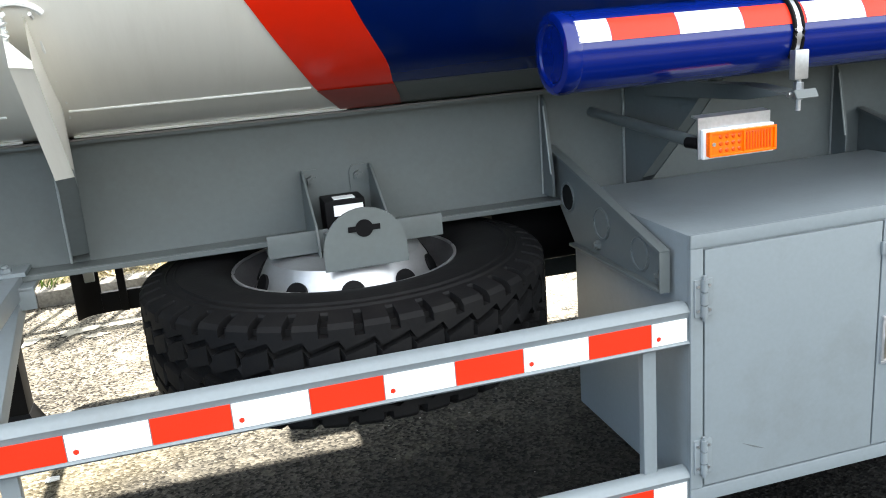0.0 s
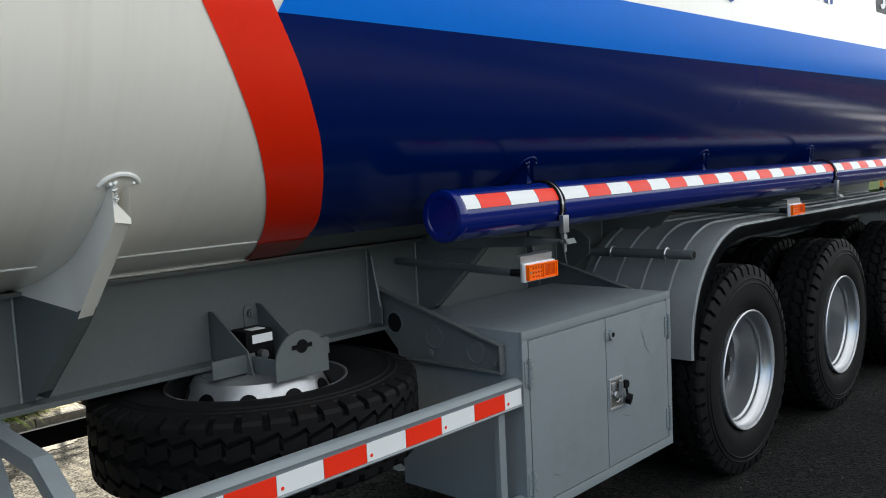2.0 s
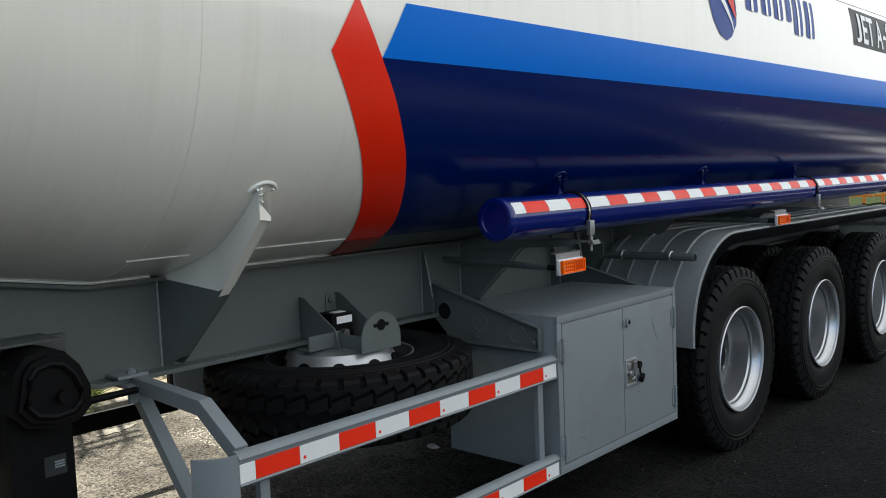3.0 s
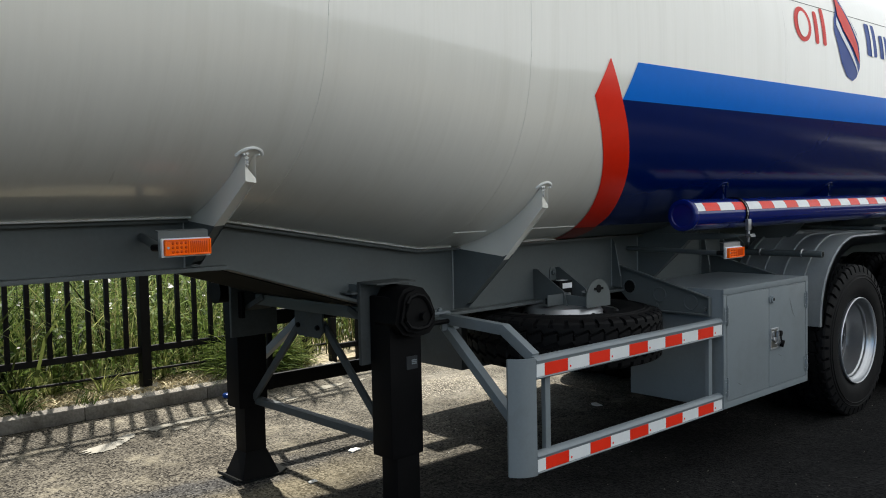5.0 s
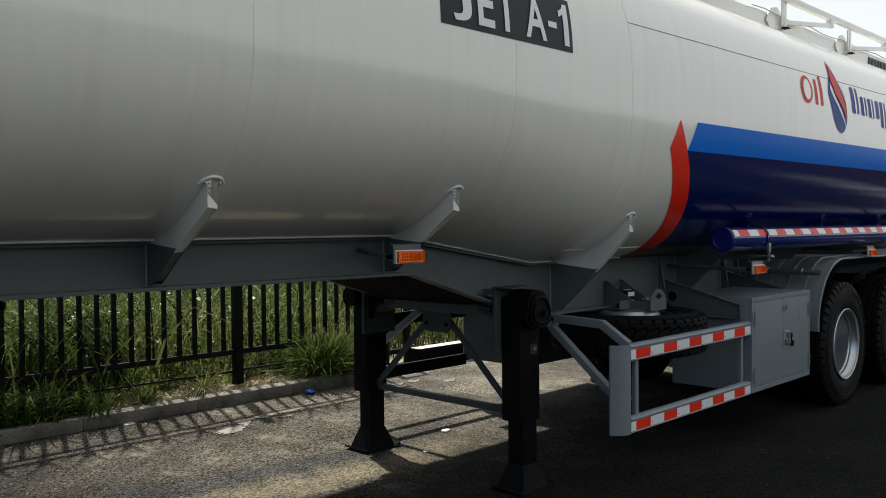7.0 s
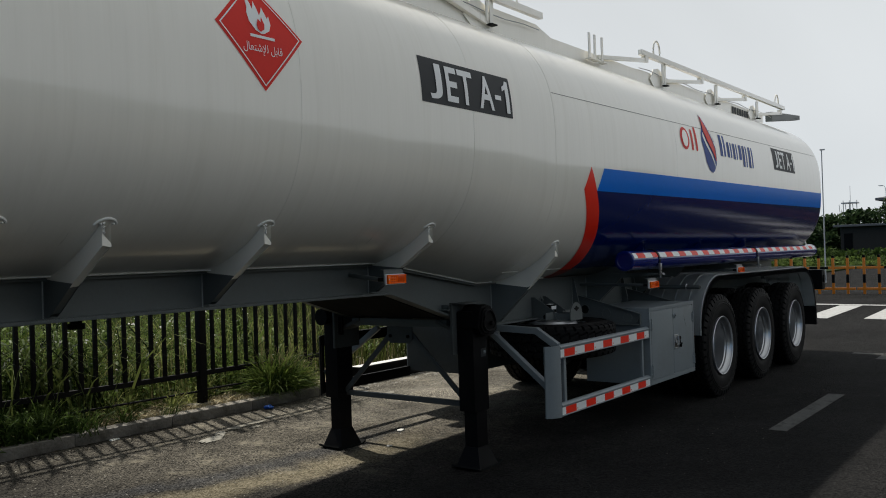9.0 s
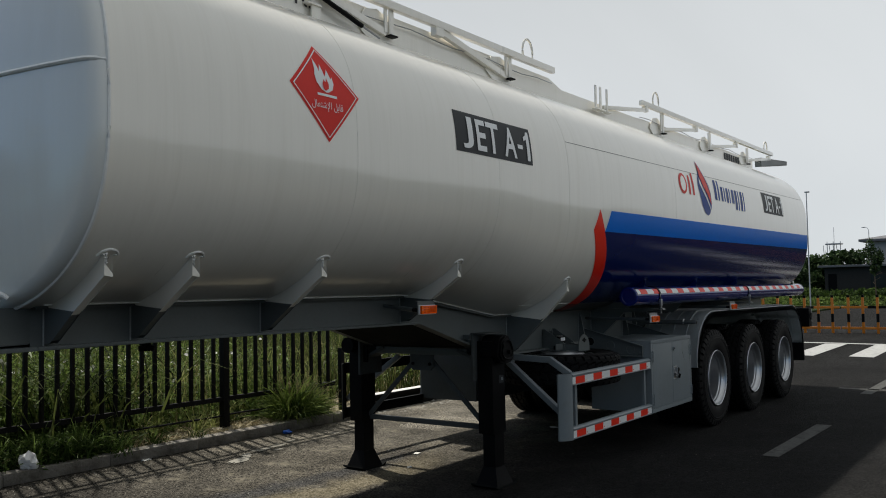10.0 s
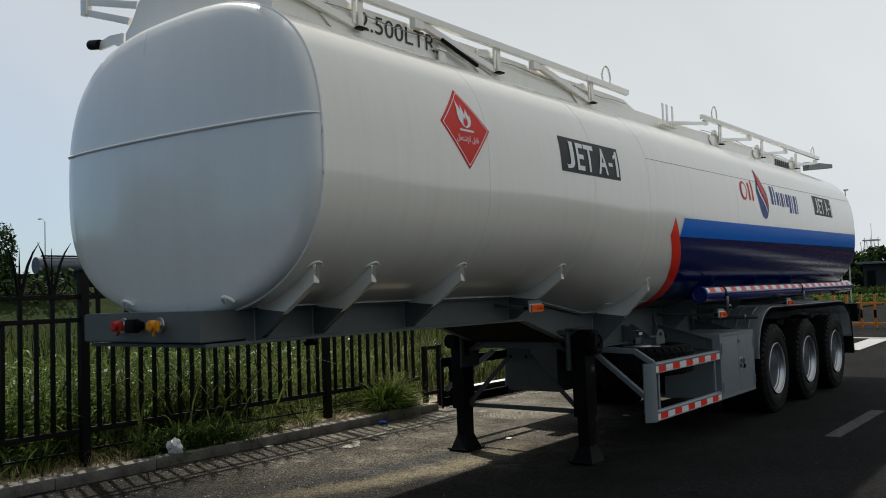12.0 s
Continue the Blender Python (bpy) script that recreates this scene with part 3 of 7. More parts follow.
rows = [lambda x, k=k: band_low(x) + (band_top(x) - band_low(x)) * k / 6 for k in range(7)]
decal("blue_band", rows, lambda z: 0.088 + (z(0.15) - 2.054) * 0.57, lambda z: X_REAR - 0.002, M_BLUE, 0.0025, "mid blue band along the side")
rows = [lambda x, k=k: band_low(x) + (1.43 - band_low(x)) * k / 30 for k in range(31)]
decal("navy_band", rows, lambda z: lerp_table(z(0.3), RED_R), lambda z: X_REAR - 0.002, M_NAVY, 0.0025, "glossy navy blue lower side")
rows = steps(1.429, 1.356, 4)
decal("grey_strip", rows, lambda z: lerp_table(z(0.3), RED_R), lambda z: X_REAR - 0.002, M_GREY, 0.0022, "grey painted strip above the chassis")

# ---- tank trailer: signs ----


def text_mesh(body, size, bold=0.0):
    cu = bpy.data.curves.new("lettering", "FONT")
    cu.body, cu.size, cu.offset, cu.resolution_u = body, size, bold, 5
    ob = bpy.data.objects.new("lettering", cu)
    scene.collection.objects.link(ob)
    dg = bpy.context.evaluated_depsgraph_get()
    me = bpy.data.meshes.new_from_object(ob.evaluated_get(dg))
    bpy.data.objects.remove(ob)
    bpy.data.curves.remove(cu)
    return me


def lettering(body, x0, x1, z0, z1, m, parent, fit, bold=0.0, name="lettering", lean=0.0):
    """Letters stretched into x0..x1 by z0..z1 and laid on the surface given by fit(x, z)."""
    me = text_mesh(body, 1.0, bold)
    xs, ys = [v.co.x for v in me.vertices], [v.co.y for v in me.vertices]
    ax, bx, ay, by = min(xs), max(xs), min(ys), max(ys)
    bm = B()
    bm.from_mesh(me)
    bpy.data.meshes.remove(me)
    for v in bm.verts:
        u, w = (v.co.x - ax) / (bx - ax), (v.co.y - ay) / (by - ay)
        v.co = (x0 + (x1 - x0) * u + lean * w, 0, z0 + (z1 - z0) * w)
    for _ in range(3):
        long = [e for e in bm.edges if e.calc_length() > 0.05]
        if long:
            bmesh.ops.subdivide_edges(bm, edges=long, cuts=1)
            bmesh.ops.triangulate(bm, faces=bm.faces)
    for v in bm.verts:
        v.co = fit(v.co.x, v.co.z)
    return part(name, bm, m, parent)


def sign_panel(x0, x1, z0, z1, lean, off):
    return decal("sign_panel", steps(z0, z1, 8), lambda z: x0 + lean * (z(0) - z0), lambda z: x1 + lean * (z(0) - z0), M_PANEL, off, "dark grey vinyl panel with white letters", nx=12)


def flat_sign(name, outline, m, off, label="", parent=shell):
    """A filled outline of (x, z) laid on the shell."""
    bm = B()
    bm.faces.new([bm.verts.new((x, 0, z)) for x, z in outline])
    bmesh.ops.triangulate(bm, faces=bm.faces)
    for _ in range(3):
        long = [e for e in bm.edges if e.calc_length() > 0.07]
        if long:
            bmesh.ops.subdivide_edges(bm, edges=long, cuts=1)
            bmesh.ops.triangulate(bm, faces=bm.faces)
    for v in bm.verts:
        v.co = skin(v.co.x, v.co.z, off)
    return part(name, bm, m, parent, label)


def jet_sign(x0, x1, z0, z1):
    """The dark panel with its two groups of white letters."""
    p = sign_panel(x0, x1, z0, z1, 0.0, 0.002)
    w, h = x1 - x0, z1 - z0
    for body, a, b_, c, d in (("J", 0.080, 0.205, 0, 1), ("E", 0.250, 0.367, 0, 1), ("T", 0.380, 0.538, 0, 1), ("A", 0.605, 0.773, 0, 1), ("-", 0.790, 0.862, 0.36, 0.50)):
        lettering(body, x0 + a * w, x0 + b_ * w, z0 + (0.10 + 0.79 * c) * h, z0 + (0.10 + 0.79 * d) * h, M_VWHITE, p, lambda x, z: skin(x, z, 0.0065), 0.018, "letter")
    one = ((0.46, 0.0), (1.0, 0.0), (1.0, 1.0), (0.60, 1.0), (0.42, 0.88), (0.0, 0.80), (0.0, 0.66), (0.46, 0.74))
    flat_sign("digit", [(x0 + (0.886 + 0.080 * a) * w, z0 + (0.10 + 0.79 * b_) * h) for a, b_ in one], M_VWHITE, 0.0065, parent=p)


jet_sign(-2.142, -1.155, 2.493, 2.77)
jet_sign(4.88, 5.83, 2.515, 2.79)


# flammable-goods diamond
DC = (-3.342, 2.66)


def dia(s, t=0.0):
    return [(DC[0] - 0.272 * s, DC[1] + 0.018 * s), (DC[0] + 0.0, DC[1] - 0.272 * s), (DC[0] + 0.262 * s, DC[1] + 0.012 * s), (DC[0] - 0.03 * s, DC[1] + 0.268 * s)]


d = flat_sign("hazard_diamond", dia(1.0), M_VRED, 0.002, "red flammable-goods diamond with a white flame")
outer, inner = dia(0.92), dia(0.89)
for i in range(4):
    flat_sign("border_line", [outer[i], outer[(i + 1) % 4], inner[(i + 1) % 4], inner[i]], M_VWHITE, 0.005, parent=d)
FLAME = [(-0.035, -0.075), (-0.070, -0.035), (-0.078, 0.010), (-0.066, 0.050), (-0.070, 0.108), (-0.045, 0.065), (-0.035, 0.033), (-0.028, 0.055), (-0.020, 0.080), (-0.006, 0.042), (0.004, 0.008), (0.018, 0.033),
         (0.028, 0.056), (0.038, 0.015), (0.042, -0.012), (0.052, 0.000), (0.064, 0.016), (0.070, -0.030), (0.055, -0.065), (0.020, -0.085), (0.0, -0.088)]
fl = flat_sign("flame", [(DC[0] - 0.005 + 0.95 * a, DC[1] + 0.085 + 0.95 * b) for a, b in FLAME], M_VWHITE, 0.005, parent=d)
flat_sign("flame_core", [(DC[0] - 0.005 + a, DC[1] + 0.085 + b) for a, b in ((-0.005, -0.076), (0.020, -0.060), (0.024, -0.035), (0.010, 0.0), (0.002, -0.028), (-0.012, -0.012), (-0.024, -0.042), (-0.020, -0.065))], M_VRED, 0.008, parent=d)
flat_sign("flame_bar", [(DC[0] + a, DC[1] + b) for a, b in ((-0.075, -0.022), (0.075, -0.022), (0.075, -0.008), (-0.075, -0.008))], M_VWHITE, 0.005, parent=d)
ARABIC = "".join(chr(c) for c in (0xFEDD, 0xFE8E, 0xFECC, 0xFE98, 0xFEB7, 0xFEFA, 0xFEDF, 0x20, 0xFEDE, 0xFE91, 0xFE8E, 0xFED7))
lettering(ARABIC, DC[0] - 0.125, DC[0] + 0.115, DC[1] - 0.105, DC[1] - 0.05, M_VWHITE, d, lambda x, z: skin(x, z, 0.006))

# company sign as plain shapes: three red blocks, a drop, six blue blocks
logo = flat_sign("drop_mark", [(2.60, 2.96), (2.70, 2.80), (2.80, 2.68), (2.83, 2.56), (2.81, 2.44), (2.75, 2.37), (2.69, 2.345), (2.60, 2.37), (2.52, 2.45), (2.47, 2.56), (2.43, 2.66), (2.46, 2.74), (2.55, 2.84)],
                 M_VBLUE, 0.0035, "blue and red drop-shaped sign")
flat_sign("drop_stroke", [(2.585, 2.95), (2.60, 2.88), (2.70, 2.72), (2.775, 2.60), (2.80, 2.47), (2.765, 2.50), (2.70, 2.57), (2.58, 2.67), (2.52, 2.77), (2.55, 2.86)], M_VRED, 0.009, parent=logo)
flat_sign("drop_gap", [(2.50, 2.76), (2.56, 2.66), (2.69, 2.54), (2.76, 2.45), (2.775, 2.395), (2.745, 2.44), (2.66, 2.52), (2.54, 2.62), (2.475, 2.70)], M_VWHITE, 0.0065, parent=logo)
flat_sign("drop_gap", [(2.612, 2.90), (2.72, 2.735), (2.80, 2.61), (2.812, 2.50), (2.825, 2.56), (2.80, 2.65), (2.72, 2.76)], M_VWHITE, 0.0065, parent=logo)


def ring(x0, x1, z0, z1, m):
    cx, cz, hx, hz = (x0 + x1) / 2, (z0 + z1) / 2, (x1 - x0) / 2, (z1 - z0) / 2
    p = flat_sign("sign_ring", [(cx + hx * math.cos(a), cz + hz * math.sin(a)) for a in steps(0, 6.1, 28)], m, 0.003)
    flat_sign("sign_gap", [(cx + 0.62 * hx * math.cos(a), cz + 0.74 * hz * math.sin(a)) for a in steps(0, 6.1, 28)], M_WHITE, 0.006, parent=p)


def block(x0, x1, z0, z1, m, hole=False):
    r = 0.012
    p = flat_sign("sign_block", [(x0 + r, z0), (x1 - r, z0), (x1, z0 + r), (x1, z1 - r), (x1 - r, z1), (x0 + r, z1), (x0, z1 - r), (x0, z0 + r)], m, 0.003)
    if hole:
        w = (x1 - x0) * 0.40
        flat_sign("sign_gap", [(x0 + w, z0 - 0.002), (x1 - w, z0 - 0.002), (x1 - w, z1 + 0.002), (x0 + w, z1 + 0.002)], M_WHITE, 0.006, parent=p)


ring(1.86, 2.09, 2.535, 2.755, M_VRED)
block(2.14, 2.19, 2.54, 2.75, M_VRED)
block(2.25, 2.30, 2.54, 2.785, M_VRED)
for x0, x1, z0, z1 in ((2.96, 3.13, 2.545, 2.775), (3.19, 3.33, 2.545, 2.715), (3.38, 3.52, 2.54, 2.715), (3.58, 3.66, 2.545, 2.715), (3.70, 3.85, 2.475, 2.715), (3.91, 4.06, 2.475, 2.715)):
    block(x0, x1, z0, z1, M_VBLUE, x1 - x0 > 0.1)

# ---- tank trailer: chassis ----
WEB = 2.35


def web_top(x):
    return lerp_table(x, [(-4.9, 1.535), (-1.79, 1.535), (-0.62, 1.348), (8, 1.348)])


def web_bot(x):
    return lerp_table(x, [(-4.9, 1.345), (-1.66, 1.34), (-0.62, 1.02), (8, 1.02)])


for side, nm in ((WEB, "near"), (2 * YC - WEB, "far")):
    s = 1 if side < YC else -1
    xs = [-4.58, -1.79, -1.66, -0.62, 7.3]
    bm = B()
    out = [(x, web_top(x)) for x in xs] + [(x, web_bot(x)) for x in xs[::-1]]
    prism(bm, out, "y", side, side + s * 0.012)
    beam = part("chassis_beam", bm, M_GREY, trailer, "long grey steel chassis beam", smooth=20)
    bm = B()
    fl = [(x, web_bot(x)) for x in xs]
    prism(bm, fl + [(x, z - 0.016) for x, z in fl[::-1]], "y", side - s * 0.075, side + s * 0.09, 0.003)
    part("lower_flange", bm, M_GREY, beam, smooth=20)
    bm = B()
    fl = [(x, web_top(x)) for x in xs]
    prism(bm, fl + [(x, z - 0.014) for x, z in fl[::-1]], "y", side - s * 0.048, side + s * 0.06, 0.003)
    part("upper_flange", bm, M_GREY, beam, smooth=20)

# weld where the shell meets the beam
for xa, xb, k, m in ((-4.56, -1.82, 30, M_BEAD), (-1.78, -0.40, 20, M_BEAD), (-0.28, 0.42, 20, M_BEAD)):
    bm = B()
    sweep(bm, [(x, min(WEB - 0.024, near_y(x, web_top(x) + 0.010) + 0.004), web_top(x) + 0.006) for x in steps(xa, xb, k)], 0.0042, 8)
    part("beam_weld", bm, m, trailer, "pale weld bead along the top of the beam")

bm = B()
sweep(bm, [(x, WEB - 0.0495 + 0.001 * math.sin(9 * x), web_top(x) - 0.002 + 0.001 * math.sin(23 * x)) for x in steps(-0.60, 1.0, 60)], 0.0032, 6)
part("flange_gap", bm, M_DARKLINE, trailer, "dark gap along the top of the beam")

# front cross beam with chamfered corners
bm = B()
o = [(-4.58, WEB), (-4.97, 2.255), (-4.97, 2 * YC - 2.255), (-4.58, 2 * YC - WEB)]
prism(bm, o, "z", 1.355, 1.53, 0.006)
fb = part("front_beam", bm, M_GREY, trailer, "grey front cross beam carrying the couplings")
bm = B()
prism(bm, [(-4.58, WEB - 0.07), (-4.93, 2.26), (-4.93, 2 * YC - 2.26), (-4.58, 2 * YC - WEB + 0.07), (-3.2, 2 * YC - WEB + 0.02), (-3.2, WEB - 0.02)], "z", 1.325, 1.345, 0.004)
part("coupling_plate", bm, M_GREY, fb, "grey skid plate under the front beam")
bm = B()
rod(bm, (-3.60, YC, 1.325), (-3.60, YC, 1.305), 0.075, 24)
rod(bm, (-3.60, YC, 1.305), (-3.60, YC, 1.275), 0.030, 20)
rod(bm, (-3.60, YC, 1.275), (-3.60, YC, 1.245), 0.046, 20)
part("king_pin", bm, M_BLACK, fb, "short dark king pin under the skid plate")
for y, m1, nm in ((3.00, M_REDP, "red"), (2.815, M_BLACK, "black"), (2.625, M_YEL, "yellow")):
    bm = B()
    rod(bm, (-4.97, y, 1.455), (-5.01, y, 1.455), 0.026, 18)
    c = part("air_coupling", bm, M_STEEL if nm != "black" else M_BLACK, fb, nm + " trailer coupling on the front beam")
    bm = B()
    if nm == "black":
        rod(bm, (-5.0, y, 1.455), (-5.045, y, 1.455), 0.042, 18)
        box(bm, -5.06, -5.035, y - 0.045, y + 0.045, 1.415, 1.495, 0.012)
    else:
        rod(bm, (-5.01, y, 1.455), (-5.045, y, 1.455), 0.033, 18)
        box(bm, -5.055, -5.035, y - 0.065, y + 0.025, 1.432, 1.478, 0.010)
        rod(bm, (-5.055, y - 0.042, 1.455), (-5.07, y - 0.042, 1.455), 0.022, 14)
    part("coupling_cap", bm, m1, c)
    if nm != "black":
        bm = B()
        lathe(bm, [(0.020, 0.0), (0.046, 0.0), (0.048, 0.006), (0.046, 0.012), (0.020, 0.012)], 24, closed=True)
        bmesh.ops.transform(bm, matrix=Matrix.Translation((-4.972, y, 1.455)) @ pose(0, 0, 0, 0, 0, 90), verts=bm.verts)
        part("coupling_flange", bm, M_STEEL, c)
        bm = B()
        box(bm, -5.05, -5.03, y - 0.085, y - 0.06, 1.425, 1.485, 0.006)
        rod(bm, (-5.04, y - 0.05, 1.43), (-5.04, y - 0.03, 1.40), 0.009, 8)
        part("coupling_lever", bm, m1, c)
bm = B()
sweep(bm, [(-4.72 - 0.05 * math.sin(a), 2.30 + 0.05 * math.cos(a), 1.56 + 0.045 * math.sin(a)) for a in steps(0.1, 2.8, 8)], 0.011, 8)
part("lift_eye", bm, M_BEAD, front_head)
bm = B()
sweep(bm, [(-4.72 - 0.05 * math.sin(a), 3.33 + 0.05 * math.cos(a), 1.56 + 0.045 * math.sin(a)) for a in steps(0.1, 2.8, 8)], 0.011, 8)
part("lift_eye", bm, M_BEAD, front_head)

# saddle brackets: two plates out from the beam to the shell joined by a sloped front strip, grey below and white above


def saddle(xw, zt, ztop, y_tip, above, fall, slant):
    zb, zw = web_bot(xw), web_top(xw)
    navy = above is M_NAVY
    y_low = WEB - 0.06
    slope = (zt - zb - 0.01) / (y_low - y_tip)

    def plate_x(y):
        return xw + slant * min(1.0, (WEB - y) / 0.3)

    def shell_z(y):
        z = zw - 0.01
        while near_y(xw, z) > y and z < 1.9:
            z += 0.004
        return z

    cols = []
    for y in steps(WEB, y_tip, 20):
        lo = zb + 0.01 + max(0.0, y_low - y) * slope
        hi = max(min(shell_z(y), ztop) + 0.004, lo + 0.004)
        cols.append((plate_x(y), y, lo, min(max(zw - 0.004 - fall * (WEB - y) if not navy else 1.42, lo), hi), hi))
    x, y, lo, _, hi = cols[-1]
    cols[-1] = (x, y, lo, lo, ztop)
    bm = B()
    for dx in (0.0, 0.042):
        vs = [[bm.verts.new((x + dx, y, z)) for z in zs] for x, y, *zs in cols]
        for v0, v1 in zip(vs, vs[1:]):
            for k in range(2):
                if (v0[k].co - v0[k + 1].co).length + (v1[k].co - v1[k + 1].co).length > 0.002:
                    bm.faces.new((v0[k], v1[k], v1[k + 1], v0[k + 1])).material_index = k
    strip = [c for c in cols if c[1] <= y_low]
    rows = [[bm.verts.new((x + d, y, lo + (0.0 if d == 0 else 0.004))) for d in (0.0, 0.042)] for x, y, lo, _, _ in strip]
    for (c0, a), (c1, b_) in zip(zip(strip, rows), zip(strip[1:], rows[1:])):
        bm.faces.new((a[0], b_[0], b_[1], a[1])).material_index = 1 if c1[3] <= c1[2] + 0.001 else 0
    x, y, lo, _, _ = cols[-1]
    bm.faces.new([bm.verts.new(p) for p in ((x, y, lo), (x + 0.042, y, lo - 0.006), (x + 0.042, y, lo + 0.008), (x + 0.010, y, lo + 0.045), (x + 0.008, y, ztop), (x, y, ztop))]).material_index = 1
    bmesh.ops.remove_doubles(bm, verts=bm.verts, dist=0.0008)
    g = part("saddle_bracket", bm, [M_GREY, above], trailer, "folded saddle bracket, grey below and navy above" if navy else "folded saddle bracket, grey below and white above", smooth=25)
    bead = M_NAVY if navy else M_BEAD
    xt = cols[-1][0]
    bm = B()
    arc = []
    for a in steps(0.2, 2.75, 12):
        z = ztop - 0.012 + 0.034 * math.sin(a)
        xa = xt + 0.026 - 0.052 * math.cos(a)
        arc.append((xa, near_y(xa, z) - 0.002, z))
    sweep(bm, arc, 0.0045 if navy else 0.0066, 8)
    zc = cols[-1][2] + 0.05
    sweep(bm, [(xt + 0.006 + 0.006 * math.sin(i * 2.3), y_tip - 0.004 + 0.003 * math.sin(i * 3.1), zc + (ztop + 0.004 - zc) * i / 9) for i in range(10)], 0.0048, 6)
    part("weld_cap", bm, bead, g)
    for dx, r in ((-0.004, 0.0045), (0.055, 0.0035)):
        bm = B()
        sweep(bm, [(c[0] + dx, c[1] + 0.006 * math.sin(i * 2.1), c[4]) for i, c in enumerate(cols)], r, 6)
        part("weld_line", bm, bead, g)
    bm = B()
    rod(bm, (xw - 0.004, WEB - 0.004, zb), (xw - 0.004, WEB - 0.004, zw), 0.004, 8)
    part("weld_line", bm, M_GBEAD, g)


for xw in (-4.515, -4.045, -3.155, -1.812):
    saddle(xw, 1.668, 1.762, 1.805, M_WHITE, 0.075, -0.022)
saddle(-0.346, 1.546, 1.640, 1.772, M_WHITE, 0.12, 0.045)
for xw in (1.285, 2.73, 4.17):
    saddle(xw, 1.546, 1.640, 1.772, M_NAVY, 0.0, 0.045)

# upright stiffeners on the beam behind the spare wheel
for x in (1.008, 2.05, 2.30):
    bm = B()
    prism(bm, [(WEB, 1.03), (WEB - 0.07, 1.03), (WEB - 0.07, 1.10), (WEB - 0.03, 1.30), (WEB, 1.345)], "x", x, x + 0.008)
    part("stiffener", bm, M_GREY, trailer)
    bm = B()
    rod(bm, (x - 0.003, WEB - 0.003, 1.03), (x - 0.003, WEB - 0.003, 1.34), 0.003, 8)
    rod(bm, (x - 0.003, WEB - 0.07, 1.10), (x - 0.003, WEB - 0.03, 1.30), 0.0028, 8)
    part("weld_line", bm, M_GBEAD, trailer)


def bolt(bm, p, way, r=0.014, h=0.012):
    p, way = Vector(p), Vector(way).normalized()
    rod(bm, p, p + way * h, r, 6)
    rod(bm, p + way * h, p + way * (h + 0.006), r * 0.55, 8)


# sloped outriggers that carry the tool cabinet
for x, full in ((1.038, True), (2.16, False)):
    out = [(WEB, 1.170), (WEB - 0.01, 1.173), (1.684, 1.0), (1.684, 0.905), (2.20, 0.903), (2.305, 1.004), (WEB, 1.004)]
    bm = B()
    prism(bm, out, "x", x, x + 0.008)
    bar(bm, (x - 0.006, WEB - 0.01, 1.174), (x - 0.006, 1.684, 1.001), 0.028, 0.008, 0.002)
    bar(bm, (x - 0.006, 2.20, 0.902), (x - 0.006, 1.684, 0.903), 0.028, 0.008, 0.002)
    bar(bm, (x - 0.006, 1.687, 0.904), (x - 0.006, 1.687, 1.0), 0.028, 0.007, 0.002, up=(0, 1, 0))
    g = part("outrigger", bm, M_GREY, trailer, "grey sloped outrigger with lightening holes", smooth=20)
    for y, z in ((2.235, 1.035), (2.02, 0.999), (1.81, 0.966)) if full else ():
        bm = B()
        sweep(bm, [(x - 0.002, y + 0.042 * math.cos(a), z + 0.042 * math.sin(a)) for a in steps(0, 2 * math.pi * 23 / 24, 23)], 0.004, 6, closed=True)
        part("hole_rim", bm, M_GREY, g)
        bm = B()
        rod(bm, (x - 0.0025, y, z), (x - 0.001, y, z), 0.040, 24)
        # Innermost disc takes the near-black tone for the dark of its hole.
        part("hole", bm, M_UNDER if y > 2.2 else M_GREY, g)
    for y, z in ((1.716, 0.934), (2.04, 0.935)):
        bm = B()
        bolt(bm, (x, y, z), (-1, 0, 0))
        part("bolt", bm, M_GREY, g)

# ---- spare wheel and its carrier ----


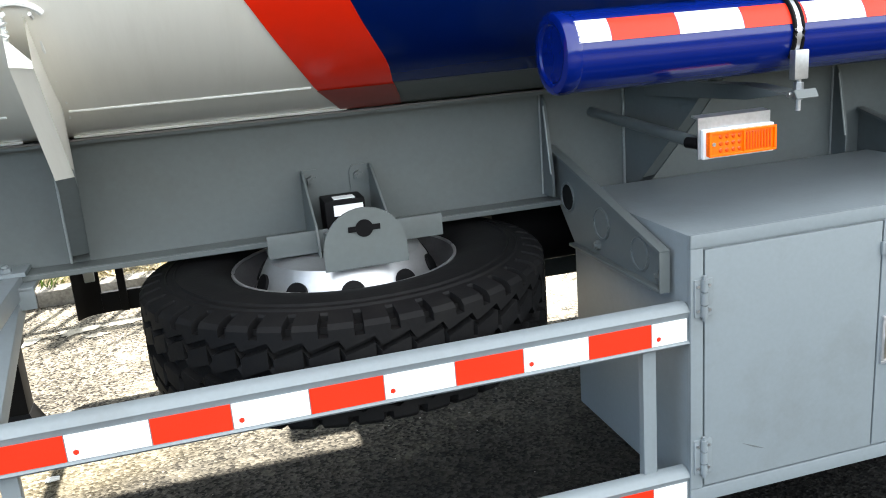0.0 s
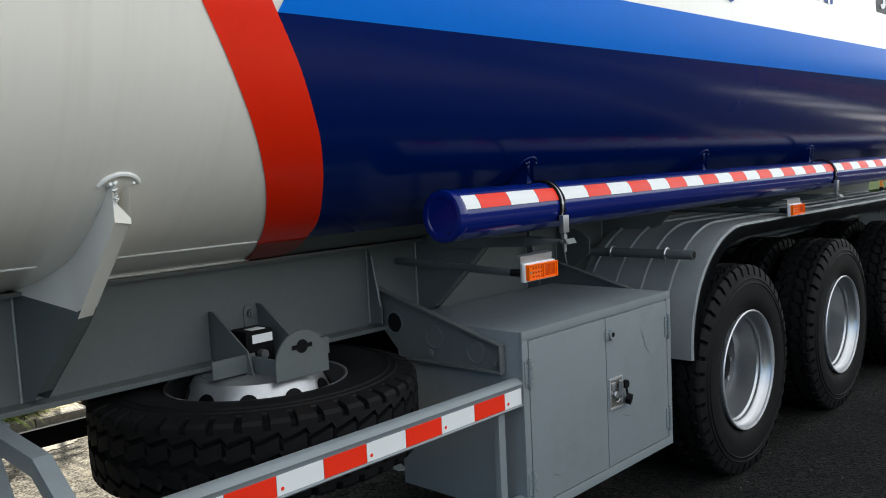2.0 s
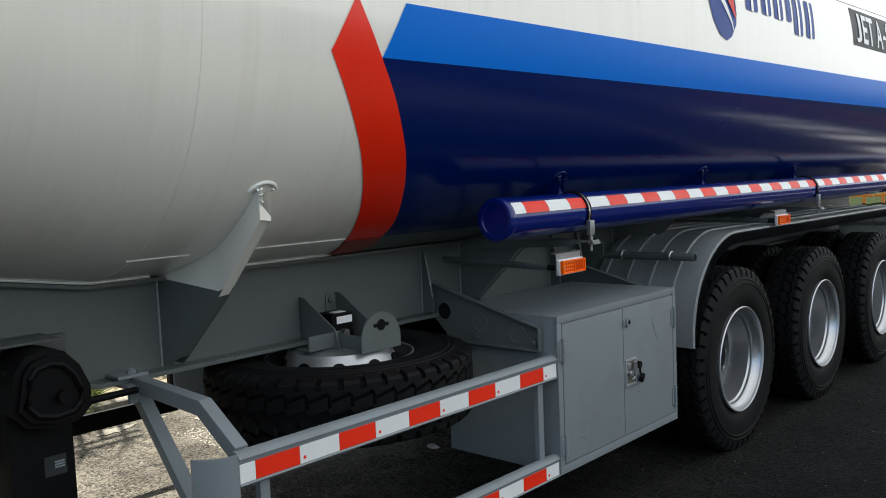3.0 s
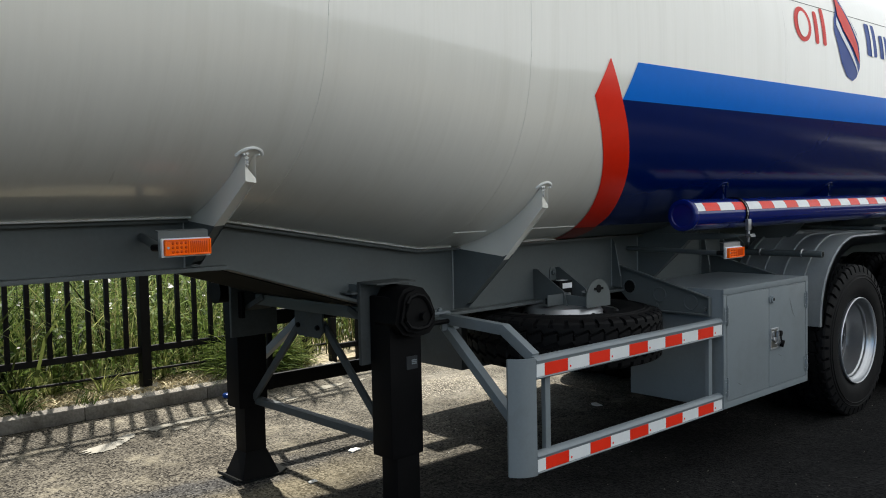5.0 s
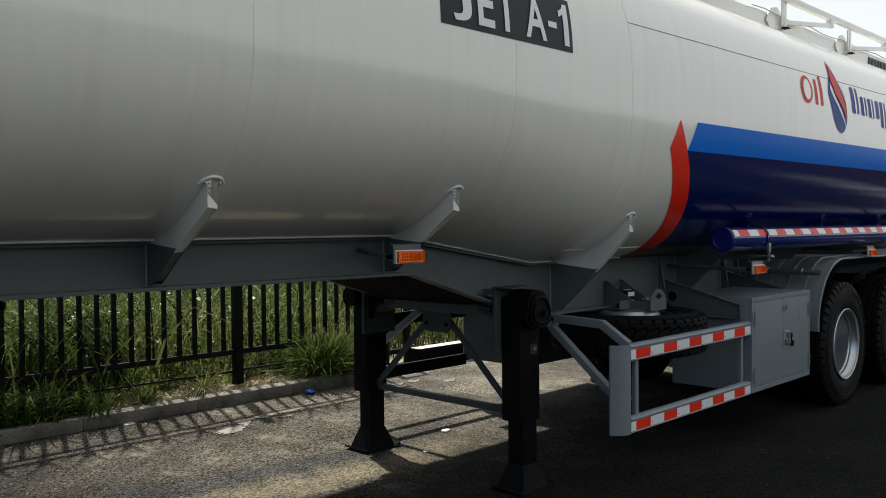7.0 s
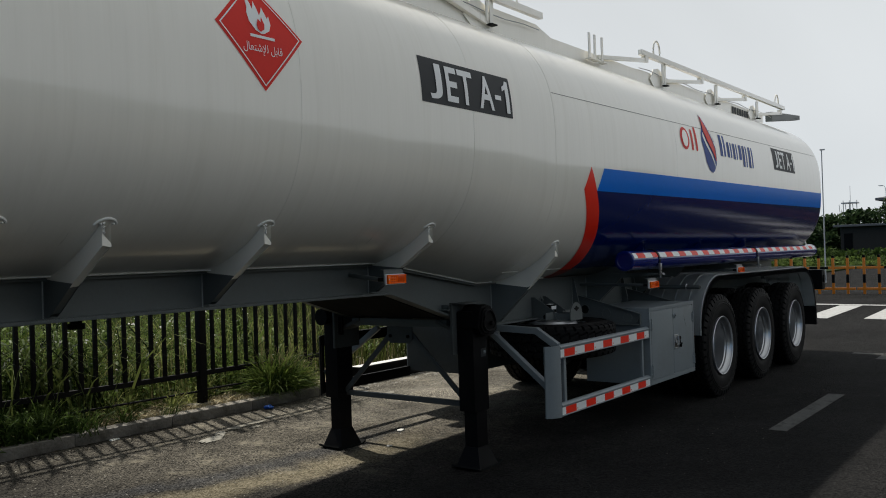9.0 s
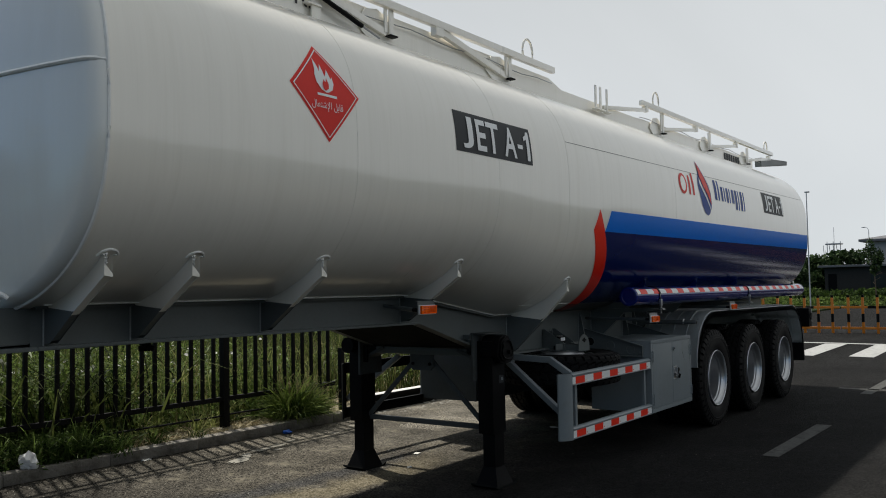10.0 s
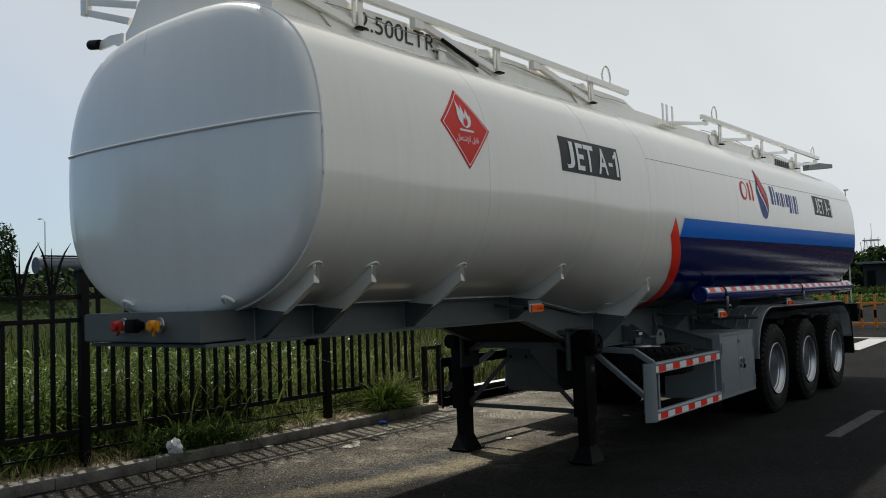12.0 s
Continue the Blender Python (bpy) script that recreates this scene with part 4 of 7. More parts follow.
def tyre_mesh(name, R, W, rin):
    """A truck tyre about the y axis with shoulder slots, saw-toothed grooves and cross cuts; W wide, from y=0 to y=W."""
    lugs = 43
    fracs = (0.0, 0.14, 0.29, 0.31, 0.43, 0.55, 0.57, 0.70, 0.82, 0.84, 0.98)
    plain, tip, slot, tread, saw, groove, rib, mid = range(8)
    half = [(rin, 0.030, plain), (rin + 0.02, 0.016, plain), (rin + 0.045, 0.006, plain), (rin + 0.09, 0.0, plain), (R - 0.096, 0.003, plain), (R - 0.092, -0.001, plain), (R - 0.087, 0.004, plain),
            (R - 0.072, 0.006, plain), (R - 0.069, 0.003, plain), (R - 0.064, 0.008, plain), (R - 0.054, 0.010, plain), (R - 0.050, 0.011, tip), (R - 0.030, 0.015, slot), (R - 0.010, 0.021, slot),
            (R, 0.032, slot), (R + 0.001, 0.046, slot), (R + 0.001, 0.049, plain), (R + 0.002, 0.066, saw), (R + 0.002, 0.069, groove), (R + 0.002, 0.079, groove), (R + 0.003, 0.082, saw), (R + 0.003, 0.098, rib),
            (R + 0.003, 0.112, rib), (R + 0.003, 0.126, saw), (R + 0.003, 0.129, groove), (R + 0.003, W / 2 - 0.001, mid)]
    bm = B()
    k = 2 * len(half)
    cols = []
    for j in range(lugs):
        for f in fracs:
            col = []
            for i in range(k):
                r, y, tag = half[min(i, k - 1 - i)]
                near = 2 * i < k
                g = f if near else (f + 0.45) % 1.0
                cut_in = 0.30 < g < 0.56
                if tag == tip and cut_in:
                    y += 0.005
                if tag == slot and cut_in:
                    r, y = r - 0.020, y + (0.014 if r < R - 0.005 else 0.0)
                if tag in (groove, mid):
                    r -= 0.019
                if tag == rib and 0.83 < g < 0.97:
                    r -= 0.013
                if tag in (groove, saw):
                    y += 0.011 - 0.022 * (g / 0.83 if g < 0.83 else (0.99 - g) / 0.16)
                a = 2 * math.pi * (j + f) / lugs
                col.append(bm.verts.new((r * math.cos(a), y if near else W - y, r * math.sin(a))))
            cols.append(col)
    for j, c0 in enumerate(cols):
        c1 = cols[(j + 1) % len(cols)]
        for i in range(k - 1):
            bm.faces.new((c0[i], c0[i + 1], c1[i + 1], c1[i]))
    return finish(name, bm, M_RUBBER, 28)


TYRE = tyre_mesh("tyre", 0.538, 0.285, 0.30)
bm = B()
lathe(bm, [(0.2965, 0.012), (0.292, 0.030), (0.284, 0.040), (0.272, 0.050), (0.268, 0.062), (0.270, 0.070), (0.262, 0.080), (0.258, 0.16), (0.252, 0.190), (0.246, 0.205), (0.262, 0.215), (0.27, 0.222), (0.28, 0.26), (0.305, 0.275)], 64)
RIM = finish("wheel", bm, M_RIM, 35)
bm = B()
lathe(bm, [(0.300, 0.030), (0.306, 0.014), (0.309, 0.004), (0.305, -0.001), (0.299, 0.001), (0.296, 0.010), (0.297, 0.018)], 64)
LIP = finish("rim_lip", bm, M_LIP, 35)
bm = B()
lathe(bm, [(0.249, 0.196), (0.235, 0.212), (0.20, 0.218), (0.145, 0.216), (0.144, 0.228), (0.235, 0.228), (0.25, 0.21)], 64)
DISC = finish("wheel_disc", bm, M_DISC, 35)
bm = B()
lathe(bm, [(0.001, 0.135), (0.05, 0.135), (0.075, 0.142), (0.082, 0.155), (0.085, 0.195), (0.11, 0.20), (0.145, 0.208)], 32)
NUTS = []
for i in range(10):
    a = 2 * math.pi * i / 10
    bn = B()
    rod(bn, (0.165 * math.cos(a), 0.18, 0.165 * math.sin(a)), (0.165 * math.cos(a), 0.207, 0.165 * math.sin(a)), 0.014, 6)
    NUTS.append(finish("wheel_nut", bn, M_STEEL, 30))
HUB = finish("hub", bm, M_BLACK, 35)


def wheel(x, y, z, flip, label):
    at = pose(x, y, z, rz=180 if flip else 0)
    w = part("wheel", RIM, M_RIM, trailer, label, at=at)
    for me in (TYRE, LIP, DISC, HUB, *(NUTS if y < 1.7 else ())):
        part(me.name.split('.')[0], me, None, w)


AXLES = (2.91, 4.305, 5.72)
for x in AXLES:
    for y, fl, lb in ((1.60, False, "outer truck wheel with silver deep-dish rim and black tyre"), (1.94, False, "inner truck wheel of a pair"),
                      (2 * YC - 1.60, True, "outer truck wheel on the fence side"), (2 * YC - 1.94, True, "inner truck wheel on the fence side")):
        wheel(x, y, 0.532, fl, lb)
    bm = B()
    rod(bm, (x, 2.0, 0.532), (x, 2 * YC - 2.0, 0.532), 0.075, 20)
    part("axle", bm, M_BLACK, trailer, "black axle beam")
    for y in (2.42, 2 * YC - 2.42):
        bm = B()
        for i in range(7):
            prism(bm, [(x - 0.62 + 0.06 * i, 0.70 - 0.016 * i), (x, 0.66 - 0.016 * i), (x + 0.62 - 0.06 * i, 0.70 - 0.016 * i), (x + 0.62 - 0.06 * i, 0.713 - 0.016 * i), (x, 0.673 - 0.016 * i), (x - 0.62 + 0.06 * i, 0.713 - 0.016 * i)], "y", y - 0.045, y + 0.045)
        part("leaf_spring", bm, M_BLACK, trailer, "black stack of leaf springs", smooth=0)
for x in (2.2, 3.6, 5.0, 6.42):
    for y in (2.40, 2 * YC - 2.40):
        bm = B()
        prism(bm, [(x - 0.16, 1.02), (x + 0.16, 1.02), (x + 0.08, 0.72), (x + 0.05, 0.66), (x - 0.05, 0.66), (x - 0.08, 0.72)], "y", y - 0.06, y + 0.06, 0.006)
        part("spring_hanger", bm, M_GREY if x < 3 else M_BLACK, trailer)

SX, SY, SZ = 0.355, 2.20, 0.93
bm = B()
at = Matrix.Translation((SX, SY, SZ)) @ pose(0, 0, 0, -90)
# rim seen from its domed side
lathe(bm, [(0.252, 0.04), (0.246, 0.02), (0.222, -0.03), (0.205, -0.058), (0.17, -0.068), (0.08, -0.07), (0.001, -0.07)], 64)
spare = part("spare_wheel", finish("spare_wheel", bm, M_SPARE, 35), None, trailer, "spare truck wheel hung flat under the chassis beam", at=at)
part("tyre", TYRE, None, spare, at=pose(0, -0.055, 0))
# Trough takes the same darkened tone, for shade between rim edge and dome.
bm = B()
lathe(bm, [(0.296, 0.20), (0.297, 0.0), (0.301, -0.026), (0.296, -0.028), (0.290, 0.0), (0.270, 0.035), (0.250, 0.042)], 64)
part("rim_trough", bm, M_DISC, spare)
bm = B()
sweep(bm, [(0.301 * math.cos(a), -0.030, 0.301 * math.sin(a)) for a in steps(0, 2 * math.pi * 71 / 72, 71)], 0.0045, 6, closed=True)
part("rim_edge", bm, M_SPARE, spare)
for i in range(10):
    bm = B()
    a = 2 * math.pi * (i + 0.35) / 10
    c = Vector((math.cos(a), 0, math.sin(a)))
    n = Vector((c.x, -0.45, c.z)).normalized()
    p = c * 0.2345 + Vector((0, -0.004, 0))
    g = bmesh.ops.create_cone(bm, cap_ends=True, segments=20, radius1=0.031, radius2=0.031, depth=0.012, matrix=Matrix.Translation(p) @ n.to_track_quat("Z", "Y").to_matrix().to_4x4())
    part("hand_hole", bm, M_BLACK, spare)

car = None
for x in (0.277, 0.47):
    bm = B()
    s = 1 if x < 0.4 else -1
    prism(bm, [(WEB, 1.19), (WEB - 0.03, 1.19), (2.13, 1.075), (2.10, 0.985), (WEB, 1.0)], "x", x, x + 0.006)
    prism(bm, [(x, 1.0), (x, 1.175), (x + s * 0.01, 1.19), (x + s * 0.045, 1.19), (x + s * 0.055, 1.175), (x + s * 0.055, 1.0)], "y", WEB - 0.006, WEB - 0.002)
    bolt(bm, (x + s * 0.03, WEB - 0.006, 1.16), (0, -1, 0), 0.015)
    g = part("carrier_bracket", bm, M_GREY, trailer, "grey bracket bolted to the beam above the spare wheel", smooth=20)
bm = B()
box(bm, 0.15, 0.62, 2.143, 2.21, 1.005, 1.013, 0.002)
car = part("carrier_frame", bm, M_GREY, trailer, "grey angle iron holding the spare wheel", smooth=20)
for xa, xb in ((0.15, 0.31), (0.44, 0.62)):
    bm = B()
    box(bm, xa, xb, 2.135, 2.143, 1.005, 1.065, 0.002)
    part("angle_iron", bm, M_GREY, car, smooth=20)
for xa, xb in ((0.30, 0.325), (0.445, 0.43)):
    bm = B()
    bar(bm, (xa, 2.139, 1.03), (xb, 1.985, 1.02), 0.007, 0.055, 0.001)
    part("side_strip", bm, M_GREY, car, smooth=20)
bm = B()
arc = [(0.376 + 0.105 * math.cos(a), 1.04 + 0.105 * math.sin(a)) for a in steps(0, math.pi, 20)]
prism(bm, [(0.481, 0.995)] + arc + [(0.271, 0.995)], "y", 1.968, 1.976, 0.001)
pl = part("carrier_plate", bm, M_GREY, car, "half-round grey plate with a cross-shaped hole", smooth=20)
bm = B()
box(bm, 0.376 - 0.040, 0.376 + 0.040, 1.9655, 1.9668, 1.087, 1.101, 0.0)
rod(bm, (0.376, 1.9668, 1.094), (0.376, 1.9652, 1.094), 0.022, 20)
part("key_hole", bm, M_BLACK, pl)
bm = B()
box(bm, 0.315, 0.425, 2.19, 2.29, 1.0, 1.125, 0.006)
wb = part("winch_box", bm, M_BLACK, trailer, "black winch housing with white labels")
bm = B()
box(bm, 0.338, 0.418, 2.186, 2.188, 1.083, 1.112)
part("label", bm, M_VWHITE, wb, "white label with writing too small to read")
bm = B()
box(bm, 0.343, 0.40, 2.20, 2.24, 1.1255, 1.1275)
part("label", bm, M_VWHITE, wb)
for x in (0.195, 0.575):
    bm = B()
    bolt(bm, (x, 2.17, 1.013), (0, 0, 1), 0.017, 0.03)
    part("bolt", bm, M_BLACK, car)
bm = B()
rod(bm, (0.37, 2.19, 1.045), (0.37, 2.165, 1.045), 0.016, 10)
rod(bm, (0.345, 2.19, 1.02), (0.345, 2.15, 1.02), 0.012, 6)
part("winch_drive", bm, M_STEEL, wb)

# ---- side guard ----
guard = []
for z0, z1, zt0, zt1 in ((0.785, 0.887, 0.797, 0.853), (0.358, 0.456, 0.370, 0.424)):
    bm = B()
    y = 1.622
    prof = [(y, z0 + 0.012), (y - 0.006, z0 + 0.006), (y, z0), (y + 0.03, z0), (y + 0.03, z1), (y + 0.014, z1), (y + 0.002, z1 - 0.007), (y - 0.006, z1 - 0.018), (y, z1 - 0.032)]
    prism(bm, prof, "x", -0.53, 1.057, 0.0)
    rail = part("guard_rail", bm, M_GREYB, trailer, "grey side guard rail with red and white reflective tape", smooth=40)
    edges = [-0.53, -0.475] + [-0.313 + 0.159 * i for i in range(9)] + [1.052]
    for i, (xa, xb) in enumerate(zip(edges, edges[1:])):
        bm = B()
        box(bm, xa + 0.001, xb - 0.001, y - 0.0022, y + 0.002, zt0, zt1)
        r = i % 2 == 1
        tp = part("tape_piece", bm, M_TRED if r else M_TWHITE, rail, smooth=0)
        if not r and xb - xa > 0.06:
            bm = B()
            rod(bm, (xa + 0.018, y - 0.0022, zt0 + 0.017), (xa + 0.018, y - 0.0028, zt0 + 0.017), 0.006, 6)
            part("tape_stamp", bm, M_TRED, rail)
for x in (-0.43, 0.965):
    bm = B()
    bar(bm, (x, 1.655, 0.36), (x, 1.655, 0.86), 0.035, 0.025, 0.003, up=(0, 1, 0))
    part("guard_upright", bm, M_GREYB, trailer)
bm = B()
ring = []
pan = [(-0.53, 1.6215), (-0.555, 1.623), (-0.585, 1.634), (-0.615, 1.656), (-0.64, 1.692)]
prism(bm, pan + [(x + 0.004, y + 0.012) for x, y in pan[::-1]], "z", 0.353, 0.883, 0.002)
part("guard_end", bm, M_GREYB, trailer, "curved grey end plate of the side guard", smooth=50)
# Fence-side guard in black instead of the grey, to carry its backlit shade.
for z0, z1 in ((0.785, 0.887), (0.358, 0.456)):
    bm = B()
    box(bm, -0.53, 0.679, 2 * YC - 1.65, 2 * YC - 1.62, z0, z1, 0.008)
    part("guard_rail", bm, M_BLACK, trailer, "fence-side guard rail painted dark for its shade")
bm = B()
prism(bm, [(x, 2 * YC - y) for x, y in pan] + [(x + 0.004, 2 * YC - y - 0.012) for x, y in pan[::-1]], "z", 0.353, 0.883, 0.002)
part("guard_end", bm, M_BLACK, trailer, "curved end plate of the fence-side guard, painted dark for shade", smooth=50)
bm = B()
bar(bm, (-0.485, 2 * YC - 2.27, 0.97), (-0.56, 2 * YC - 1.68, 0.545), 0.045, 0.045)
part("guard_brace", bm, M_GREYB, trailer)
bm = B()
bar(bm, (-0.485, 2.30, 1.0), (-0.50, 1.83, 0.985), 0.045, 0.05)
bar(bm, (-0.50, 1.845, 0.99), (-0.50, 1.66, 0.875), 0.045, 0.05)
part("guard_arm", bm, M_GREYB, trailer, "bent grey arm holding the side guard")
bm = B()
bar(bm, (-0.485, 2.27, 0.97), (-0.56, 1.68, 0.545), 0.045, 0.045)
part("guard_brace", bm, M_GREYB, trailer)
bm = B()
box(bm, -0.545, -0.43, 2.22, 2.35, 0.992, 1.003, 0.003)
box(bm, -0.545, -0.43, 2.22, 2.232, 0.945, 1.0, 0.003)
box(bm, -0.56, -0.45, 2.26, 2.35, 1.022, 1.034, 0.003)
bolt(bm, (-0.50, 2.285, 1.034), (0, 0, 1), 0.016)
part("guard_clamp", bm, M_GREYB, trailer, "bolted clamp on the beam flange", smooth=20)

# ---- tool cabinet ----
CX0, CX1, CY0, CY1, CZ0, CZ1 = 1.06, 2.112, 1.617, 2.25, 0.367, 1.05
bm = B()
box(bm, CX0, CX1, CY0 + 0.004, CY1, CZ0, CZ1, 0.005)
cab = part("tool_cabinet", bm, M_GREYB, trailer, "grey sheet-steel tool cabinet with two closed doors", smooth=30)
bm = B()
for x0, x1, z0, z1 in ((CX0 - 0.003, CX1 + 0.003, CZ1 - 0.030, CZ1 + 0.003), (CX0 - 0.003, CX1 + 0.003, CZ0 - 0.003, CZ0 + 0.035), (CX0 - 0.003, CX0 + 0.030, CZ0 + 0.035, CZ1 - 0.030), (CX1 - 0.030, CX1 + 0.003, CZ0 + 0.035, CZ1 - 0.030)):
    box(bm, x0, x1, CY0 - 0.004, CY0 + 0.008, z0, z1, 0.003)
part("door_frame", bm, M_GREYB, cab, smooth=30)
for x0, x1 in ((CX0 + 0.035, 1.589), (1.594, CX1 - 0.035)):
    bm = B()
    box(bm, x0, x1, CY0 - 0.004, CY0 + 0.006, CZ0 + 0.040, CZ1 - 0.036, 0.0025)
    door = part("door", bm, M_GREYB, cab, smooth=30)
    xh = x0 - 0.006 if x0 < 1.3 else x1 + 0.006
    for z in (0.90, 0.49):
        bm = B()
        for dz in (-0.032, 0.0, 0.032):
            rod(bm, (xh, CY0 - 0.011, z + dz - 0.0145), (xh, CY0 - 0.011, z + dz + 0.0145), 0.0085, 12)
        rod(bm, (xh, CY0 - 0.011, z - 0.055), (xh, CY0 - 0.011, z + 0.055), 0.005, 8)
        box(bm, xh - 0.024, xh - 0.004, CY0 - 0.008, CY0 - 0.003, z - 0.046, z + 0.046, 0.002)
        box(bm, xh + 0.004, xh + 0.024, CY0 - 0.008, CY0 - 0.003, z - 0.046, z + 0.046, 0.002)
        hg = part("hinge", bm, M_GREYB, cab)
        for dx in (-0.015, 0.015):
            for dz in (-0.03, 0.03):
                bm = B()
                rod(bm, (xh + dx, CY0 - 0.008, z + dz), (xh + dx, CY0 - 0.0105, z + dz), 0.004, 8)
                part("rivet", bm, M_STEEL, hg)
bm = B()
for xa, xb, za, zb_ in ((1.602, 1.700, 0.635, 0.645), (1.602, 1.700, 0.755, 0.765), (1.602, 1.610, 0.645, 0.755), (1.692, 1.700, 0.645, 0.755)):
    box(bm, xa, xb, CY0 - 0.011, CY0 - 0.003, za, zb_, 0.003)
lk = part("lock_plate", bm, M_LIP, cab, "shiny recessed lock plate with key and rubber cap")
bm = B()
box(bm, 1.610, 1.692, CY0 - 0.0065, CY0 - 0.0045, 0.645, 0.755, 0.0)
part("lock_recess", bm, mat("dull_steel", (0.34, 0.33, 0.29), 0.35, metal=0.8, var=0.2, coarse=25, fine=90, bump=0.2), lk)
bm = B()
prism(bm, [(1.652, 0.668), (1.668, 0.664), (1.676, 0.735), (1.670, 0.752), (1.658, 0.750)], "y", CY0 - 0.030, CY0 - 0.016, 0.003)
rod(bm, (1.634, CY0 - 0.006, 0.698), (1.634, CY0 - 0.026, 0.698), 0.014, 14)
box(bm, 1.618, 1.650, CY0 - 0.012, CY0 - 0.006, 0.715, 0.745, 0.002)
part("lock_lever", bm, M_STEEL, lk)
bm = B()
sweep(bm, [(1.634 + 0.020 * math.cos(a), CY0 - 0.024, 0.690 + 0.020 * math.sin(a)) for a in steps(0, 2 * math.pi * 15 / 16, 15)], 0.002, 6, closed=True)
part("key_ring", bm, M_STEEL, lk)
bm = B()
rod(bm, (1.700, CY0 - 0.018, 0.728), (1.700, CY0 - 0.030, 0.728), 0.018, 16)
rod(bm, (1.715, CY0 - 0.016, 0.665), (1.722, CY0 - 0.036, 0.66), 0.022, 16)
rod(bm, (1.705, CY0 - 0.022, 0.72), (1.716, CY0 - 0.022, 0.67), 0.005, 8)
part("rubber_cap", bm, M_BLACK, lk)
bm = B()
rod(bm, (1.622, CY0 - 0.004, 0.945), (1.622, CY0 - 0.020, 0.945), 0.022, 20)
box(bm, 1.585, 1.625, CY0 - 0.012, CY0 - 0.004, 0.928, 0.962, 0.003)
lt = part("latch", bm, M_GREYB, cab, smooth=30)
bm = B()
rod(bm, (1.622, CY0 - 0.0202, 0.945), (1.622, CY0 - 0.0212, 0.945), 0.010, 14)
part("latch_hole", bm, M_BLACK, lt)

for xa, za, xb, zb_, w in ((1.86, 0.93, 1.90, 0.845, 0.006), (1.875, 0.87, 1.935, 0.80, 0.004), (1.20, 0.50, 1.27, 0.47, 0.003), (1.70, 0.60, 1.76, 0.575, 0.003)):
    bm = B()
    dx, dz = (zb_ - za), (xa - xb)
    k = w / math.hypot(dx, dz)
    prism(bm, [(xa, za), ((xa + xb) / 2 + dx * k, (za + zb_) / 2 + dz * k), (xb, zb_), ((xa + xb) / 2 - 0.4 * dx * k, (za + zb_) / 2 - 0.4 * dz * k)], "y", CY0 - 0.0046, CY0 - 0.0042)
    part("scuff", bm, M_GREY, cab, "dark rubbed scuff on the door", smooth=0)

# ---- hose tube ----
TY, TZ, TR = 1.702, 1.479, 0.088
bm = B()
rod(bm, (0.795, TY, TZ), (6.96, TY, TZ), TR, 48, cap=False)
tube = part("hose_tube", bm, M_TUBE, trailer, "long blue hose tube with red and white reflective tape", smooth=40)
bm = B()
lathe(bm, [(0.001, 0.006), (0.060, 0.006), (0.064, 0.002), (0.078, 0.0), (0.086, 0.004), (0.0895, 0.012), (0.0895, 0.034), (0.088, 0.037)], 48, axis="y")
bmesh.ops.transform(bm, matrix=Matrix.Translation((0.77, TY, TZ)) @ pose(0, 0, 0, 0, 0, -90), verts=bm.verts)
part("end_cap", bm, M_TUBE, tube, smooth=35)
bm = B()
lathe(bm, [(0.001, 0.0), (0.080, 0.0), (0.0895, 0.012), (0.0895, 0.036), (0.088, 0.039)], 48, axis="y")
bmesh.ops.transform(bm, matrix=Matrix.Translation((6.98, TY, TZ)) @ pose(0, 0, 0, 0, 0, 90), verts=bm.verts)
part("end_cap", bm, M_TUBE, tube, smooth=35)
x, i = 0.80, 0
while x < 6.92:
    w = 0.159 if i else 0.075
    xe = min(x + w, 6.92)
    bm = B()
    rows = []
    for a in steps(radians(180 - 48), radians(180 - 14), 6):
        rows.append([bm.verts.new((xx, TY + (TR + 0.0015) * math.cos(a), TZ + (TR + 0.0015) * math.sin(a))) for xx in (x + 0.0008, xe - 0.0008)])
    for r0, r1 in zip(rows, rows[1:]):
        bm.faces.new((r0[0], r0[1], r1[1], r1[0]))
    part("tape_piece", bm, M_TWHITE if i % 2 == 0 else M_TRED, tube, smooth=60)
    x, i = xe, i + 1
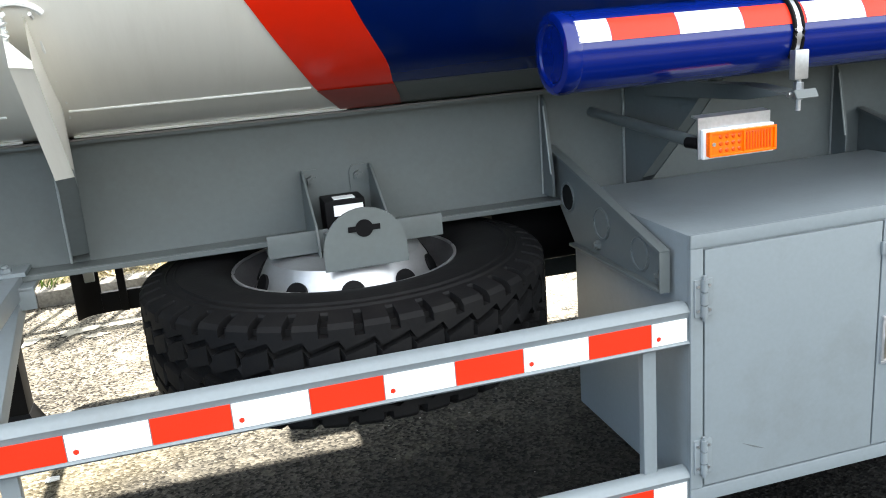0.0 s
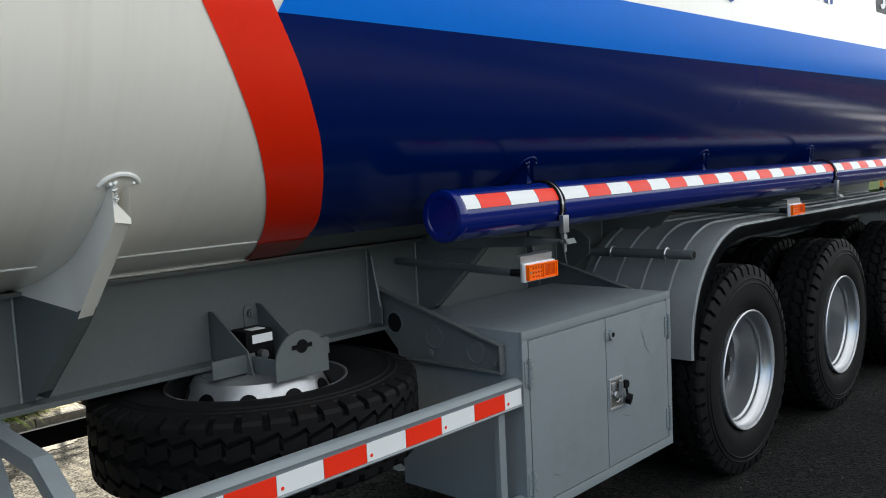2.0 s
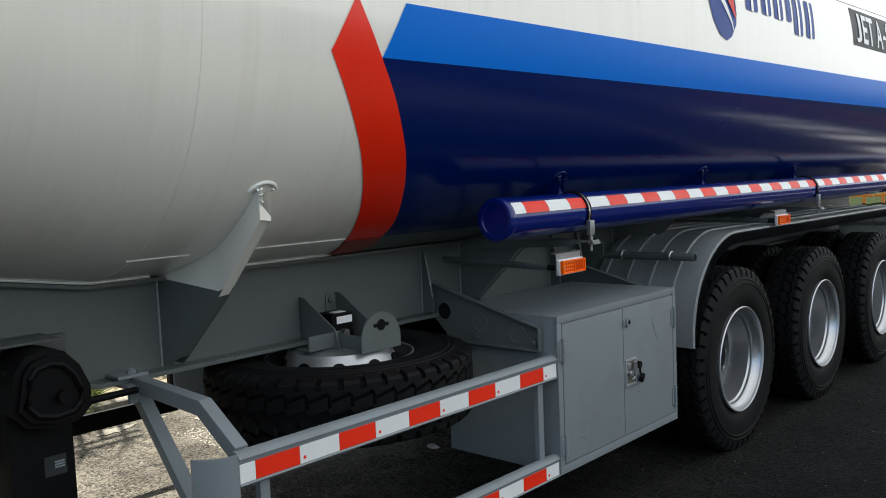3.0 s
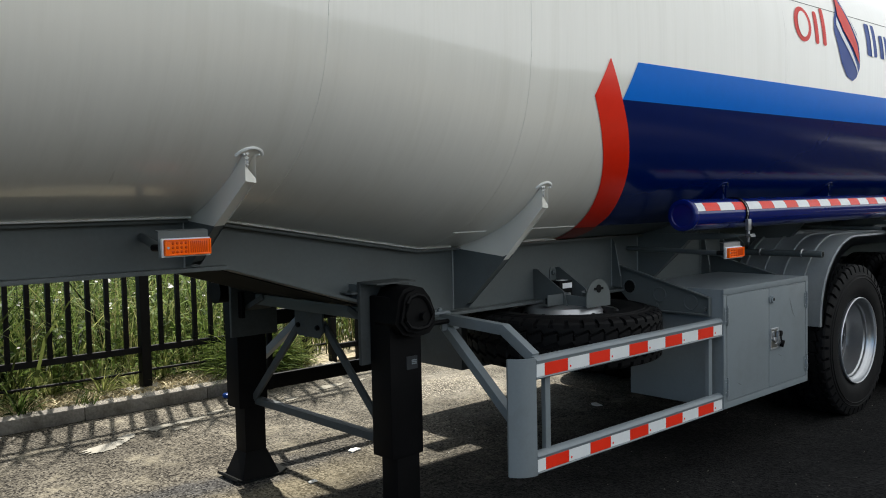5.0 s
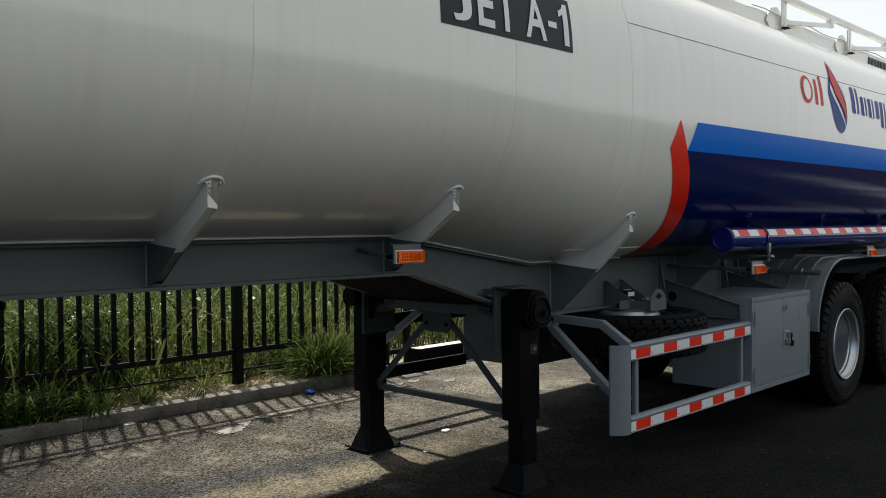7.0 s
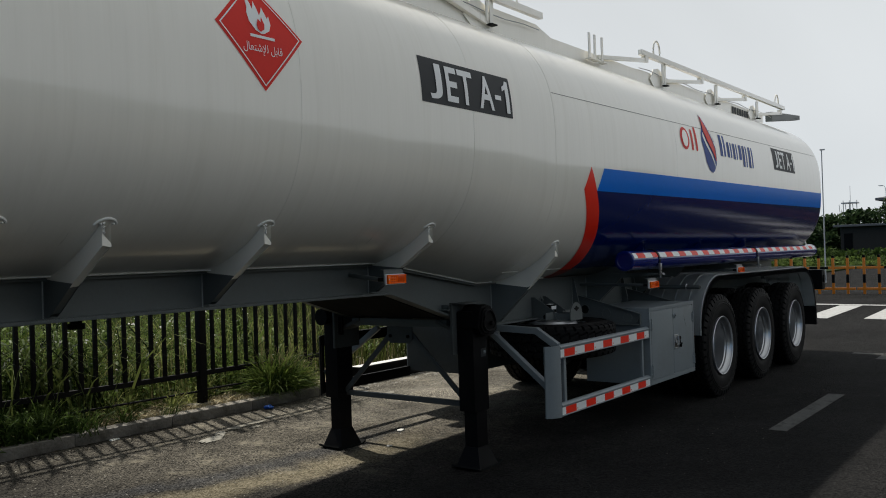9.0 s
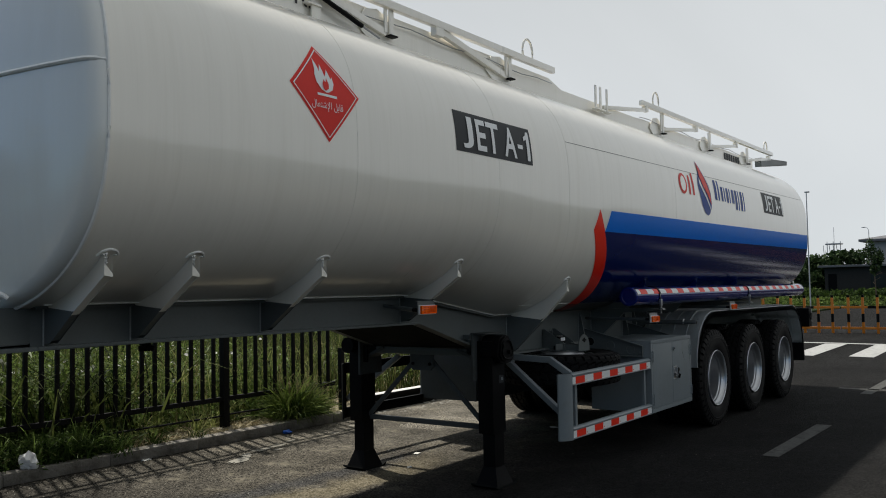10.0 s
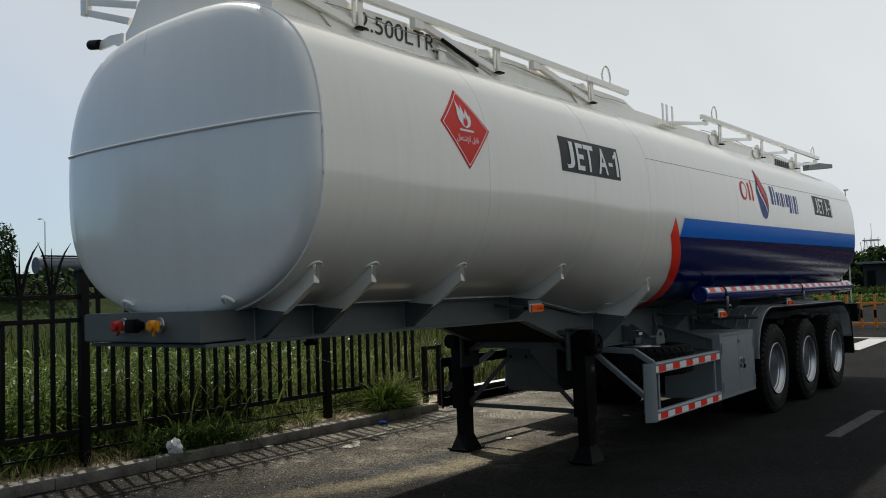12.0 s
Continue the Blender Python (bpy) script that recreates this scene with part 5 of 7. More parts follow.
for x in (1.312, 4.19):
    bm = B()
    sweep(bm, [(x + 0.006, TY + (TR + 0.004) * math.cos(a), TZ + (TR + 0.004) * math.sin(a)) for a in steps(radians(-20), radians(215), 26)], 0.0055, 6)
    sweep(bm, [(x + 0.026, TY + (TR + 0.004) * math.cos(a), TZ + (TR + 0.004) * math.sin(a)) for a in steps(radians(-20), radians(215), 26)], 0.0055, 6)
    st = part("strap_edging", bm, M_BLACK, tube)
    bm = B()
    rows = []
    for a in steps(radians(-20), radians(215), 26):
        rows.append([bm.verts.new((xx, TY + (TR + 0.006) * math.cos(a), TZ + (TR + 0.006) * math.sin(a))) for xx in (x + 0.004, x + 0.028)])
    for r0, r1 in zip(rows, rows[1:]):
        bm.faces.new((r0[0], r0[1], r1[1], r1[0]))
    part("strap", bm, M_STEEL, tube, "steel band clamp", smooth=60)
    bm = B()
    box(bm, x - 0.002, x + 0.034, TY - 0.105, TY - 0.085, TZ - 0.10, TZ - 0.035, 0.003)
    rod(bm, (x + 0.016, TY - 0.095, TZ - 0.17), (x + 0.016, TY - 0.095, TZ - 0.08), 0.006, 10)
    rod(bm, (x + 0.016, TY - 0.095, TZ - 0.145), (x + 0.016, TY - 0.095, TZ - 0.125), 0.012, 6)
    part("clamp_bolt", bm, M_STEEL, tube)
    bm = B()
    prism(bm, [(WEB, 1.30), (TY + 0.06, 1.325), (TY - 0.07, 1.344), (TY - 0.115, 1.352), (TY - 0.125, 1.338), (TY - 0.128, 1.340), (TY - 0.117, 1.358), (TY - 0.07, 1.350), (TY + 0.06, 1.36), (WEB, 1.35)], "x", x - 0.012, x + 0.045, 0.001)
    tb = part("tube_bracket", bm, M_GREY, trailer, "grey arm under the hose tube", smooth=20)
    bm = B()
    rod(bm, (x + 0.016, TY - 0.095, 1.352), (x + 0.016, TY - 0.095, 1.372), 0.011, 6)
    rod(bm, (x - 0.02, TY - 0.105, 1.348), (x + 0.0, TY - 0.105, 1.348), 0.006, 8)
    part("bracket_nut", bm, M_STEEL, tb)

# the same tube on the fence side
bm = B()
rod(bm, (0.53, 4.075, TZ), (6.6, 4.075, TZ), 0.088, 32)
far_tube = part("hose_tube", bm, M_TUBE, trailer, "long blue hose tube on the fence side")
for x in (1.2, 3.2, 5.2):
    bm = B()
    bar(bm, (x, 3.62, 1.36), (x, 4.10, 1.375), 0.05, 0.02, 0.003)
    part("tube_bracket", bm, M_GREY, far_tube)

# ---- fender ----
bm = B()
def arc_pts(off):
    pts = []
    for a in steps(185, 92, 16):
        pts.append((2.92 + (0.575 + off) * math.cos(radians(a)), 0.735 + (0.55 + off) * math.sin(radians(a)) * (1.0)))
    for a in steps(88, 0, 16):
        pts.append((6.28 + (0.62 + off) * math.cos(radians(a)), 0.68 + (0.585 + off) * math.sin(radians(a))))
    return pts
sect = [(1.628, -0.072, 0), (1.628, -0.012, 0), (1.636, 0.0, 0)]
for i in range(1, 14):
    y = 1.636 + i * 0.05
    sect.append((y, 0.0 if i % 3 else 0.011, 0))
    if i % 3 == 0:
        sect[-1:] = [(y - 0.012, 0.0, 0), (y - 0.008, 0.010, 0), (y + 0.008, 0.010, 0), (y + 0.012, 0.0, 0)]
rows = []
for y, off, _ in sect:
    rows.append([bm.verts.new((x, y, z)) for x, z in arc_pts(off)])
for r0, r1 in zip(rows, rows[1:]):
    for i in range(len(r0) - 1):
        bm.faces.new((r0[i], r0[i + 1], r1[i + 1], r1[i]))
bmesh.ops.solidify(bm, geom=bm.faces[:], thickness=0.004)
part("fender", bm, M_FENDER, trailer, "long ribbed grey fender over three axles", smooth=40)
bm = B()
rows = []
for y, off, _ in sect[2:]:
    rows.append([bm.verts.new((x, 2 * YC - y, z)) for x, z in arc_pts(off)])
for r0, r1 in zip(rows, rows[1:]):
    for i in range(len(r0) - 1):
        bm.faces.new((r0[i], r0[i + 1], r1[i + 1], r1[i]))
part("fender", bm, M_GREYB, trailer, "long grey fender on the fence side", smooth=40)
for x, z in ((2.44, 1.172), (6.78, 1.10)):
    bm = B()
    rod(bm, (x, WEB, z), (x, 1.66, z), 0.023, 18)
    fp = part("fender_pole", bm, M_GREY, trailer, "grey pipe holding the fender")
    bm = B()
    rod(bm, (x, 1.6595, z), (x, 1.659, z), 0.018, 16)
    part("pipe_mouth", bm, M_BLACK, fp)
    for y in (1.80, 2.10):
        bm = B()
        sweep(bm, [(x + 0.028 * math.cos(a), y, z + 0.028 * math.sin(a)) for a in steps(-1.0, 4.2, 14)], 0.006, 6)
        part("pipe_clip", bm, M_STEEL, fp)
bm = B()
prism(bm, [(WEB, 1.30), (2.25, 1.28), (2.20, 1.24), (2.20, 1.17), (WEB, 1.06)], "x", 2.38, 2.388)
part("pole_gusset", bm, M_GREY, trailer)

# ---- side marker lamps ----


def marker(x, y, z, pole, w=0.172, h=0.056, z_web=None):
    bm = B()
    prism(bm, [(y + 0.002, z - 0.006), (y + 0.002, z + h + 0.030), (y + 0.030, z + h + 0.034), (y + 0.030, z + h + 0.030), (y + 0.005, z + h + 0.026), (y + 0.005, z - 0.006)], "x", x - 0.012, x + w + 0.002)
    br = part("lamp_bracket", bm, M_STEEL if z < 1.35 else M_GREY, trailer, "bent metal bracket of a side marker lamp", smooth=20)
    bm = B()
    box(bm, x - 0.006, x + w + 0.004, y - 0.010, y + 0.002, z - 0.006, z + h + 0.004, 0.003)
    part("lamp_base", bm, M_TWHITE, br)
    bm = B()
    box(bm, x, x + w, y - 0.022, y - 0.008, z, z + h, 0.006)
    lens = part("lamp_lens", bm, M_LAMP, br, "orange lens")
    bm = B()
    for xa, xb, za, zb_ in ((x, x + w, z, z + 0.005), (x, x + w, z + h - 0.005, z + h), (x, x + 0.006, z + 0.005, z + h - 0.005), (x + w - 0.006, x + w, z + 0.005, z + h - 0.005), (x + w * 0.50, x + w * 0.53, z + 0.005, z + h - 0.005)):
        box(bm, xa, xb, y - 0.026, y - 0.021, za, zb_, 0.0015)
    part("lens_rim", bm, M_LAMP, lens)
    bm = B()
    for k in range(9):
        box(bm, x + w * 0.55 + k * 0.0075, x + w * 0.55 + k * 0.0075 + 0.004, y - 0.0235, y - 0.0215, z + 0.008, z + h - 0.008, 0.0008)
    part("lens_ribs", bm, M_LAMPD, lens)
    bm = B()
    rod(bm, (x + 0.012, y - 0.0215, z + h / 2), (x + 0.012, y - 0.025, z + h / 2), 0.0045, 10)
    part("lens_screw", bm, M_STEEL, lens)
    for i in range(4):
        for j in range(3):
            bm = B()
            xx, zz = x + 0.030 + i * 0.016, z + 0.013 + j * 0.015
            rod(bm, (xx, y - 0.0215, zz), (xx, y - 0.0245, zz), 0.006, 10, 0.003)
            part("lens_cell", bm, M_LAMPD, br)
    bm = B()
    rod(bm, (x + pole, WEB, z + 0.03 if z_web is None else z_web), (x + 0.01, y + 0.03, z + 0.025), 0.015, 14)
    rod(bm, (x + 0.012, y + 0.034, z + 0.025), (x + 0.01, y + 0.004, z + 0.025), 0.017, 12)
    lp = part("lamp_pole", bm, M_GREY, br)
    bm = B()
    rod(bm, (x - 0.012, y + 0.045, z + 0.028), (x - 0.002, y + 0.010, z + 0.028), 0.013, 12)
    part("lamp_plug", bm, M_BLACK, br)


marker(1.096, 1.624, 1.229, 0.08, z_web=1.262)
marker(-2.076, 1.965, 1.414, 0.09, z_web=1.47)
marker(3.43, 1.60, 1.285, 0.03)

# ---- landing legs ----
LX = -0.86
for ly, near in ((2.165, True), (2 * YC - 2.165, False)):
    s = 1 if near else -1
    bm = B()
    box(bm, LX - 0.118, LX + 0.068, ly - 0.072, ly + 0.072, 0.42, 1.16, 0.010)
    leg = part("landing_leg", bm, M_BLACK, trailer, "black landing leg with a flared foot")
    bm = B()
    box(bm, LX - 0.078, LX + 0.056, ly - 0.056, ly + 0.058, 0.12, 0.50, 0.006)
    part("inner_leg", bm, M_BLACK, leg)
    bm = B()
    lo = [(LX - 0.13, ly - 0.105, 0.012), (LX + 0.11, ly - 0.105, 0.012), (LX + 0.11, ly + 0.105, 0.012), (LX - 0.13, ly + 0.105, 0.012)]
    hi = [(LX - 0.080, ly - 0.058, 0.155), (LX + 0.058, ly - 0.058, 0.155), (LX + 0.058, ly + 0.058, 0.155), (LX - 0.080, ly + 0.058, 0.155)]
    a, c = [bm.verts.new(p) for p in lo], [bm.verts.new(p) for p in hi]
    bm.faces.new(a), bm.faces.new(c)
    for i in range(4):
        bm.faces.new((a[i], a[(i + 1) % 4], c[(i + 1) % 4], c[i]))
    part("foot", bm, M_BLACK, leg, smooth=20)
    bm = B()
    prism(bm, [(LX - 0.175, 0.022), (LX - 0.13, 0.0), (LX + 0.11, 0.0), (LX + 0.155, 0.022), (LX + 0.150, 0.034), (LX + 0.108, 0.014), (LX - 0.128, 0.014), (LX - 0.170, 0.034)], "y", ly - 0.12, ly + 0.12, 0.002)
    part("foot_pad", bm, M_UNDER, leg, "scuffed grey foot pad with upturned edges", smooth=20)
    if near:
        bm = B()
        yo = ly - 0.072
        out = [(LX + (x - LX) * 0.94 - 0.088, 1.03 + (z - 1.03) * 0.94 + 0.062) for x, z in ((LX - 0.02, 1.10), (LX + 0.01, 1.14), (LX + 0.07, 1.155), (LX + 0.13, 1.14), (LX + 0.175, 1.09), (LX + 0.205, 1.02), (LX + 0.205, 0.955), (LX + 0.165, 0.915), (LX + 0.08, 0.905), (LX + 0.0, 0.925), (LX - 0.045, 0.98))]
        prism(bm, out, "y", yo - 0.075, ly + 0.05, 0.018)
        gb = part("gear_box", bm, M_BLACK, leg, "rounded black gear housing", smooth=40)
        bm = B()
        cx, cz = LX - 0.008, 1.088
        sweep(bm, [(cx + (x - cx) * 0.66, yo - 0.077, cz + (z - cz) * 0.66) for x, z in out], 0.010, 6, closed=True)
        part("cover_rim", bm, M_BLACK, gb)
        bm = B()
        rod(bm, (LX + 0.01, yo - 0.07, 1.07), (LX + 0.01, yo - 0.10, 1.07), 0.018, 12)
        part("cover_boss", bm, M_BLACK, gb)
        bm = B()
        rod(bm, (LX + 0.08, ly + 0.0, 1.0), (LX + 0.33, ly + 0.03, 0.996), 0.012, 12)
        part("crank_shaft", bm, M_BLACK, gb)
        bm = B()
        box(bm, LX - 0.025, LX + 0.040, ly - 0.0745, ly - 0.0722, 0.82, 0.88)
        tg = part("rating_plate", bm, M_PANEL, leg, "small dark plate with writing too small to read")
        bm = B()
        for i in range(3):
            box(bm, LX + 0.005, LX + 0.034, ly - 0.0757, ly - 0.0747, 0.842 + i * 0.008, 0.847 + i * 0.008)
        part("writing", bm, M_GREYB, tg)
    else:
        bm = B()
        rod(bm, (LX - 0.20, ly + 0.02, 1.10), (LX - 0.06, ly + 0.02, 1.10), 0.07, 20)
        box(bm, LX - 0.12, LX - 0.10, ly - 0.14, ly - 0.03, 0.95, 1.10, 0.003)
        part("gear_box", bm, M_BLACK, leg)
    bm = B()
    ya, yb = sorted((ly + 0.078 * s, ly + 0.10 * s))
    box(bm, LX - 0.165, LX + 0.13, ya, yb, 0.84, 1.215, 0.004)
    ya, yb = sorted((ly - 0.05 * s, ly + 0.10 * s))
    box(bm, LX - 0.165, LX + 0.06, ya, yb, 1.216, 1.224, 0.002)
    bar(bm, (LX, ly + 0.10 * s, 1.0), (LX, ly + 0.30 * s, 1.08), 0.16, 0.03, 0.004)
    part("leg_mount", bm, M_DKGREY, leg, "dark grey mounting plate behind the leg")
    bm = B()
    sign = 1 if near else -1
    bar(bm, (LX - 0.02, YC - 0.10 * sign, 0.97), (LX - 0.02, ly + 0.07 * sign, 0.47), 0.040, 0.018, 0.003, up=(1, 0, 0))
    part("leg_strut", bm, M_DKGREY, leg)
bm = B()
bar(bm, (LX + 0.0, 2.24, 0.455), (LX + 0.0, 2 * YC - 2.24, 0.455), 0.045, 0.040, 0.006)
part("cross_bar", bm, M_DKGREY, trailer, "grey bar between the landing legs")
bm = B()
prism(bm, [(YC - 0.13, 1.13), (YC + 0.13, 1.13), (YC + 0.13, 0.93), (YC + 0.10, 0.895), (YC - 0.10, 0.895), (YC - 0.13, 0.93)], "x", LX - 0.045, LX - 0.035, 0.002)
sp = part("strut_plate", bm, M_DKGREY, trailer)
for y in (YC - 0.09, YC + 0.09):
    bm = B()
    bolt(bm, Vector((LX - 0.045, y, 0.95)), Vector((-1, 0, 0)))
    part("bolt", bm, M_BLACK, sp)
bm = B()
bar(bm, (LX - 0.01, WEB + 0.02, 1.06), (LX - 0.01, 2 * YC - WEB - 0.02, 1.06), 0.12, 0.06, 0.006)
part("cross_member", bm, M_GREY, trailer)
# These members and the belly plate are coloured near black for shade.
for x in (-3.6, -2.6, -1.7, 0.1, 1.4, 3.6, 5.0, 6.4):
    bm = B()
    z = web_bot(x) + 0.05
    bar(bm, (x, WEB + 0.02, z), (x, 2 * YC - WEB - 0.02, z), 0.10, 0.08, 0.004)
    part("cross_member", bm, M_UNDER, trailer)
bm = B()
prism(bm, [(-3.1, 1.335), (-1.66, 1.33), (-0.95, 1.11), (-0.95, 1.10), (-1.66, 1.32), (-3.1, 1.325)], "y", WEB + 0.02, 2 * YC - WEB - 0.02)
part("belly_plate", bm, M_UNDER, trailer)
bm = B()
# Rear end stretched to x 2.33 to shade the ground ahead of the wheels.
box(bm, 0.68, 2.33, 3.38, 4.105, 0.41, 1.05, 0.006)
fc = part("storage_cabinet", bm, M_DKGREY, trailer, "grey sheet-steel cabinet on the fence side, darkened for shade")
bm = B()
for x0, x1, z0, z1 in ((0.68, 2.33, 1.02, 1.053), (0.68, 2.33, 0.407, 0.44), (0.68, 0.71, 0.44, 1.02), (2.30, 2.33, 0.44, 1.02)):
    box(bm, x0, x1, 4.10, 4.112, z0, z1, 0.003)
part("door_frame", bm, M_GREYB, fc)
# Upright of the same guard, black for shade.
for x in (-0.43,):
    bm = B()
    bar(bm, (x, 2 * YC - 1.655, 0.36), (x, 2 * YC - 1.655, 0.86), 0.035, 0.025, 0.003, up=(0, 1, 0))
    part("guard_upright", bm, M_BLACK, trailer)
# Added tanks, unseen as such; they fill the dark space under the chassis.
for x0, y in ((0.9, 3.1), (0.9, 2.65)):
    bm = B()
    rod(bm, (x0, y, 0.86), (x0 + 0.75, y, 0.86), 0.13, 24)
    part("dark_filler_tank", bm, M_BLACK, trailer, "black tank added to fill the dark under the chassis")
# flange lug beside the leg
bm = B()
box(bm, -1.06, -0.95, WEB - 0.09, WEB, 1.168, 1.176, 0.002)
box(bm, -1.01, -1.0, WEB - 0.06, WEB, 1.13, 1.21, 0.002)
part("small_lug", bm, M_GREY, trailer)

# black beams added behind the wheels to block the bright slit between tyres
for y in (2.37, 2 * YC - 2.47):
    bm = B()
    box(bm, 2.25, 6.95, y, y + 0.10, 0.78, 1.002, 0.006)
    part("slit_blocker", bm, M_BLACK, trailer, "black beam added to block the bright gap behind the wheels")
for x in AXLES:
    for y in (2.62, 2 * YC - 2.62):
        bm = B()
        rod(bm, (x + 0.18, y, 0.78), (x + 0.36, y, 0.80), 0.085, 18)
        rod(bm, (x + 0.06, y, 0.765), (x + 0.18, y, 0.78), 0.07, 18)
        part("brake_chamber", bm, M_BLACK, trailer, "black round brake chamber")

# ---- rear end ----
bm = B()
box(bm, 7.25, 7.42, 1.62, 2 * YC - 1.62, 0.90, 1.19, 0.01)
rb = part("rear_beam", bm, M_BLACK, trailer, "dark rear lamp beam")
bm = B()
rod(bm, (7.34, 1.62, 1.06), (7.34, 1.605, 1.06), 0.055, 24)
part("rear_side_ring", bm, M_BLACK, rb)
bm = B()
box(bm, 7.02, 7.12, 1.70, 2 * YC - 1.70, 0.42, 0.60, 0.01)
box(bm, 7.03, 7.11, 2.1, 2.2, 0.55, 1.0, 0.004)
box(bm, 7.03, 7.11, 2 * YC - 2.2, 2 * YC - 2.1, 0.55, 1.0, 0.004)
part("underrun_bar", bm, M_BLACK, rb)
bm = B()
prism(bm, [(6.93, 0.72), (6.955, 0.72), (6.985, 0.42), (6.93, 0.41)], "y", 1.64, 2.24)
part("mud_flap", bm, M_RUBBER, trailer, "black rubber mud flap")
bm = B()
sweep(bm, [(7.15, 1.80, 1.55), (7.28, 1.85, 1.62), (7.40, 2.0, 1.80)], 0.012, 6)
part("rear_pipe", bm, M_BEAD, trailer)

# ---- walkway box and handrail on top ----
WY = 2.20
bm = B()
for y, s in ((WY, 1), (2 * YC - WY, -1)):
    zs = [(-4.56, 3.54), (0.25, 3.53), (0.50, 3.46), (2.2, 3.46), (2.4, 3.47), (6.6, 3.47)]
    prism(bm, zs + [(6.6, 3.20), (-4.56, 3.20)], "y", y, y + s * 0.006)
walkway = part("walkway_box", bm, M_WHITE, trailer, "white raised box wall along the tank top", smooth=20)
bm = B()
prism(bm, [(2.05, 3.20), (2.05, 3.33), (2.22, 3.60), (2.36, 3.68), (3.36, 3.68), (3.42, 3.63), (3.50, 3.52), (3.58, 3.455), (3.595, 3.24)], "x", -4.58, -4.57)
part("front_plate", bm, M_WHITE, walkway, "white end plate of the walkway box", smooth=20)
for x in steps(-4.2, 6.4, 10):
    bm = B()
    box(bm, x - 0.004, x + 0.004, WY + 0.007, 2 * YC - WY - 0.007, 3.2, 3.365)
    part("box_rib", bm, M_WHITE, walkway, smooth=0)
bm = B()
box(bm, -4.5, 6.55, WY + 0.15, 2 * YC - WY - 0.15, 3.37, 3.40)
part("walkway_grating", bm, M_STEEL, walkway, "steel walkway on the tank top", smooth=0)
for x in (-3.2, -1.6, 0.9, 3.3, 5.2):
    bm = B()
    rod(bm, (x, YC, 3.36), (x, YC, 3.52), 0.26, 32)
    rod(bm, (x, YC, 3.52), (x, YC, 3.545), 0.28, 32)
    part("manhole", bm, M_WHITE, walkway, "round white manhole lid")
lettering("2.500LTR.", -3.69, -2.84, 3.385, 3.51, M_BLETTER, walkway, lambda x, z: Vector((x, WY - 0.004, z)), 0.0)
RY = 2.15
for xa, xb, posts, arms in ((-5.0, 0.25, (-3.72, -2.09, -0.50), (-3.72, -2.09, -0.50)), (2.27, 7.50, (2.93, 4.575, 6.236), (1.32, 2.93, 4.575, 6.236))):
    rail_root = None
    bm = B()
    zr = 3.59 if xa < 0 else 3.63
    bar(bm, (xa, RY, zr), (xb, RY, zr + (0.0 if xa < 0 else 0.03)), 0.045, 0.055, 0.004)
    hr = part("hand_rail", bm, M_WHITE, trailer, "white folding handrail lying along the tank top")
    bm = B()
    sweep(bm, [(xa + (xb - xa) * i / 20, RY + 0.02, 3.47 + 0.012 * math.sin(i * 1.7)) for i in range(21)], 0.004, 6)
    part("cable", bm, M_STEEL, hr)
    for x in posts:
        bm = B()
        bar(bm, (x, RY + 0.01, 3.37), (x, RY + 0.01, zr - 0.02), 0.05, 0.012, 0.002, up=(0, 1, 0))
        bar(bm, (x - 0.06, RY + 0.01, 3.39), (x - 0.06, RY + 0.01, zr - 0.03), 0.03, 0.012, 0.002, up=(0, 1, 0))
        part("rail_post", bm, M_WHITE, hr)
        bm = B()
        prism(bm, [(x - 0.14, 3.26), (x + 0.06, 3.26), (x + 0.03, 3.50), (x - 0.12, 3.545), (x - 0.25, 3.52), (x - 0.34, 3.40)], "y", RY + 0.035, RY + 0.043)
        part("post_gusset", bm, M_WHITE, hr, smooth=0)
        bm = B()
        box(bm, x - 0.05, x + 0.03, RY - 0.03, RY + 0.025, 3.362, 3.373, 0.003)
        part("post_foot", bm, M_BLACK, hr)
    for x in arms:
        bm = B()
        if xa < 0:
            bar(bm, (x - 1.04, RY + 0.01, 3.555), (x - 0.05, RY + 0.03, 3.39), 0.04, 0.05, 0.004)
            box(bm, x - 1.09, x - 0.99, RY - 0.02, RY + 0.035, 3.50, 3.58, 0.004)
        else:
            bar(bm, (x + 0.03, RY + 0.03, 3.43), (x + 1.10, RY + 0.0, 3.565), 0.035, 0.04, 0.004)
            box(bm, x + 1.04, x + 1.12, RY - 0.02, RY + 0.03, 3.545, 3.615, 0.006)
        part("rail_arm", bm, M_WHITE, hr)
    for x in ((-0.21,) if xa < 0 else (2.70, 7.15)):
        bm = B()
        sweep(bm, [(x + 0.085 * math.cos(a), RY, zr + 0.075 + 0.115 * math.sin(a)) for a in steps(-0.5, math.pi + 0.5, 18)], 0.011, 8)
        part("grab_loop", bm, M_WHITE, hr)
bm = B()
rod(bm, (-2.86, RY - 0.01, 3.475), (-2.42, RY - 0.01, 3.365), 0.016, 12)
gs = part("gas_strut", bm, M_BLACK, trailer, "black gas strut of the folding handrail")
bm = B()
rod(bm, (-2.42, RY - 0.01, 3.365), (-2.24, RY - 0.01, 3.322), 0.007, 8)
part("strut_rod", bm, M_STEEL, gs)
bm = B()
bar(bm, (-2.83, RY + 0.02, 3.22), (-2.83, RY + 0.02, 3.44), 0.08, 0.012, 0.003, up=(0, 1, 0))
box(bm, -2.92, -2.79, RY, WY, 3.40, 3.412, 0.002)
part("strut_post", bm, M_WHITE, trailer)
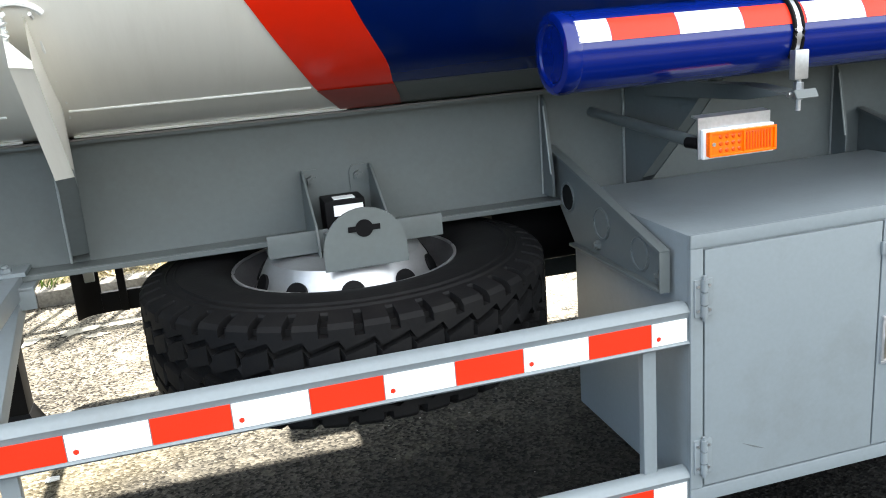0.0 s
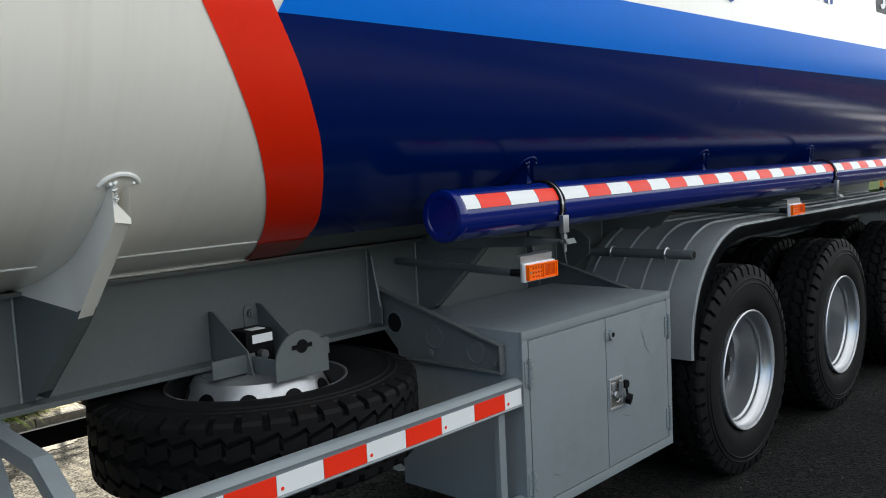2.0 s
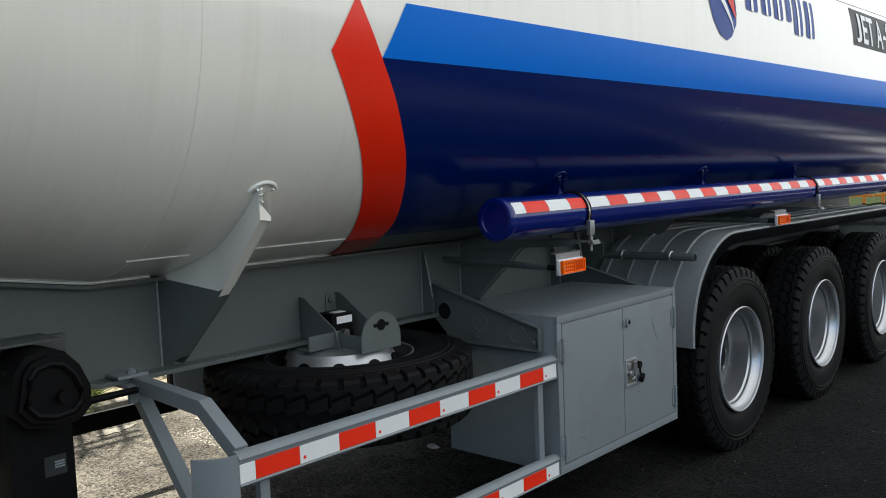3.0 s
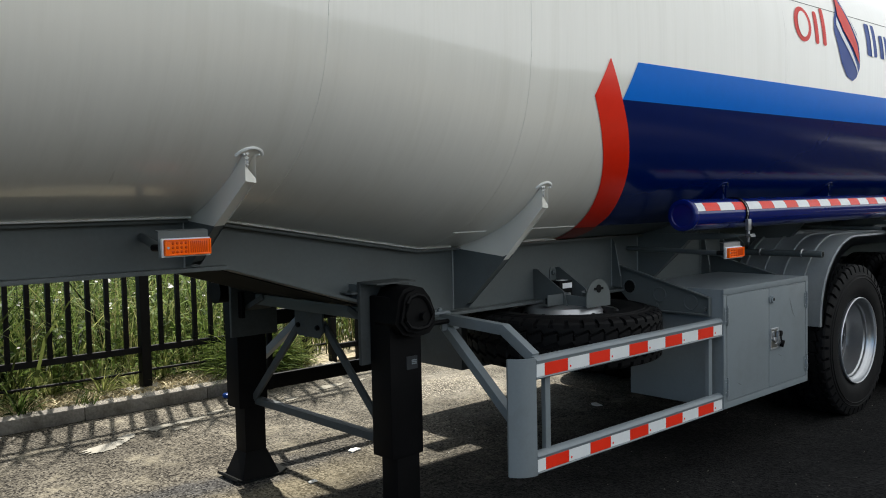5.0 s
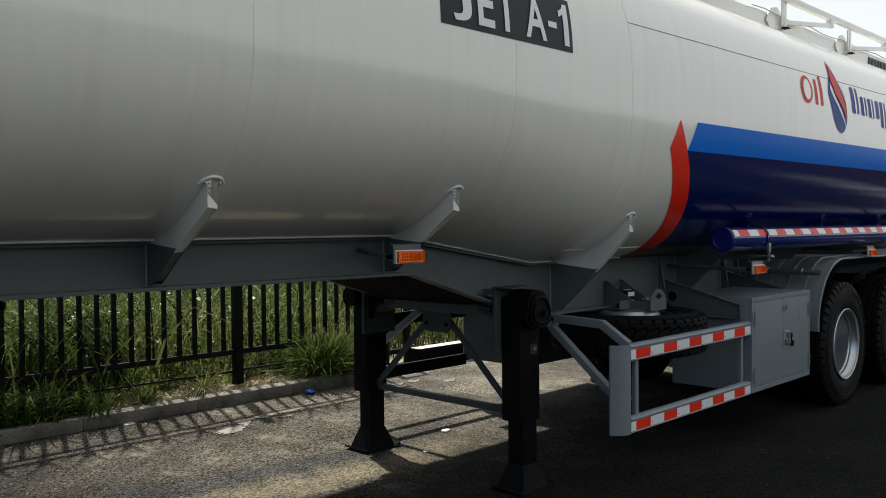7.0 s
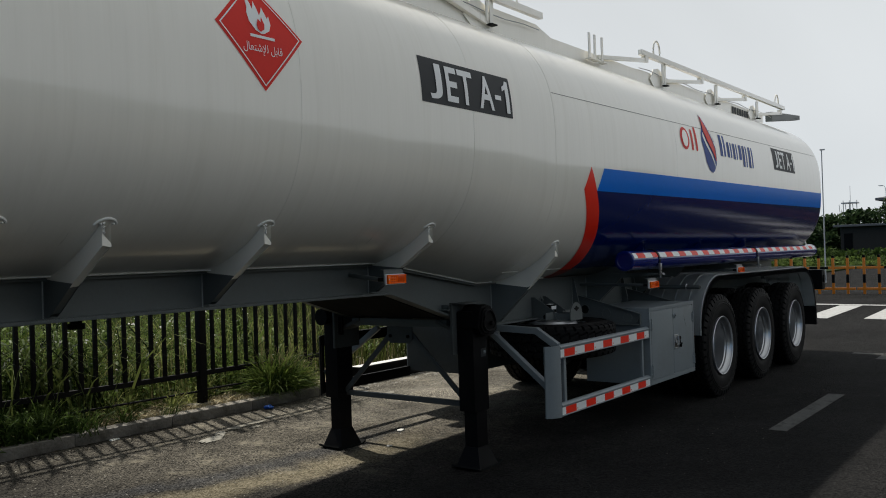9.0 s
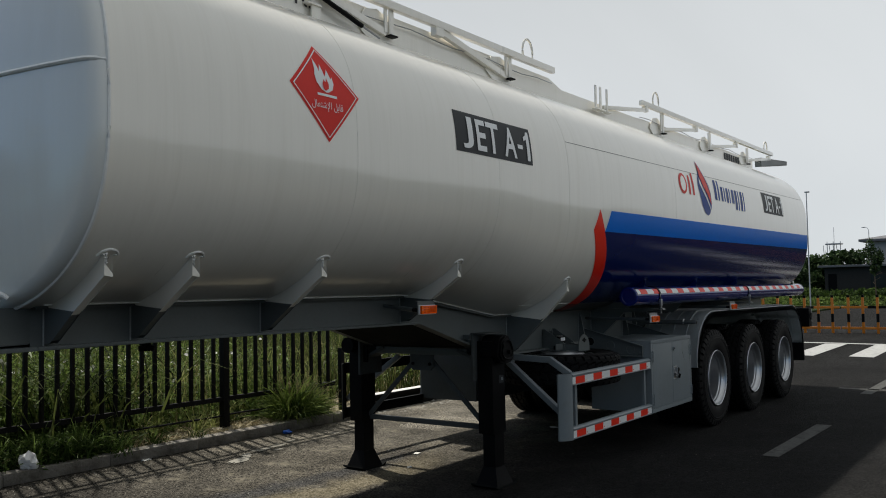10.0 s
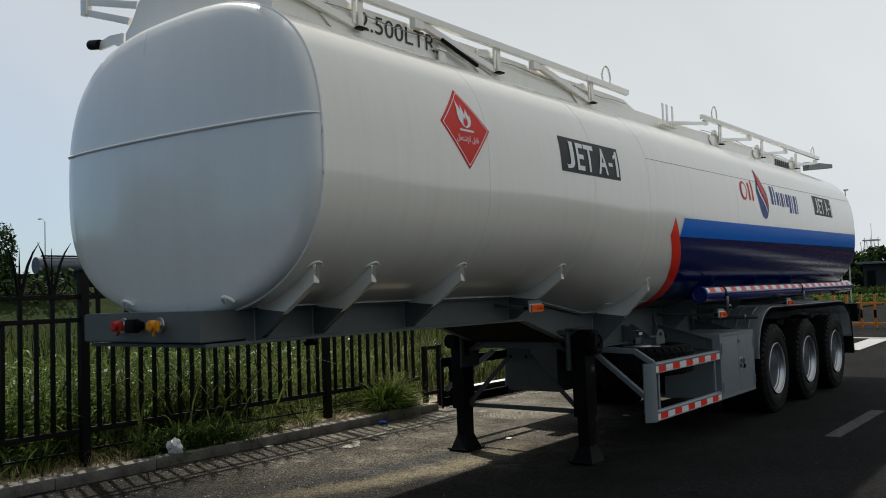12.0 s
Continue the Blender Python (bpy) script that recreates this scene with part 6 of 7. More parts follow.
for x in (1.15, 1.26, 1.41):
    bm = B()
    bar(bm, (x, RY + 0.01, 3.38), (x, RY + 0.01, 3.625), 0.035, 0.012, 0.002, up=(0, 1, 0))
    box(bm, x - 0.05, x + 0.04, RY - 0.03, RY + 0.03, 3.37, 3.385, 0.003)
    part("fold_post", bm, M_WHITE, trailer)
bm = B()
for i in range(7):
    box(bm, 5.25 + i * 0.10, 5.32 + i * 0.10, WY - 0.006, WY - 0.003, 3.32, 3.43)
part("writing", bm, M_PANEL, walkway, "row of dark lettering too small to read")
bm = B()
prism(bm, [(6.9, 3.40), (8.42, 3.58), (8.42, 3.65), (6.9, 3.54)], "y", RY, RY + 0.10, 0.004)
part("rear_step", bm, M_GREY, trailer, "grey ladder head at the rear of the walkway")
# far-side bracket with lamp and front rail stubs
bm = B()
bar(bm, (-4.56, 3.55, 3.54), (-4.58, 4.08, 3.72), 0.03, 0.05)
bar(bm, (-4.56, 3.45, 3.63), (-4.58, 4.08, 3.80), 0.03, 0.05)
box(bm, -4.61, -4.56, 4.04, 4.12, 3.70, 3.90, 0.004)
part("rail_stub", bm, M_WHITE, trailer)
bm = B()
prism(bm, [(3.59, 3.46), (3.60, 3.36), (3.70, 3.40), (3.89, 3.40), (3.89, 3.46), (3.75, 3.475)], "x", -4.60, -4.585)
fb2 = part("lamp_arm", bm, M_WHITE, trailer, smooth=0)
bm = B()
rod(bm, (-4.60, 3.88, 3.44), (-4.60, 4.0, 3.46), 0.035, 16)
part("corner_lamp", bm, M_BLACK, fb2)


# ---- fence ----
FY = 5.95
fence = root("metal_fence", -3.6, FY, 0.14, "black steel picket fence with spiked tops on a kerb", "fence")


def shared(name, me, parent, at, label=""):
    ob = new(name, me)
    ob.parent = parent
    ob.matrix_parent_inverse = Matrix.Translation(parent.location).inverted()
    ob.matrix_basis = at
    if label:
        ob["label"] = label
    return ob


bm = B()
box(bm, -0.04, 0.04, -0.04, 0.04, -0.06, 1.78, 0.005)
box(bm, -0.05, 0.05, -0.05, 0.05, 1.78, 1.80, 0.004)
POST = finish("post", bm, M_FENCE)
bm = B()
box(bm, -0.017, 0.017, -0.017, 0.017, 0, 1.06, 0.003)
SHORT = finish("picket", bm, M_FENCE)
bm = B()
box(bm, -0.017, 0.017, -0.017, 0.017, 0, 1.32, 0.003)
rod(bm, (0, 0, 1.32), (0, 0, 1.70), 0.014, 8, 0.002)
for s in (-1, 1):
    for (p, ra), (q, rb) in zip([((s * 0.012, 0, 1.27), 0.017), ((s * 0.035, -0.012, 1.40), 0.017), ((s * 0.062, -0.025, 1.54), 0.013), ((s * 0.105, -0.04, 1.66), 0.008)],
                                [((s * 0.035, -0.012, 1.40), 0.017), ((s * 0.062, -0.025, 1.54), 0.013), ((s * 0.105, -0.04, 1.66), 0.008), ((s * 0.155, -0.055, 1.75), 0.002)]):
        rod(bm, p, q, ra, 6, rb)
    sweep(bm, [(s * 0.135, 0, 1.40), (s * 0.115, 0, 1.33), (s * 0.075, 0, 1.285), (s * 0.017, 0, 1.27)], 0.009, 6)
LONG = finish("picket", bm, M_FENCE)
PITCH = 3.125 / 21
for k in range(-4, 1):
    xp = -0.487 + 3.125 * k
    shared("post", POST, fence, pose(xp, FY, 0.13))
    xr = xp + 3.125 if k < 0 else 1.30
    for z, h in ((0.42, 0.05), (1.455, 0.045), (1.67, 0.045)):
        bm = B()
        box(bm, xp + 0.04, xr - 0.04, FY - 0.02, FY + 0.02, z - h / 2, z + h / 2, 0.003)
        part("rail", bm, M_FENCE, fence)
    bm = B()
    rod(bm, (xp, FY, 0.245), (xr, FY, 0.235), 0.011, 8)
    part("lower_rod", bm, M_FENCE, fence)
    bm = B()
    box(bm, xp + 1.53, xp + 1.57, FY - 0.018, FY + 0.018, 0.06, 0.42, 0.002)
    part("stub_leg", bm, M_FENCE, fence)
    for i in range(1, 21):
        x = xp + PITCH * i
        if x < xr - 0.06:
            shared("picket", LONG if i % 2 else SHORT, fence, pose(x + random.uniform(-0.004, 0.004), FY, 0.42, rz=random.uniform(-2, 2)))

# low gate frame and steel channel past the end of the fence
gate = root("gate_frame", 1.4, FY, 0.0, "small black steel gate frame at the end of the fence", "gate")
for x in (1.36, 1.68):
    bm = B()
    box(bm, x - 0.03, x + 0.03, FY - 0.06, FY, 0.0, 0.86, 0.004)
    part("upright", bm, M_FENCE, gate)
for z in (0.20, 0.83):
    bm = B()
    box(bm, 1.36, 1.68, FY - 0.05, FY - 0.01, z - 0.025, z + 0.025, 0.003)
    part("rail", bm, M_FENCE, gate)
bm = B()
prism(bm, [(5.78, 0.0), (5.94, 0.0), (5.94, 0.21), (5.78, 0.21), (5.78, 0.18), (5.90, 0.17), (5.90, 0.03), (5.78, 0.03)], "x", 1.72, 11.0, 0.003)
ch = thing("steel_channel", bm, M_FENCE, "long black steel channel along the yard edge", "channel", smooth=20)
# Separate pale face puts the sunlit top of the channel into colour.
bm = B()
prism(bm, [(5.785, 0.211), (5.935, 0.211), (5.935, 0.214), (5.785, 0.214)], "x", 1.75, 10.97)
part("top_face", bm, mat("sunlit_channel_top", (0.72, 0.71, 0.68), 0.7, var=0.12, coarse=6, stain=(0.35, 0.32, 0.26), stain_amount=0.4), ch, "pale dusty top")

# ---- grass and weeds ----


def blades(name, count, place, height, width, lean, m, label, seed, cat="grass"):
    rng = np.random.default_rng(seed)
    V, F = [], []
    for i in range(count):
        x, y, z, s = place(rng)
        h = rng.uniform(*height) * s
        w = rng.uniform(*width)
        a = rng.uniform(0, 2 * math.pi)
        t = rng.uniform(0, 2 * math.pi)
        ln = rng.uniform(*lean) * h
        ux, uy = math.cos(a) * w / 2, math.sin(a) * w / 2
        lx, ly = math.cos(t) * ln, math.sin(t) * ln
        k = len(V)
        V += [(x - ux, y - uy, z), (x + ux, y + uy, z),
              (x - ux * 0.8 + lx * 0.3, y - uy * 0.8 + ly * 0.3, z + h * 0.55), (x + ux * 0.8 + lx * 0.3, y + uy * 0.8 + ly * 0.3, z + h * 0.55),
              (x - ux * 0.4 + lx * 0.7, y - uy * 0.4 + ly * 0.7, z + h * 0.85), (x + ux * 0.4 + lx * 0.7, y + uy * 0.4 + ly * 0.7, z + h * 0.85),
              (x + lx * 1.25, y + ly * 1.25, z + h * (1.0 - 0.25 * lean[1]))]
        F += [(k, k + 1, k + 3, k + 2), (k + 2, k + 3, k + 5, k + 4), (k + 4, k + 5, k + 6)]
    me = bpy.data.meshes.new(name)
    me.from_pydata(V, [], F)
    me.materials.append(m)
    return tagged(new(name, me), label, cat, kind="stuff")


def field(x0, x1, y0, y1, z=0.08, power=1.0, bare=False):
    def f(r):
        x, y = r.uniform(x0, x1), y0 + (y1 - y0) * r.uniform(0, 1) ** power
        while bare and -1.4 < x < 1.3 and y < 7.3 and r.uniform() < 0.8:
            x, y = r.uniform(x0, x1), y0 + (y1 - y0) * r.uniform(0, 1) ** power
        return x, y, z, r.uniform(0.75, 1.1)
    return f


def clumps(centres, spread, z):
    def f(r):
        cx, cy, s = centres[r.integers(len(centres))]
        return cx + r.normal(0, spread * s), cy + r.normal(0, spread * s * 0.6), z, s
    return f


blades("tall_grass", 3600, field(-9, 7, 6.5, 12, power=1.4, bare=True), (0.35, 1.15), (0.010, 0.032), (0.1, 0.95), M_GRASS, "tall green grass in the field behind the fence", 1)
blades("dry_grass", 1700, field(-9, 7, 6.3, 11, power=1.6), (0.3, 1.1), (0.004, 0.009), (0.05, 0.35), M_DRY, "dry yellow grass stalks among the green", 2)
blades("meadow_grass", 9000, field(-30, 30, 12, 32, power=1.3), (0.5, 1.2), (0.03, 0.07), (0.05, 0.4), M_GRASS, "rough grass farther off in the field", 3)
blades("fence_foot_grass", 3600, field(-8, -1.5, 5.76, 6.6), (0.04, 0.18), (0.004, 0.010), (0.5, 1.7), M_DRY, "short dry grass at the fence foot", 4)
blades("grass_tuft_ears", 150, clumps([(0.42, 5.85, 1.0), (0.62, 5.85, 0.9), (0.80, 5.88, 0.7)], 0.12, 0.08), (0.40, 0.68), (0.006, 0.010), (0.3, 0.9), M_DRY, "pale grass ears above the tuft", 6)
blades("kerb_weeds", 1500, clumps([(-2.10 - 0.22 * i, 5.84 + 0.04 * (i % 2), 0.55 + 0.2 * (i % 3)) for i in range(4)] + [(-4.6, 6.0, 0.5), (-5.6, 6.0, 0.5)], 0.16, 0.08), (0.10, 0.34), (0.010, 0.024), (0.4, 1.2), M_WEED, "dark leafy weeds between the kerb and the fence", 7)
blades("reeds", 90, clumps([(-1.9, 6.1, 1.0), (-2.35, 6.15, 1.1), (-1.5, 6.2, 0.9), (-2.9, 6.2, 1.0)], 0.25, 0.08), (0.6, 1.15), (0.02, 0.035), (0.5, 1.1), M_GRASS, "broad reed leaves pushing through the fence", 8)
blades("pale_grass", 1100, field(-1.7, 1.7, 6.5, 9.5, power=1.3), (0.3, 1.0), (0.007, 0.020), (0.1, 0.9), M_PALE, "yellow-green sunlit grass behind the fence", 26)
blades("straw_litter", 5200, field(-1.9, 1.0, 5.76, 6.9, 0.085), (0.02, 0.06), (0.008, 0.022), (1.2, 3.0), M_STRAW, "pale dry straw lying at the fence foot", 25)
blades("kerb_wisps", 90, clumps([(-1.45, 5.70, 0.6), (-1.05, 5.70, 0.5), (-2.0, 5.62, 0.8)], 0.10, 0.08), (0.15, 0.35), (0.006, 0.012), (0.6, 1.3), M_WEED, "loose grass wisps on the kerb", 9)
def stalks(name, count, place, height, leaf, m, label, seed):
    """Upright stems set with small drooping leaves."""
    rng = np.random.default_rng(seed)
    V, F = [], []
    for i in range(count):
        x, y, z, s = place(rng)
        h = rng.uniform(*height) * s
        lx, ly = rng.normal(0, 0.10, 2) * h
        n = int(8 + 14 * h)
        for j in range(n):
            t = (j + 0.6) / n
            px, py, pz = x + lx * t * t, y + ly * t * t, z + h * t
            a = j * 2.4 + rng.uniform(-0.5, 0.5)
            k_ = rng.uniform(*leaf) * (1.15 - 0.6 * t)
            dx, dy, dz = math.cos(a) * k_, math.sin(a) * k_, k_ * rng.uniform(-0.5, 0.5)
            wx, wy = -math.sin(a) * k_ * 0.24, math.cos(a) * k_ * 0.24
            k = len(V)
            V += [(px, py, pz), (px + dx * 0.45 + wx, py + dy * 0.45 + wy, pz + dz * 0.3 + 0.2 * k_), (px + dx, py + dy, pz + dz), (px + dx * 0.45 - wx, py + dy * 0.45 - wy, pz + dz * 0.3 + 0.2 * k_)]
            F.append((k, k + 1, k + 2, k + 3))
        k = len(V)
        V += [(x - 0.004, y, z), (x + 0.004, y, z), (x + lx + 0.002, y + ly, z + h), (x + lx - 0.002, y + ly, z + h)]
        F.append((k, k + 1, k + 2, k + 3))
    me = bpy.data.meshes.new(name)
    me.from_pydata(V, [], F)
    me.materials.append(m)
    return tagged(new(name, me), label, "weeds", kind="stuff")


def reeds(name, count, place, height, leaf, m, label, seed):
    """Upright stems with long leaves that arch out and droop."""
    rng = np.random.default_rng(seed)
    V, F = [], []
    for i in range(count):
        x, y, z, s = place(rng)
        h = rng.uniform(*height) * s
        tx, ty = rng.normal(0, 0.12, 2) * h
        for j in range(rng.integers(5, 9)):
            t = rng.uniform(0.15, 1.0)
            px, py, pz = x + tx * t, y + ty * t, z + h * t * 0.8
            a, ln, w = rng.uniform(0, 6.283), rng.uniform(*leaf) * s, rng.uniform(0.010, 0.021)
            rise = rng.uniform(0.5, 1.3)
            cx, cy = math.cos(a), math.sin(a)
            k = len(V)
            for q in range(6):
                u = q / 5
                out, up = ln * u * (1 - 0.25 * u), ln * (rise * u - 1.15 * u * u)
                ww = w * (0.6 + 1.6 * u - 2.2 * u * u) if q < 5 else 0.001
                V.append((px + cx * out - cy * ww, py + cy * out + cx * ww, max(pz + up, z)))
                V.append((px + cx * out + cy * ww, py + cy * out - cx * ww, max(pz + up + 0.2 * ww, z)))
            F += [(k + 2 * q, k + 2 * q + 1, k + 2 * q + 3, k + 2 * q + 2) for q in range(5)]
        k = len(V)
        V += [(x - 0.004, y, z), (x + 0.004, y, z), (x + tx + 0.002, y + ty, z + h * 0.85), (x + tx - 0.002, y + ty, z + h * 0.85)]
        F.append((k, k + 1, k + 2, k + 3))
    me = bpy.data.meshes.new(name)
    me.from_pydata(V, [], F)
    me.materials.append(m)
    return tagged(new(name, me), label, "grass", kind="stuff")


reeds("reed_grass", 760, field(-9, 1.3, 6.35, 8.4, power=1.1, bare=True), (0.5, 1.15), (0.25, 0.55), M_REED, "arching broad-bladed grass growing behind the fence", 31)
def tussock(name, centres, count, length, width, m, label, seed):
    """Long narrow blades that spring from a few roots and bend over outwards."""
    rng = np.random.default_rng(seed)
    V, F = [], []
    for i in range(count):
        cx, cy, cz, s = centres[rng.integers(len(centres))]
        a = rng.uniform(0, 6.283)
        ln, w = rng.uniform(*length) * s, rng.uniform(*width)
        tilt = rng.uniform(0.1, 1.25)
        bend = rng.uniform(0.5, 2.1)
        px, pz = 0.04 * rng.uniform(), cz
        ca, sa = math.cos(a), math.sin(a)
        twist = rng.uniform(-0.8, 0.8)
        k = len(V)
        for q in range(7):
            u = q / 6
            ww = w * (0.7 + 0.9 * u - 1.6 * u * u) + 0.0004
            bx, by = cx + ca * px, cy + sa * px
            V.append((bx - sa * ww, by + ca * ww, pz + twist * ww))
            V.append((bx + sa * ww, by - ca * ww, pz - twist * ww))
            ang = tilt + bend * u * u
            px += math.sin(ang) * ln / 6
            pz = max(pz + math.cos(ang) * ln / 6, 0.012)
        F += [(k + 2 * q, k + 2 * q + 1, k + 2 * q + 3, k + 2 * q + 2) for q in range(6)]
    me = bpy.data.meshes.new(name)
    me.from_pydata(V, [], F)
    me.materials.append(m)
    return tagged(new(name, me), label, "grass", kind="stuff")


tussock("grass_tuft", [(0.30, 5.80, 0.085, 0.9), (0.44, 5.78, 0.085, 1.0), (0.52, 5.84, 0.085, 1.05), (0.37, 5.88, 0.085, 1.0), (0.62, 5.80, 0.085, 0.75)], 1500, (0.28, 0.66), (0.0035, 0.0085), M_TUFT, "bushy green grass tuft hanging over the kerb", 5)
tussock("yellow_tuft", [(0.80, 5.86, 0.07, 0.8), (0.93, 5.90, 0.07, 0.8), (0.72, 5.95, 0.08, 0.9)], 620, (0.20, 0.50), (0.003, 0.007), M_PALE, "yellowing low grass at the end of the kerb", 36)
tussock("fence_tussocks", [(-1.75 + 0.31 * i, 6.02 + 0.12 * (i % 3), 0.085, 0.55 + 0.2 * (i % 2)) for i in range(6)], 420, (0.18, 0.55), (0.003, 0.008), M_PALE, "loose sunlit grass clumps between the kerb and the fence", 37)
tussock("kerb_tussocks", [(-1.50, 5.82, 0.085, 0.6), (-1.85, 5.82, 0.085, 0.7), (-2.3, 5.78, 0.085, 1.0), (-2.7, 5.80, 0.085, 1.0)], 130, (0.2, 0.55), (0.005, 0.012), M_REED, "long grass blades leaning out over the kerb", 38)
reeds("verge_reeds", 160, field(1.5, 7.5, 6.4, 8.5, 0.05), (0.3, 0.8), (0.2, 0.4), M_REED, "clumps of arching grass beyond the steel channel", 33)
stalks("leafy_weeds", 1900, field(-8.8, 1.2, 6.15, 8.6, power=1.5, bare=True), (0.45, 1.15), (0.05, 0.11), M_BROAD, "leafy light green weed stalks behind the fence", 21)
stalks("shrubby_weeds", 160, field(-1.3, 1.1, 6.15, 7.3), (0.25, 0.6), (0.04, 0.08), M_BROAD, "low leafy weeds on the bare patch behind the fence", 22)
stalks("tuft_leaves", 40, clumps([(0.46, 5.80, 1.0), (0.62, 5.82, 0.9), (0.24, 5.82, 0.7)], 0.14, 0.08), (0.25, 0.60), (0.03, 0.06), M_TUFT, "small green leaves on the tuft beside the fence", 24)
stalks("kerb_shoots", 170, clumps([(-2.15 - 0.24 * i, 5.80, 0.8) for i in range(4)], 0.14, 0.08), (0.15, 0.40), (0.035, 0.075), M_WEED, "dark leafy shoots leaning over the kerb", 23)
blades("broad_weeds", 900, field(-8.5, 1.2, 6.3, 8.0, power=1.4, bare=True), (0.25, 0.95), (0.03, 0.075), (0.3, 0.9), M_BROAD, "broad-leaved light green weeds behind the fence", 15)
blades("low_weeds", 800, clumps([(-8 + 0.55 * i, 5.98 + 0.1 * (i % 3), 0.6 + 0.3 * (i % 2)) for i in range(11)], 0.15, 0.08), (0.12, 0.40), (0.012, 0.03), (0.3, 1.0), M_BROAD, "low green weeds along the fence foot", 16)
rngf = np.random.default_rng(17)
FV, FF = [], []
for i in range(280):
    x, y, z, s = rngf.uniform(-8, 1), rngf.uniform(6.2, 8.0), rngf.uniform(0.35, 1.0), rngf.uniform(0.007, 0.016) if i < 240 else rngf.uniform(0.016, 0.030)
    k = len(FV)
    FV += [(x + s * math.cos(1.047 * j), y + s * 0.6 * math.sin(1.047 * j), z + s * (0.5 * math.sin(1.047 * j) + 0.3 * math.cos(2.1 * j + i))) for j in range(6)]
    FF.append(tuple(range(k, k + 6)))
fm = bpy.data.meshes.new("wild_flowers")
fm.from_pydata(FV, [], FF)
fm.materials.append(M_PAPER)
tagged(new("wild_flowers", fm), "tiny white flower heads among the weeds", "flowers", kind="stuff")
blades("verge_grass", 5200, field(1.3, 12, 6.3, 12, 0.05, power=1.2), (0.2, 0.7), (0.008, 0.022), (0.1, 0.6), M_GRASS, "patchy grass beyond the steel channel", 10)


def scraps(name, count, x0, x1, y0, y1, size, m, label, seed, z=0.0):
    rng = np.random.default_rng(seed)
    V, F = [], []
    for i in range(count):
        x, y = rng.uniform(x0, x1), rng.uniform(y0, y1)
        s = rng.uniform(*size)
        a = rng.uniform(0, 6.3)
        k = len(V)
        for j in range(5):
            r = s * rng.uniform(0.6, 1.0)
            V.append((x + r * math.cos(a + j * 1.257), y + r * math.sin(a + j * 1.257), z))
        V.append((x, y, z + s * rng.uniform(0.25, 0.6)))
        F += [(k + j, k + (j + 1) % 5, k + 5) for j in range(5)]
    me = bpy.data.meshes.new(name)
    me.from_pydata(V, [], F)
    me.materials.append(m)
    return tagged(new(name, me), label, "gravel", kind="stuff")


M_GRAVEL = mat("pale_gravel", (0.26, 0.245, 0.21), 0.9, var=0.3, coarse=30, fine=200)
M_SAND = mat("pale_sand", (0.46, 0.42, 0.345), 0.95, var=0.25, coarse=12, fine=150, spec=0.05)
scraps("gravel", 2600, -6, 7, 3.0, 5.6, (0.003, 0.009), M_GRAVEL, "loose pale grit on the yard", 11)
scraps("white_grit", 700, 1.05, 1.95, 4.25, 4.80, (0.003, 0.011), M_SAND, "pale spilled grit on the yard", 42)
scraps("grit", 260, -4, 5, 0.0, 3.0, (0.002, 0.006), M_GRAVEL, "loose grit on the shaded asphalt", 12)
# Pale bits added to lighten the kerb's sunlit top against its face.
scraps("kerb_sunlit_bits", 2600, -2.0, 1.2, 5.615, 5.745, (0.004, 0.013), M_SAND, "pale bits added on the kerb to lighten its sunlit top", 40, 0.1035)
scraps("fence_sand", 900, -1.9, 1.0, 5.75, 6.5, (0.01, 0.05), M_SAND, "pale sandy lumps between the kerb and the fence", 41, 0.080)
scraps("rubble", 240, 1.5, 9, 6.1, 9, (0.03, 0.13), M_GRAVEL, "pale broken rubble beyond the channel", 13, 0.04)
scraps("channel_rubble", 240, 1.2, 6.5, 5.42, 5.77, (0.008, 0.04), M_GRAVEL, "pale rubble along the foot of the steel channel", 18)
scraps("fence_rubble", 60, -1.0, 0.4, 5.85, 6.3, (0.02, 0.07), M_GRAVEL, "flat pale stones at the fence foot", 14, 0.083)

# litter
bm = B()
bmesh.ops.create_icosphere(bm, subdivisions=3, radius=0.075)
for v in bm.verts:
    v.co *= 1 + 0.55 * noise.noise(v.co * 17) + 0.2 * noise.noise(v.co * 55)
    v.co.z = max(-0.06, v.co.z * 1.15)
thing("plastic_bag", bm, M_CLEAR, "crumpled clear plastic bag lying on the kerb", "litter", at=pose(-2.83, 5.66, 0.165))
bm = B()
bmesh.ops.create_icosphere(bm, subdivisions=2, radius=0.05)
for v in bm.verts:
    v.co *= 1 + 0.4 * noise.noise(v.co * 30)
    v.co.z = max(-0.02, v.co.z * 0.5)
thing("blue_wrapper", bm, M_BLUEP, "crushed blue wrapper at the foot of the kerb", "litter", at=pose(0.02, 5.50, 0.02))
for x, y, s, rz in ((-0.165, 3.51, 0.045, 20), (1.85, 3.13, 0.05, 70), (-0.70, 3.18, 0.026, 10), (-1.75, 5.56, 0.05, 15)):
    bm = B()
    prism(bm, [(-s, -s * 0.5), (s * 0.9, -s * 0.6), (s, s * 0.3), (0.1 * s, s * 0.7), (-s * 0.8, s * 0.5)], "z", 0.002, 0.010, 0.002)
    thing("paper_scrap", bm, M_PAPER, "small white scrap lying on the asphalt", "litter", "scraps", at=pose(x, y, 0.0, rz=rz))
M_THIN = mat("thin_dried_plaster", (0.20, 0.185, 0.15), 0.9, var=0.5, coarse=14, fine=90, bump=0.2, stain=(0.09, 0.08, 0.06), stain_amount=1.0)
